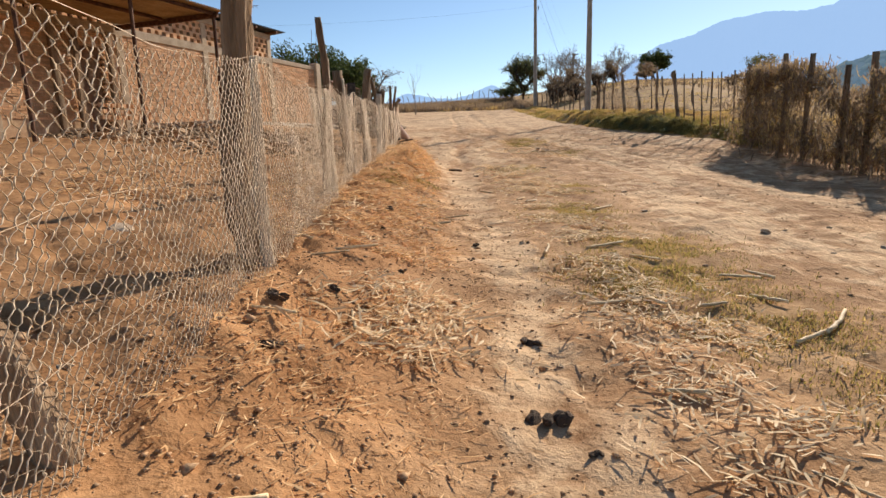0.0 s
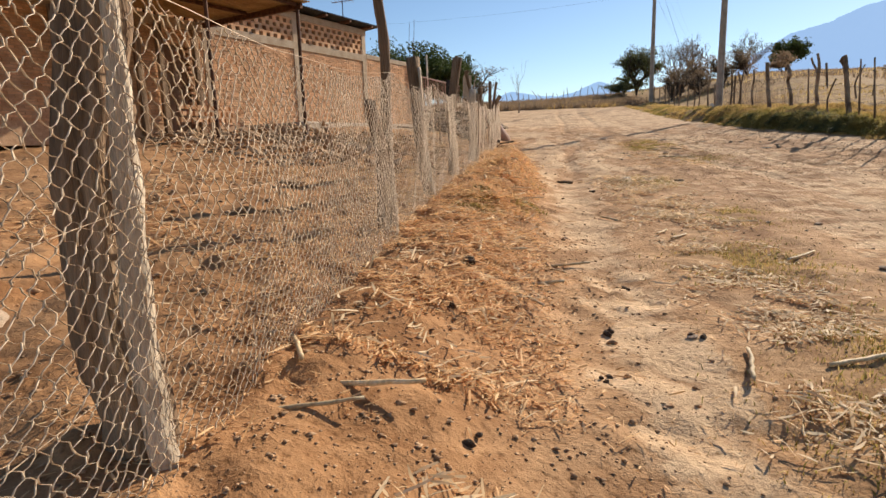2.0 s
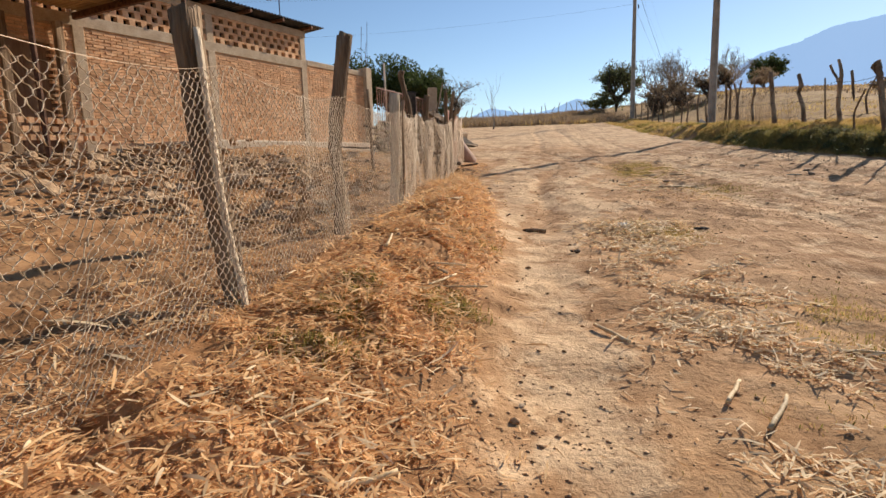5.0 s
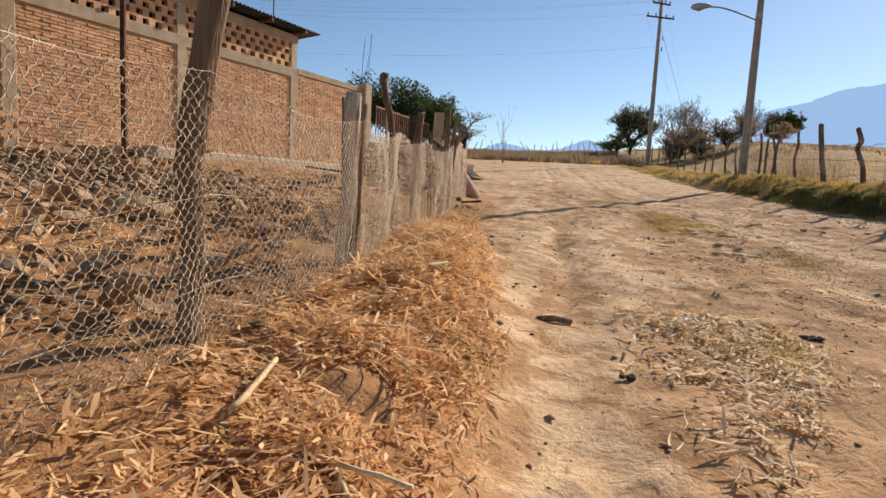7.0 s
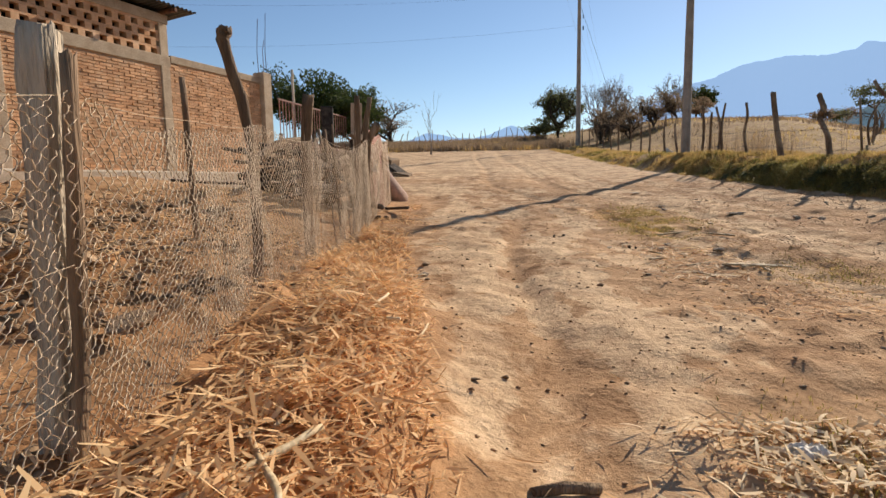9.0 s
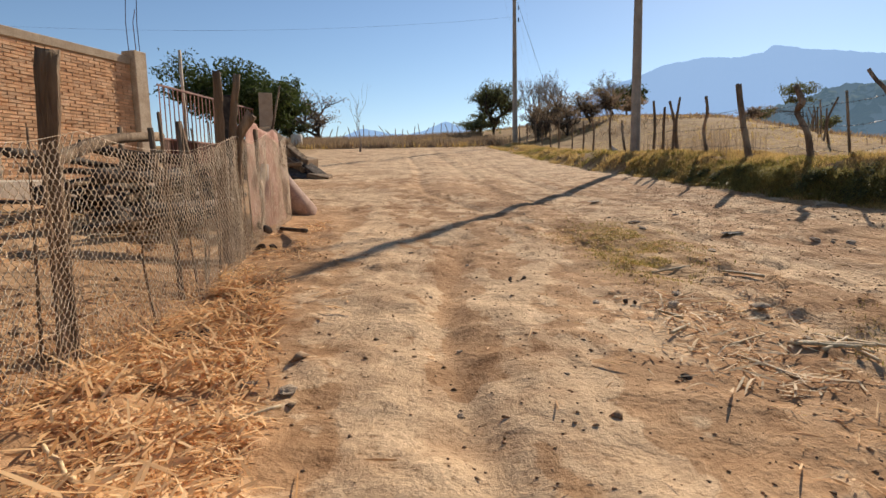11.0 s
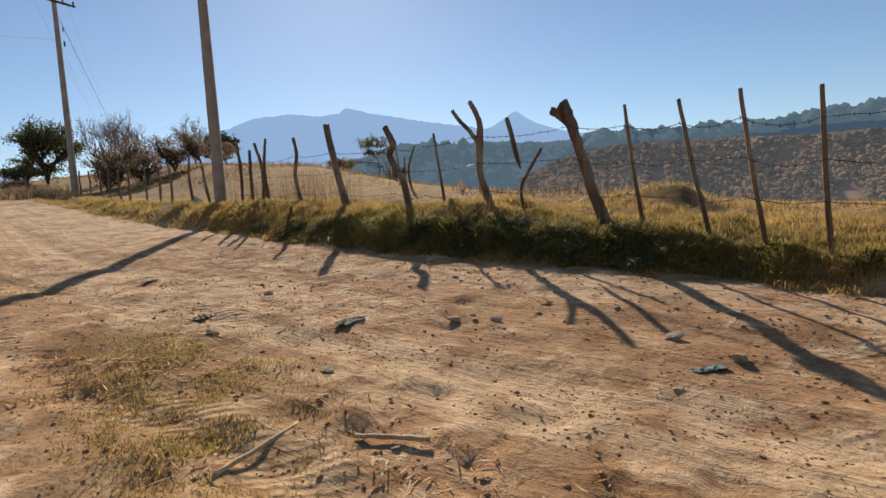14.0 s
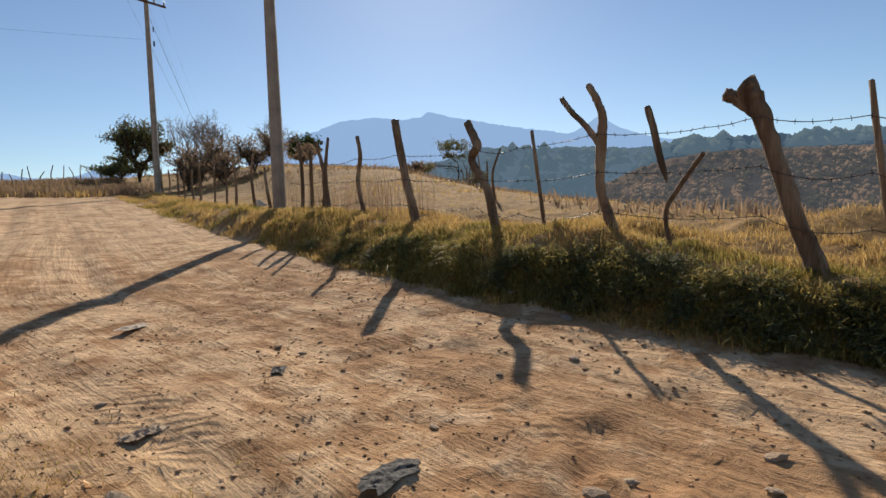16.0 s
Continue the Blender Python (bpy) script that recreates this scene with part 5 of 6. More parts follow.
for i, (x, y, h, s, lv, leafmat, nl) in enumerate(((12.4, 60.5, 3.0, 3.4, 5, LEAF_BROWN, 3400), (14.4, 62.0, 3.2, 3.6, 5, LEAF_BROWN, 3400), (16.4, 61.0, 2.9, 3.4, 5, LEAF_BROWN, 3400), (18.2, 60.5, 2.5, 2.6, 5, LEAF_BROWN, 2200), (14.3, 69.0, 5.6, 4.6, 5, LEAF_BROWN, 260), (16.6, 71.0, 5.6, 4.2, 5, LEAF_BROWN, 260), (21.6, 71.0, 4.9, 4.2, 5, LEAF_OLIVE, 700), (11.2, 58.6, 2.3, 2.2, 4, LEAF_BROWN, 2600), (13.2, 57.0, 2.2, 2.4, 4, LEAF_BROWN, 2600))):
    tree("dry_tree", "leafless greyish roadside tree with fine twigs" if nl < 1000 else "brown half-dry bush behind the fence", x, y, h, s, h * 0.10, 0.06, leafmat, PALE_BARK if nl < 1000 else BARK, 310 + i, nl, 0.075, lv, 1.1, 3, 0.04, up=0.9, bushy=0.45 if nl > 1000 else 0.1)
tree("field_tree", "dark green tree beyond the field", 40.5, 112.0, 5.4, 5.4, 1.3, 0.2, LEAF_DARK, BARK, 331, 4500, 0.26, 4, 0.9, 3, 0.3)
tree("field_tree", "brown dry tree on the field edge", 27.5, 78.0, 2.7, 3.6, 0.7, 0.07, LEAF_BROWN, BARK, 332, 2600, 0.10, 4, 0.6, 3, 0.35)
tree("acacia", "flat-topped acacia alone on the field", 29.6, 53.8, 3.4, 3.0, 2.4, 0.09, LEAF_OLIVE, BARK, 333, 2800, 0.09, 4, 0.2, 3, 0.70, up=0.1, bushy=0.6)
for i, (x, y, h, s) in enumerate(((36.0, 60.0, 1.3, 2.6), (31.0, 62.0, 1.2, 2.0), (40.0, 74.0, 1.8, 3.0), (58.0, 100.0, 2.6, 4.5), (70.0, 104.0, 2.2, 5.0))):
    tree("field_bush", "small dry bush in the field", x, y, h, s, h * 0.2, 0.04, LEAF_BROWN if i % 2 else LEAF_OLIVE, BARK, 340 + i, 1400, 0.10, 3, 0.9, 3, 0.05)

water_tank = empty_at("water_drum", -7.9, 60.0, ground_z(-7.9, 60.0))
tagged(water_tank, "pale blue-white plastic drum by the road end", "drum")
Geo().add(*tube([(0, 0, 0), (0, 0, 0.1), (0, 0, 0.5), (0, 0, 0.95), (0, 0, 1.05)], [0.42, 0.46, 0.44, 0.46, 0.40], 18)).make("barrel", WHITE_CLOTH, water_tank, "", True)
Geo().add(*tube([(0, 0, 1.05), (0, 0, 1.1)], [0.25, 0.24], 14)).make("lid", WHITE_CLOTH, water_tank)

# ---- loose litter and plants ----
def ribbons(nr, c, length, width, yaw, pitch, curl, lift=0.0):
    """Bent, slightly folded strips with four cross-lines: vertices and quads."""
    n = len(c)
    d = np.stack([np.cos(yaw) * np.cos(pitch), np.sin(yaw) * np.cos(pitch), np.sin(pitch)], 1)
    s = np.stack([-np.sin(yaw), np.cos(yaw), nr.normal(0, 0.45, n)], 1)
    s /= np.linalg.norm(s, axis=1)[:, None]
    up = np.cross(d, s)
    v = []
    for t, w in ((-0.5, 0.55), (-0.17, 1.0), (0.17, 0.9), (0.5, 0.25)):
        mid_line = c + d * (length * t)[:, None] + up * (curl * length * (0.25 - t * t) * 1.2 + lift)[:, None]
        side = s * (width * w * 0.5)[:, None]
        v += [mid_line - side, mid_line + side]
    v = np.stack(v, 1).reshape(-1, 3)
    i = np.arange(n)[:, None] * 8
    f = np.concatenate([i + np.array([[k, k + 1, k + 3, k + 2]]) for k in (0, 2, 4)], 1).reshape(-1, 4)
    return v, f


def litter(label, x, y, seed, size=(0.07, 0.26), width=(0.006, 0.026), tilt=0.22, pile=0.0, mat=None):
    nr = np.random.RandomState(seed)
    n = len(x)
    length = nr.uniform(size[0], size[1], n) * nr.choice([0.6, 1.0, 1.5], n, p=[0.5, 0.38, 0.12])
    wid = nr.uniform(width[0], width[1], n)
    z = ground_zs(x, y) + 0.008 + nr.uniform(0, 1, n) ** 2 * (0.03 + pile)
    pitch = nr.normal(0, tilt, n)
    c = np.stack([x, y, z + np.abs(np.sin(pitch)) * length * 0.42], 1)
    v, f = ribbons(nr, c, length, wid, nr.uniform(0, 6.28, n), pitch, nr.normal(0.0, 0.2, n))
    ob = arrays("straw_litter", v, f, mat or STRAW)
    return tagged(ob, label, "straw", kind="stuff")


nr = np.random.RandomState(900)


def spread(n, cx, sx, y0, y1, patch=0.0, size=0.8, seed=1, cx_fn=None):
    y = nr.uniform(y0, y1, n)
    x = (cx_fn(y) if cx_fn else cx) + nr.normal(0, sx, n)
    if patch:
        keep = lattice_noise(x, y, size, seed) + 0.5 * lattice_noise(x, y, size * 0.4, seed + 1) > patch
        x, y = x[keep], y[keep]
    return x, y


def within(xy, edge):
    """Keeps what lies on the fence side of a line given by x at each y."""
    x, y = xy
    keep = x < edge(y) + nr.normal(0, 0.06, len(x))
    return x[keep], y[keep]


def straw_edge(y):
    return np.interp(y, (4, 9.2, 10.1, 11.5, 12.5, 13.8, 15.4, 18, 20), (0.1, -0.13, -0.2, -0.12, -0.05, -0.3, -0.5, -0.85, -1.1))


x, y = within(spread(9800, -0.70, 0.30, 11.0, 16.6), straw_edge)
litter("thick heap of dry maize stalks and husks along the fence", x, y, 1, (0.06, 0.19), (0.006, 0.019), 0.28, 0.08)
x, y = within(spread(7200, -0.70, 0.34, 8.8, 12.6, -1.0, 0.7, 3), straw_edge)
litter("dry maize husks scattered along the fence foot", x, y, 2, (0.04, 0.15), (0.005, 0.018), 0.22, 0.03)
x, y = within(spread(13000, -0.8, 0.55, 4.6, 9.8, -0.55, 0.6, 4), straw_edge)
litter("flattened dry husks and chaff on the trodden bank", x, y, 14, (0.03, 0.14), (0.004, 0.015), 0.16, 0.012)
x, y = within(spread(1500, -0.7, 0.5, 4.6, 9.8, -0.3, 0.5, 18), straw_edge)
litter("pale broken stalks over the bank", x, y, 17, (0.06, 0.18), (0.006, 0.017), 0.2, 0.02, HUSK)
x, y = spread(9000, -0.65, 0.6, -1.0, 8.5, -0.3, 0.6, 5)
litter("fine dry chaff on the trodden bank", x, y, 3, (0.02, 0.10), (0.003, 0.009), 0.12)
x, y = spread(800, -0.22, 0.25, 2.7, 4.0, -0.4, 0.5, 6)
litter("small heap of broken maize stalks on the bank", x, y, 4, (0.06, 0.18), (0.008, 0.018), 0.24, 0.03, HUSK)
x, y = spread(700, -0.75, 0.35, 2.2, 3.6, -0.1, 0.4, 17)
litter("sparse broken stalks by the netting", x, y, 15, (0.04, 0.14), (0.004, 0.012), 0.15)
x, y = spread(9500, -3.0, 1.1, 5.5, 20.5, -0.25, 0.9, 7)
litter("dry straw strewn over the yard inside the netting", x, y, 5, (0.05, 0.30), (0.005, 0.020), 0.14)
x, y = spread(7200, 1.48, 0.27, 2.2, 10.2, -0.1, 0.55, 9)
litter("pale maize husks strewn along the middle of the road", x, y, 6, (0.04, 0.14), (0.005, 0.016), 0.15, mat=HUSK)
x, y = spread(5600, 1.58, 0.30, 9.2, 13.9, -0.15, 0.5, 10)
litter("pale broken stalks thick beside the footpath", x, y, 16, (0.05, 0.17), (0.006, 0.018), 0.18, 0.012, HUSK)
x, y = spread(900, 1.25, 0.22, 1.2, 3.9)
litter("pale heap of husks and stalks on the road", x, y, 7, (0.05, 0.15), (0.006, 0.016), 0.2, 0.012, HUSK)
x, y = spread(900, 1.42, 0.26, 12.2, 13.9)
litter("pale husks lying round a grass patch", x, y, 8, (0.05, 0.15), (0.010, 0.026), 0.2, 0.012, HUSK)
x, y = spread(3200, 2.75, 0.5, 15.5, 22.0, -0.1, 0.6, 11)
litter("short straw and stalks scattered on the road", x, y, 9, (0.03, 0.13), (0.004, 0.013), 0.12)
x, y = spread(420, 2.4, 0.35, 16.6, 18.6)
litter("loose cluster of broken stalks on the road", x, y, 10, (0.06, 0.22), (0.006, 0.018), 0.14, 0.0, HUSK)
x, y = spread(1500, 2.2, 2.6, 0.0, 24.0, 0.1, 1.0, 13)
litter("stray straw bits over the dirt road", x, y, 11, (0.03, 0.12), (0.003, 0.010))
x, y = spread(1500, -1.35, 0.25, 17.2, 23.6, -0.3, 0.6, 15)
litter("dry straw and leaves under the fence end", x, y, 12, (0.05, 0.2), (0.006, 0.02))
x, y = within(spread(4200, -1.2, 0.4, 16.2, 19.4, -0.4, 0.6, 16), straw_edge)
litter("tangled dry stalks and leaves round the fence foot", x, y, 13, (0.06, 0.3), (0.006, 0.020), 0.3, 0.06)


def stalk(x, y, length, r, yaw, seed, lift=0.0):
    """One broken maize stalk with its nodes."""
    rng = random.Random(seed)
    z = ground_z(x, y) + r + lift
    pts, rad = [], []
    n = 9
    for k in range(n):
        t = k / (n - 1) - 0.5
        pts.append((t * length, rng.uniform(-1, 1) * length * 0.012 + 0.05 * length * t * t, rng.uniform(0, 0.3) * r))
        rad.append(r * (1.18 if k in (2, 5) else 1.0) * (1 - 0.15 * t))
    ob = Geo().add(*tube(pts, rad, 7, rng, 0.08)).make("maize_stalk", STALK, None, "", True, pose(x, y, z, 0, rng.uniform(-4, 4), math.degrees(yaw)))
    return tagged(ob, "broken dry maize stalk lying on the dirt", "stalk", "maize stalks on the ground")


rng = random.Random(910)
for k in range(70):
    if k < 34:
        x, y = rng.gauss(-0.55, 0.35), rng.uniform(2, 16.5)
    elif k < 58:
        y = rng.uniform(1.5, 14)
        x = 1.6 + 0.3 * math.sin(y * 0.45) + rng.gauss(0, 0.4)
    else:
        x, y = rng.uniform(2, 3.6), rng.uniform(16.8, 19.5)
    stalk(x, y, rng.uniform(0.22, 0.6), rng.uniform(0.007, 0.013), rng.uniform(0, 3.14), k, 0.06 if k < 34 and y > 9 else 0.01)
dark_stick = Geo().add(*tube([(-0.14, 0, 0), (0.0, 0.01, 0.01), (0.16, 0.0, 0.0)], [0.022, 0.027, 0.024], 9, rng, 0.12)).make("log_piece", POST, None, "", True, pose(0.26, 13.33, ground_z(0.26, 13.33) + 0.025, 0, 3, 12))
tagged(dark_stick, "short dark piece of log beside the straw", "log")
stalk(-0.72, 1.45, 0.36, 0.012, 0.1, 777, 0.0)


# ---- stones and clods ----
def rock_mesh(seed, flat, rough, mat, cuts=1):
    rng = random.Random(seed)
    bm = bmesh.new()
    bmesh.ops.create_icosphere(bm, subdivisions=cuts + 1 if cuts > 1 else 2, radius=1.0)
    stretch = Vector((rng.uniform(0.8, 1.3), rng.uniform(0.6, 1.0), flat * rng.uniform(0.8, 1.2)))
    planes = [(Vector((rng.gauss(0, 1), rng.gauss(0, 1), rng.gauss(0, 1))).normalized(), rng.uniform(0.55, 0.85)) for _ in range(7)]
    for v in bm.verts:
        p = v.co.copy()
        for nrm, d in planes:
            over = p.dot(nrm) - d
            if over > 0:
                p -= nrm * over
        p += Vector((rng.uniform(-1, 1), rng.uniform(-1, 1), rng.uniform(-1, 1))) * rough
        v.co = Vector((p.x * stretch.x, p.y * stretch.y, p.z * stretch.z))
    me = bpy.data.meshes.new("stone")
    bm.to_mesh(me)
    bm.free()
    me.materials.append(mat)
    return me


ROAD_ROCKS = [rock_mesh(20 + k, 0.42, 0.13, ROAD_STONE) for k in range(7)]
RUBBLE_ROCKS = [rock_mesh(40 + k, 0.24, 0.09, STONE) for k in range(9)]
DUNG_LUMPS = [rock_mesh(60 + k, 0.6, 0.10, DUNG) for k in range(4)]


def set_rock(meshes, name, label, cat, group, x, y, s, rng, sink=0.25, tip=14, lift=0.0):
    ob = new(name, meshes[rng.randrange(len(meshes))])
    z = ground_z(x, y) + s * 0.35 * (1 - sink) + lift
    ob.matrix_world = pose(x, y, z, rng.uniform(-tip, tip), rng.uniform(-tip, tip), rng.uniform(0, 360)) @ Matrix.Scale(s, 4)
    return tagged(ob, label, cat, group)


rng = random.Random(920)
# named stones of the road
for x, y, s in ((2.62, 7.34, 0.06), (3.42, 5.94, 0.08), (0.8, 5.81, 0.045), (4.2, 5.3, 0.05), (3.0, 9.4, 0.05), (2.55, 18.6, 0.07), (3.53, 21.56, 0.085), (5.36, 20.26, 0.05), (7.3, 23.2, 0.10), (6.45, 21.6, 0.06), (5.92, 19.98, 0.055), (5.9, 18.7, 0.10), (5.75, 18.2, 0.11), (2.35, 18.3, 0.08), (3.0, 18.1, 0.12), (1.75, 18.43, 0.05), (5.1, 21.46, 0.05), (4.9, 23.5, 0.06), (6.3, 19.4, 0.05), (7.0, 22.6, 0.06), (3.78, 20.18, 0.07), (5.0, 23.2, 0.05), (-0.55, 16.9, 0.09), (-0.77, 16.95, 0.07), (5.26, 20.42, 0.09), (5.45, 20.09, 0.08), (5.49, 20.42, 0.06), (6.21, 20.1, 0.07), (7.25, 22.4, 0.09)):
    set_rock(ROAD_ROCKS, "stone", "dusty grey-brown stone lying on the road", "stone", "stones on the road", x, y, s * 0.72, rng)
for k in range(60):
    x, y = rng.uniform(0.2, 7.2), rng.uniform(1.5, 26)
    set_rock(ROAD_ROCKS, "stone", "small dusty stone half sunk in dirt", "stone", "stones on the road", x, y, rng.uniform(0.012, 0.034), rng, 0.5)
for k in range(16):
    x, y = rng.gauss(-0.9, 0.7), rng.uniform(1.2, 9)
    set_rock(ROAD_ROCKS, "stone", "dirt-coloured stone on the bank", "stone", "stones on the bank", x, y, rng.uniform(0.012, 0.032), rng)
# rubble heaped in the yard
spots = []
while len(spots) < 298:
    x, y = rng.uniform(-8.2, -1.75), rng.uniform(10.8, 18.6)
    band = abs((y - 10.8) - (-1.75 - x) * 0.55 - 1.2)
    if band < 1.9 + rng.uniform(0, 1.2) and rng.random() < 0.9:
        spots.append((x, y))
for x, y in spots:
    set_rock(RUBBLE_ROCKS, "rubble_stone", "dark flat broken stone heaped in the yard", "stone", "rubble in the yard", x, y, rng.choice((0.06, 0.08, 0.11, 0.15)) * rng.uniform(0.8, 1.3), rng, 0.1, 40, rng.uniform(0, 0.12))
for k in range(60):
    x, y = rng.uniform(-11, -6.4), rng.uniform(13.5, 19.5)
    set_rock(RUBBLE_ROCKS, "rubble_stone", "grey rubble stone piled before the house", "stone", "rubble before the house", x, y, rng.uniform(0.07, 0.18), rng, 0.1, 25, rng.uniform(0, 0.15))
x, y = nr.uniform(-11.0, -3.6, 5200), nr.normal(0, 0.75, 5200)
y = y + 15.2 + 0.05 * (x + 7) * (x + 7)
CHIPS = (x, y)
set_rock(ROAD_ROCKS, "flat_stone", "pale flat stone lying in the yard", "stone", "", -2.55, 4.35, 0.14, rng, 0.5, 4)
set_rock(RUBBLE_ROCKS, "flat_stone", "large pale flat stone in the yard", "stone", "", -3.1, 8.7, 0.20, rng, 0.3, 6)


def pebbles(label, x, y, size, seed, mat, flat=0.6):
    q = np.random.RandomState(seed)
    n = len(x)
    s = size[0] + (size[1] - size[0]) * q.uniform(0, 1, n) ** 2.5
    base = np.array([(1, 0, 0), (-0.4, 0.9, 0), (-0.6, -0.8, 0), (0.1, 0.1, 1.0), (0.5, -0.6, 0.5), (0, 0, -0.6)])
    fb = np.array([(0, 1, 3), (1, 2, 3), (2, 4, 3), (4, 0, 3), (0, 5, 1), (1, 5, 2), (2, 5, 4), (4, 5, 0)])
    a = q.uniform(0, 6.28, n)
    jit = 1 + q.uniform(-0.35, 0.35, (n, 6, 3))
    p = base[None] * jit * s[:, None, None]
    px = p[..., 0] * np.cos(a)[:, None] - p[..., 1] * np.sin(a)[:, None]
    py = p[..., 0] * np.sin(a)[:, None] + p[..., 1] * np.cos(a)[:, None]
    z = ground_zs(x, y)
    v = np.stack([px + x[:, None], py + y[:, None], p[..., 2] * flat + z[:, None] + s[:, None] * 0.15], -1).reshape(-1, 3)
    f = (fb[None] + (np.arange(n) * 6)[:, None, None]).reshape(-1, 3)
    return tagged(arrays("pebbles", v, f, mat), label, "pebbles", kind="stuff")


CLOD = surface("dry_clods", (0.29, 0.165, 0.088), (0.42, 0.26, 0.145), (0.54, 0.365, 0.22), 20, 90, 0.97, 0.6, 0.006, vary=0.3, island=True)
x, y = spread(5200, -0.75, 0.75, -0.5, 9.5, -0.35, 0.6, 31)
pebbles("crumbled reddish dirt clods on the bank", x, y, (0.006, 0.024), 32, CLOD, 0.42)
x, y = spread(5200, 3.2, 2.6, 0.0, 27.0, -0.1, 0.8, 33)
pebbles("dirt crumbs and small gravel on the road", x, y, (0.004, 0.024), 34, CLOD)
x, y = spread(15000, 4.4, 1.9, 13.5, 27.0, -0.25, 0.6, 43)
pebbles("fine crumbs over the rutted road", x, y, (0.004, 0.016), 44, CLOD, 0.5)
x, y = spread(700, 4.6, 1.7, 14.5, 26.0, 0.1, 0.5, 45)
pebbles("trodden clods over the rutted road", x, y, (0.010, 0.032), 46, CLOD, 0.35)
x, y = spread(14000, -0.9, 0.9, -1.0, 9.0, -0.4, 0.45, 47)
pebbles("fine crumbled soil on the bank", x, y, (0.004, 0.014), 48, CLOD, 0.45)
x, y = spread(420, 1.1, 1.1, 13.5, 22.5, -0.2, 0.7, 41)
pebbles("small dark stones strewn over the pale dirt", x, y, (0.008, 0.024), 42, STONE, 0.55)
x, y = spread(2600, -3.6, 1.6, 1.5, 19.0, -0.3, 1.0, 35)
pebbles("clods and gravel over the yard", x, y, (0.008, 0.05), 36, CLOD)
x, y = CHIPS
pebbles("line of broken stone and leaves before the house", x, y, (0.02, 0.10), 50, STONE, 0.5)
x, y = spread(3200, -3.6, 1.3, 10.5, 18.0, -0.3, 1.0, 37)
pebbles("small dark stone chips among the rubble", x, y, (0.015, 0.08), 38, STONE, 0.45)
x, y = spread(1100, 6.9, 0.5, 15.0, 27.0, -0.2, 0.7, 39)
pebbles("clods along the foot of the berm", x, y, (0.006, 0.026), 40, CLOD)


def dung(x, y, s, seed, n=4):
    r = random.Random(seed)
    z = ground_z(x, y)
    p = empty_at("dung_pile", x, y, z)
    tagged(p, "dark dry dung pile on the trodden dirt", "dung", "dung piles")
    for k in range(n):
        ob = new("lump", DUNG_LUMPS[r.randrange(4)])
        ob.parent = p
        ob.matrix_basis = pose(r.gauss(0, s * 0.8), r.gauss(0, s * 0.6), s * r.uniform(0.1, 0.5), r.uniform(-20, 20), r.uniform(-20, 20), r.uniform(0, 360)) @ Matrix.Scale(s * r.uniform(0.5, 0.95), 4)


for i, (x, y, s, n) in enumerate(((0.50, 3.30, 0.055, 4), (0.47, 2.40, 0.065, 5), (-0.67, 6.43, 0.055, 3), (0.30, 5.9, 0.04, 3), (0.22, 5.2, 0.035, 3), (0.80, 5.81, 0.04, 2), (-0.62, 5.5, 0.05, 2), (-0.95, 3.05, 0.045, 4), (-0.85, 2.5, 0.04, 4), (-1.2, 3.3, 0.03, 3), (-0.7, 3.4, 0.045, 2), (0.55, 6.9, 0.04, 3), (0.65, 12.2, 0.05, 2), (-0.35, 4.3, 0.03, 2), (0.6, 2.15, 0.03, 3), (1.75, 16.9, 0.04, 2), (2.05, 18.4, 0.045, 2), (1.2, 19.2, 0.04, 2), (-1.26, 18.66, 0.10, 6), (-1.37, 17.75, 0.09, 5), (-1.6, 20.9, 0.08, 4))):
    dung(x, y, s, 500 + i, n)


# ---- rubbish ----
def crumpled(name, label, cat, x, y, sx, sy, h, mat, seed, turn=0.0):
    n = 22
    v = []
    for side in (0, 1):
        for i in range(n + 1):
            for k in range(n + 1):
                u, w = i / n - 0.5, k / n - 0.5
                edge = 1 + 0.22 * float(lattice_noise(math.atan2(w, u) * 2, 0, 0.7, seed))
                px, py = u * sx * edge, w * sy * edge
                lump = max(0.0, 1 - 3.2 * (u * u + w * w))
                z = h * lump * (0.45 + 0.55 * float(lattice_noise(px, py, sx * 0.16, seed + 1))) + 0.35 * h * float(lattice_noise(px, py, sx * 0.07, seed + 2))
                v.append((px, py, abs(z) + 0.004 - side * 0.003))
    m = (n + 1) ** 2
    f = []
    for i in range(n):
        for k in range(n):
            a = i * (n + 1) + k
            f += [(a, a + n + 1, a + n + 2, a + 1), (m + a, m + a + 1, m + a + n + 2, m + a + n + 1)]
    ob = Geo().add(v, f).make(name, mat, None, "", False, pose(x, y, ground_z(x, y) + 0.006, 0, 0, turn))
    return tagged(ob, label, cat)


crumpled("plastic_scrap", "torn black plastic sheeting trodden into the road", "plastic", 4.61, 21.12, 0.36, 0.17, 0.022, BLACK_CLOTH, 601, 20)
crumpled("plastic_scrap", "small torn dark plastic scrap on the road", "plastic", 4.7, 22.9, 0.18, 0.10, 0.015, BLACK_CLOTH, 602, 60)
crumpled("rag", "dusty teal rag lying on the road", "rag", 5.48, 18.28, 0.26, 0.09, 0.025, TEAL_CLOTH, 603, -30)
crumpled("plastic_bag", "crumpled dirty white bag among husks", "bag", 1.40, 13.62, 0.24, 0.15, 0.06, WHITE_CLOTH, 604, 10)
crumpled("rag", "dark crumpled rag beside the straw", "rag", 2.36, 13.5, 0.17, 0.11, 0.035, BLACK_CLOTH, 605, 0)
crumpled("cardboard_scrap", "torn dusty cardboard scrap on the road", "cardboard", 3.72, 22.3, 0.26, 0.13, 0.03, ROAD_STONE, 606, 30)
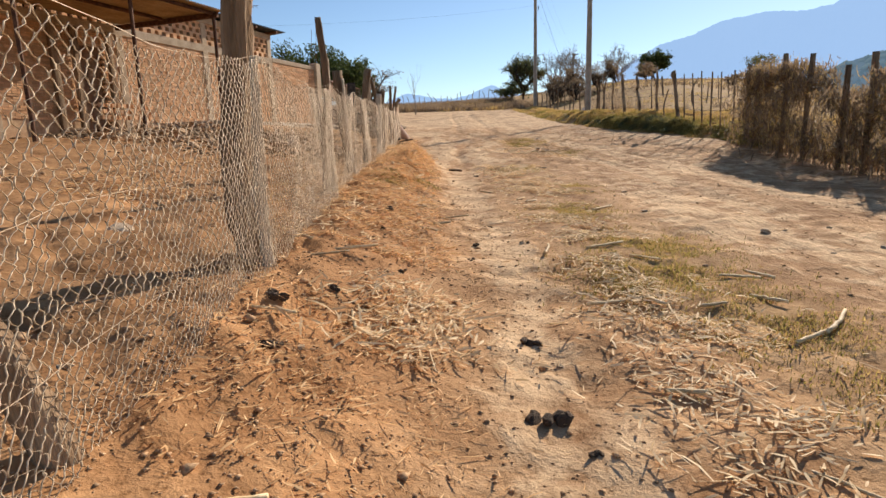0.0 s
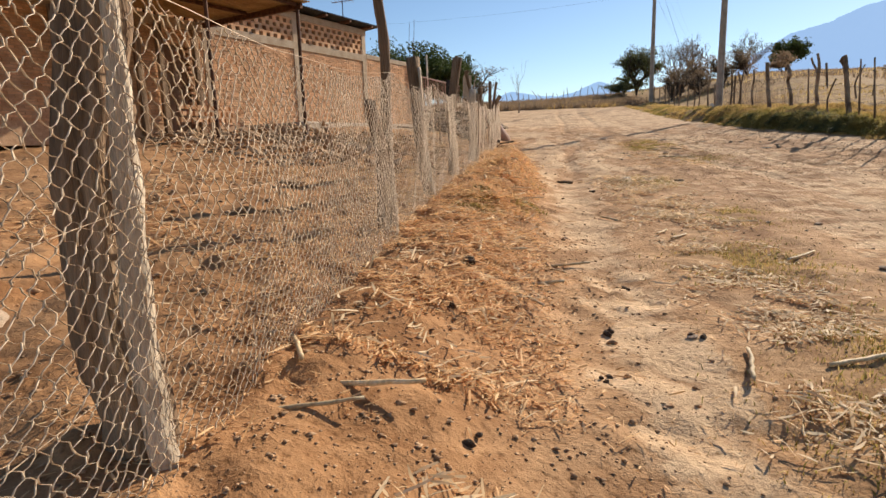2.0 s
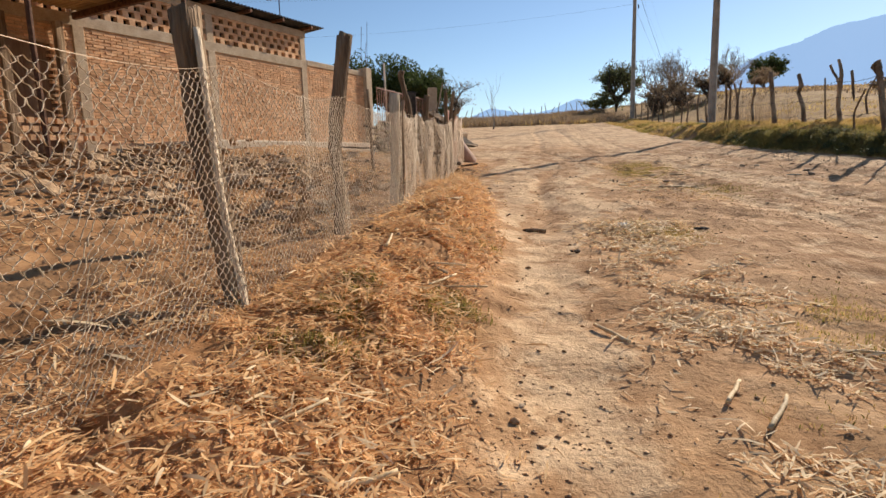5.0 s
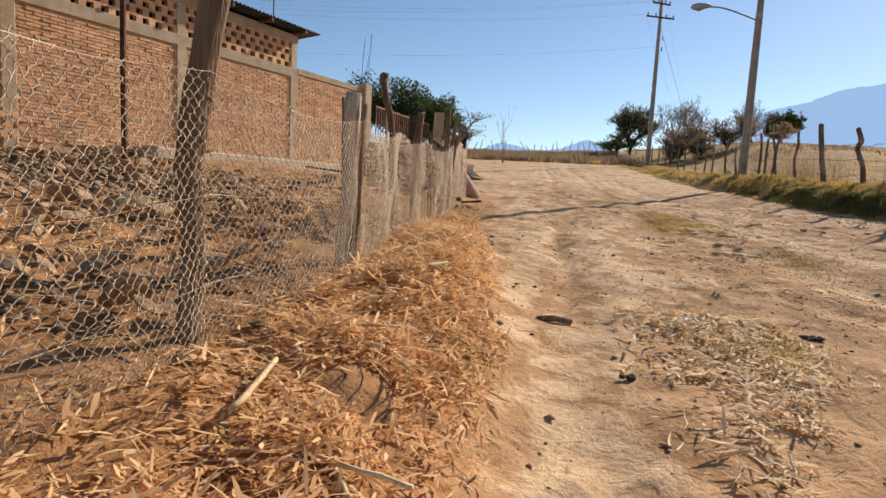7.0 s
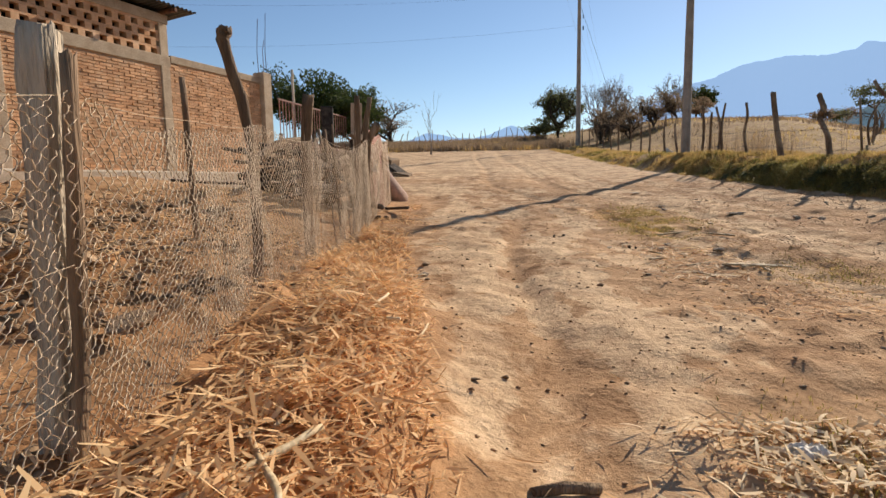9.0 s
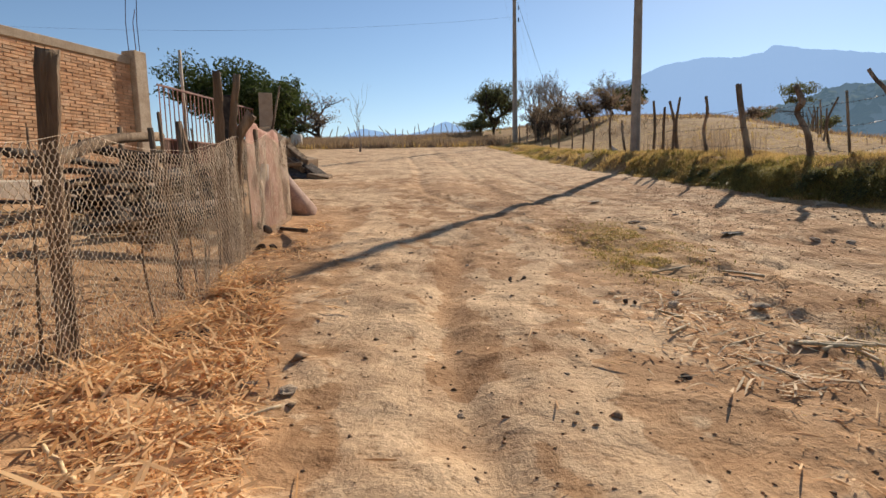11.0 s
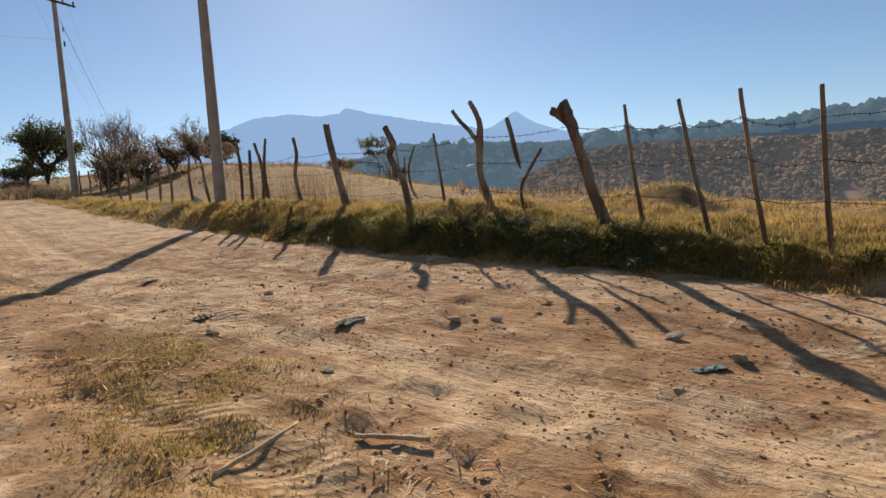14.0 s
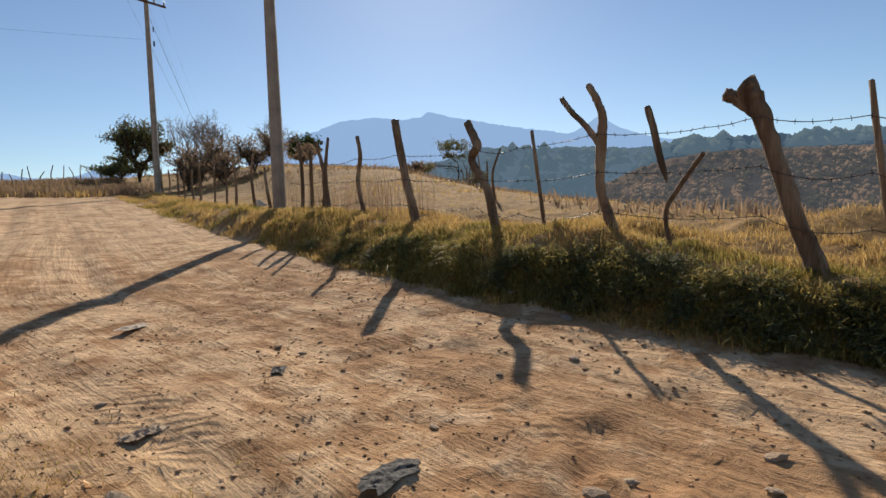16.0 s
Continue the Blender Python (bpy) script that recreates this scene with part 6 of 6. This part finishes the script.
crumpled("plastic_bag", "white plastic bag caught in roadside grass", "bag", 9.15, 37.2, 0.45, 0.35, 0.3, WHITE_CLOTH, 607, 0)
crumpled("cardboard_scrap", "flat dusty board piece on the road", "cardboard", 4.0, 24.8, 0.4, 0.18, 0.02, PALE_SLAB, 608, 40)


# ---- grass ----
def blades(label, x, y, h, w, seed, mat, lean=0.35, z=None, name="grass"):
    q = np.random.RandomState(seed)
    n = len(x)
    z = ground_zs(x, y) - 0.01 if z is None else z
    a, b = q.uniform(0, 6.28, n), q.uniform(0, 6.28, n)
    h = h * q.uniform(0.45, 1.25, n)
    out = np.abs(q.normal(0, lean, n)) * h
    c = np.stack([x, y, z], 1)
    side = np.stack([np.cos(a), np.sin(a), np.zeros(n)], 1) * (w * q.uniform(0.6, 1.4, n))[:, None]
    dirn = np.stack([np.cos(b), np.sin(b), np.zeros(n)], 1)
    midp = c + dirn * (out * 0.35)[:, None] + np.array([[0, 0, 1]]) * (h * 0.6)[:, None]
    tip = c + dirn * out[:, None] + np.array([[0, 0, 1]]) * (h * 0.95 - 0.25 * out)[:, None]
    v = np.stack([c - side, c + side, midp + side * 0.75, midp - side * 0.75, tip - side * 0.1, tip + side * 0.1], 1).reshape(-1, 3)
    i = np.arange(n)[:, None] * 6
    f = np.concatenate([i + np.array([[0, 1, 2, 3]]), i + np.array([[3, 2, 5, 4]])], 1).reshape(-1, 4)
    return tagged(arrays(name, v, f, mat), label, "grass", kind="stuff")


def tufts(n, per, x0, x1, y0, y1, r, patch=None, size=1.0, seed=1):
    q = np.random.RandomState(seed)
    cx, cy = q.uniform(x0, x1, n), q.uniform(y0, y1, n)
    if patch is not None:
        keep = lattice_noise(cx, cy, size, seed) > patch
        cx, cy = cx[keep], cy[keep]
    x = np.repeat(cx, per) + q.normal(0, r, len(cx) * per)
    y = np.repeat(cy, per) + q.normal(0, r, len(cy) * per)
    return x, y


def on_berm(n, per, d0, d1, y0, y1, r, patch, size, seed, power=1.0):
    """Tufts at a distance from d0 to d1 behind the foot of the berm."""
    q = np.random.RandomState(seed)
    cy = q.uniform(y0, y1, n)
    cx = foot_line(cy) + d0 + (d1 - d0) * q.uniform(0, 1, n) ** power
    keep = lattice_noise(cx, cy, size, seed) + 0.5 * lattice_noise(cx, cy, size * 0.4, seed + 1) > patch
    cx, cy = cx[keep], cy[keep]
    return np.repeat(cx, per) + q.normal(0, r, len(cx) * per), np.repeat(cy, per) + q.normal(0, r, len(cy) * per)


x, y = on_berm(2900, 15, 0.0, 1.6, 15.0, 31.0, 0.05, -0.35, 0.5, 41)
blades("short green and yellow grass on the berm", x, y, 0.10, 0.0042, 42, GRASS_GREEN, 0.75)
x, y = on_berm(6200, 13, 0.15, 2.9, 14.5, 33, 0.06, -0.25, 0.7, 43)
blades("dry yellow grass on the berm top", x, y, 0.12, 0.004, 44, GRASS_DRY, 0.8)
x, y = on_berm(1500, 30, 0.0, 0.5, 14.5, 26.5, 0.07, -0.2, 0.5, 45, 0.9)
blades("low dark weeds hanging over the berm face", x, y, 0.12, 0.009, 46, WEED, 0.9, name="weeds")
x, y = on_berm(1500, 24, -0.12, 0.5, 14.0, 31.0, 0.07, 0.0, 0.5, 67)
blades("tawny grass fringe along the berm foot", x, y, 0.09, 0.005, 68, GRASS_DRY, 1.0)


def weed_clump(x, y, r, h, seed, leaf):
    """A low sprawling weed: stems from one root, leaves all along them."""
    q = np.random.RandomState(seed)
    z = ground_z(x, y)
    p = empty_at("weed_clump", x, y, z)
    tagged(p, "low sprawling dark green weed on the berm face", "weed", "weeds on the berm")
    stems, tips = Geo(), []
    for k in range(15):
        a, out = q.uniform(0, 6.28), r * q.uniform(0.35, 1.1)
        top = h * q.uniform(0.45, 1.1) * (1.15 - 0.5 * out / r)
        ex, ey = math.cos(a) * out, math.sin(a) * out
        drop = ground_z(x + ex, y + ey) - z
        pts = bent([(0, 0, -0.03), (ex * 0.35, ey * 0.35, top * 0.75 + drop * 0.3), (ex, ey, top + drop)], 4)
        stems.add(*tube(pts, 0.004, 3))
        tips += pts[2:]
    tagged(stems.make("stem", BARK, p), kind="stuff")
    t = np.array([tuple(v) for v in tips])
    n = int(3800 * r)
    c = t[q.randint(0, len(t), n)] + q.normal(0, 1, (n, 3)) * np.array([0.05, 0.05, 0.03])
    v, f = ribbons(q, c, q.uniform(0.02, 0.065, n), q.uniform(0.006, 0.018, n), q.uniform(0, 6.28, n), q.normal(0.1, 0.5, n), q.normal(0, 0.3, n))
    arrays("leaves", v, f, leaf, p, "small dull green leaves")


rng = random.Random(650)
for k in range(54):
    y = rng.choice((rng.uniform(15.5, 18.6), rng.uniform(19.4, 24.2), rng.uniform(20.0, 23.6), rng.uniform(24.0, 28.5)))
    d = rng.uniform(0.10, 0.46)
    big = 1.3 if 19.6 < y < 23.6 else 0.75
    weed_clump(float(foot_line(y)) + d, y, rng.uniform(0.16, 0.30) * big, rng.uniform(0.08, 0.17) * big, 660 + k, WEED if k % 3 else LEAF_OLIVE)
x, y = tufts(1500, 13, 7.0, 9.2, 27.5, 58, 0.1, -0.3, 1.2, 47)
blades("tawny grass along the roadside fence", x, y, 0.17, 0.007, 48, GRASS_DRY, 0.6)
x, y = tufts(900, 14, 7.0, 8.6, 28, 52, 0.1, -0.1, 1.6, 49)
blades("green grass along the roadside fence", x, y, 0.14, 0.007, 50, GRASS_GREEN, 0.6)
x, y = tufts(2600, 10, 9.6, 22, 15, 46, 0.12, -0.3, 1.6, 51)
blades("dry stubble and grass in the near field", x, y, 0.075, 0.005, 52, GRASS_DRY, 1.0)
x, y = tufts(2200, 8, 12, 70, 34, 110, 0.35, 0.0, 7.0, 53)
blades("dry tawny stubble over the wide field", x, y, 0.2, 0.025, 54, GRASS_DRY, 0.6)
q = np.random.RandomState(88)
x, y = q.uniform(13, 62, 26000), q.uniform(24, 105, 26000)
keep = lattice_noise(x * 0.10, y * 0.5, 1.6, 89) + 0.3 * lattice_noise(x, y, 2.0, 90) > 0.38
blades("low brown weed strips between the ploughed fields", x[keep], y[keep], 0.38, 0.03, 91, LEAF_BROWN, 0.6)
x, y = tufts(2300, 16, -14, 9, 59, 80, 0.3, -0.3, 3.0, 55)
blades("tall brown dry brush at the end of the road", x, y, 0.7, 0.02, 56, LEAF_BROWN, 0.4)
x, y = tufts(450, 16, -16, 9, 58, 84, 0.3, -0.1, 3.0, 57)
blades("pale dry grass at the end of the road", x, y, 0.5, 0.018, 58, GRASS_DRY, 0.4)
x, y = tufts(150, 6, 8.3, 10.4, 26.5, 34.0, 0.10, -0.2, 0.9, 59)
blades("tall thin dry reeds round the lamp pole", x, y, 1.0, 0.004, 60, LEAF_BROWN, 0.2, name="reeds")
x, y = tufts(420, 12, 8.9, 12.5, 19.5, 22.5, 0.08, -0.1, 0.8, 61)
blades("tall pale dry grass on the far mound", x, y, 0.12, 0.004, 62, GRASS_DRY, 0.8)
x, y = tufts(900, 12, 8.6, 16.0, 12.0, 20.5, 0.1, -0.2, 1.2, 63)
blades("feathery dry grass behind the thin stakes", x, y, 0.08, 0.004, 64, GRASS_DRY, 1.0)
for i, (cx, cy, r, k) in enumerate(GRASS_PATCHES):
    q = np.random.RandomState(700 + i)
    n = int(5200 * r * k * (1.7 if r < 0.4 else 2.2))
    x, y = cx + q.normal(0, r * 0.55, n), cy + q.normal(0, r * 0.8, n)
    keep = lattice_noise(x, y, 0.28, 710 + i) > -0.25
    x, y = x[keep], y[keep]
    green = q.uniform(0, 1, len(x)) < (0.75 if r < 0.4 else 0.38)
    tall = 0.065 if r < 0.4 else 0.045
    blades("small green grass patch on the trodden dirt", x[green], y[green], tall, 0.0035, 720 + i, GRASS_GREEN, 0.7)
    blades("dry trampled grass patch on the road", x[~green], y[~green], tall * 0.8, 0.003, 740 + i, GRASS_DRY, 0.9)


# ---- vine-grown fence ----
def hedge():
    p = empty_at("overgrown_fence", 8.1, 13.0, ground_z(8.1, 13.0))
    tagged(p, "old fence overgrown with dry brown vines and grass", "hedge")
    m = p.matrix_world.translation
    rng = random.Random(801)
    q = np.random.RandomState(802)
    for yy in (15.75, 15.3, 13.9, 12.9, 11.6, 10.85, 9.4, 8.0, 6.6, 5.2):
        xx = 8.35 - (15.9 - yy) * 0.07
        z = ground_z(xx, yy)
        h = 2.1 + rng.uniform(-0.15, 0.35)
        pts = [(xx - m.x, yy - m.y, z - 0.2 - m.z), (xx - m.x + rng.uniform(-0.05, 0.05), yy - m.y, z + h * 0.5 - m.z), (xx - m.x, yy - m.y + rng.uniform(-0.08, 0.08), z + h - m.z)]
        Geo().add(*tube(bent(pts, 4), 0.055, 9, rng, 0.15)).make("post", POST, p, "", True)
    n = 22000
    y = q.uniform(4.0, 16.0, n)
    u = q.uniform(0, 1, n) ** 0.8
    wob = lattice_noise(y, u * 2, 0.7, 803)
    thick = (0.27 + 0.16 * wob) * (1.25 - 0.5 * u)
    xx = 8.35 - (15.9 - y) * 0.07 + q.normal(0, 1, n) * thick
    top = 1.9 + 0.35 * lattice_noise(y, y * 0, 1.1, 804)
    keep = (lattice_noise(y, u * 2.4, 0.5, 805) > -0.35) | (u < 0.35)
    y, u, xx, top = y[keep], u[keep], xx[keep], top[keep]
    z = terrain(xx, y) + u * top
    c = np.stack([xx - m.x, y - m.y, z - m.z], 1)
    k = len(y)
    v, f = ribbons(q, c, q.uniform(0.08, 0.34, k), q.uniform(0.01, 0.035, k), q.uniform(0, 6.28, k), q.normal(-0.7, 0.6, k), q.normal(0, 0.5, k))
    ob = arrays("vines", v, f, LEAF_BROWN, p, "tangle of dry brown vines and leaves")
    tagged(ob, kind="stuff")
    keep = q.uniform(0, 1, k) < 0.5
    c2 = c[keep] + q.normal(0, 0.05, (keep.sum(), 3))
    v, f = ribbons(q, c2, q.uniform(0.1, 0.4, len(c2)), q.uniform(0.004, 0.012, len(c2)), q.uniform(0, 6.28, len(c2)), q.normal(0.5, 0.7, len(c2)), q.normal(0, 0.5, len(c2)))
    ob = arrays("dry_grass", v, f, GRASS_DRY, p, "pale dry grass strands")
    tagged(ob, kind="stuff")


hedge()


# ---- scrub on the far slopes ----
def scrub(name, label, profile, r, base_el, depth, seed, n, size, mat, u0=0.2, thin=-0.2):
    q = np.random.RandomState(seed)
    az = q.uniform(profile[0][0], profile[-1][0], n)
    u = u0 + (0.99 - u0) * q.uniform(0, 1, n)
    keep = lattice_noise(az * 0.8, u * 9, 1.0, seed) + 0.6 * lattice_noise(az * 2.5, u * 25, 1.0, seed + 1) > thin
    az, u = az[keep], u[keep]
    n = len(az)
    top = np.interp(az, [p[0] for p in profile], [p[1] for p in profile])
    el = base_el + (top - base_el) * u
    rr = r - depth * (1 - u) - 2.0
    a = np.radians(az)
    c = np.stack([2 + rr * np.sin(a), 16 + rr * np.cos(a), 2.4 + rr * np.tan(np.radians(el))], 1)
    base = np.array([(1, 0, 0), (0.3, 0.95, 0.1), (-0.8, 0.6, 0), (-0.8, -0.6, 0.1), (0.3, -0.95, 0), (0.1, 0.1, 0.95), (-0.3, 0.4, 0.75), (0.45, -0.35, 0.7)])
    fb = np.array([(0, 1, 7), (7, 1, 5), (1, 2, 6), (1, 6, 5), (2, 3, 6), (3, 5, 6), (3, 4, 7), (3, 7, 5), (4, 0, 7)])
    s = size * np.clip(np.exp(q.normal(-0.35, 0.5, n)), 0.25, 2.4)
    p = base[None] * (1 + q.uniform(-0.3, 0.3, (n, 8, 3))) * s[:, None, None]
    v = (c[:, None, :] + p).reshape(-1, 3)
    f = (fb[None] + (np.arange(n) * 8)[:, None, None]).reshape(-1, 3)
    return tagged(arrays(name, v, f, mat), label, "scrub", kind="stuff")


# The scrub materials also emit a little blue-grey as painted haze.
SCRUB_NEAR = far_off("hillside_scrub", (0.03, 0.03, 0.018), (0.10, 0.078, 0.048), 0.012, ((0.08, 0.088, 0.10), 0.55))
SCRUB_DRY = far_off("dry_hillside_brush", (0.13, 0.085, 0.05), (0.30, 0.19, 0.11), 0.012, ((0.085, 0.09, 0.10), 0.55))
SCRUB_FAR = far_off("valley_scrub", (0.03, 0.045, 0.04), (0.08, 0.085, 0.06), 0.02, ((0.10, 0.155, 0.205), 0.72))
HILL_LINE = ((51.2, 2.6), (54.6, 4.0), (57.5, 4.7), (60.0, 4.98), (62.9, 5.05), (67.4, 4.88), (72.1, 4.56), (76.4, 4.23), (80.3, 4.1), (82.8, 4.02)) + ((95.0, 6.0), (120.0, 5.0))
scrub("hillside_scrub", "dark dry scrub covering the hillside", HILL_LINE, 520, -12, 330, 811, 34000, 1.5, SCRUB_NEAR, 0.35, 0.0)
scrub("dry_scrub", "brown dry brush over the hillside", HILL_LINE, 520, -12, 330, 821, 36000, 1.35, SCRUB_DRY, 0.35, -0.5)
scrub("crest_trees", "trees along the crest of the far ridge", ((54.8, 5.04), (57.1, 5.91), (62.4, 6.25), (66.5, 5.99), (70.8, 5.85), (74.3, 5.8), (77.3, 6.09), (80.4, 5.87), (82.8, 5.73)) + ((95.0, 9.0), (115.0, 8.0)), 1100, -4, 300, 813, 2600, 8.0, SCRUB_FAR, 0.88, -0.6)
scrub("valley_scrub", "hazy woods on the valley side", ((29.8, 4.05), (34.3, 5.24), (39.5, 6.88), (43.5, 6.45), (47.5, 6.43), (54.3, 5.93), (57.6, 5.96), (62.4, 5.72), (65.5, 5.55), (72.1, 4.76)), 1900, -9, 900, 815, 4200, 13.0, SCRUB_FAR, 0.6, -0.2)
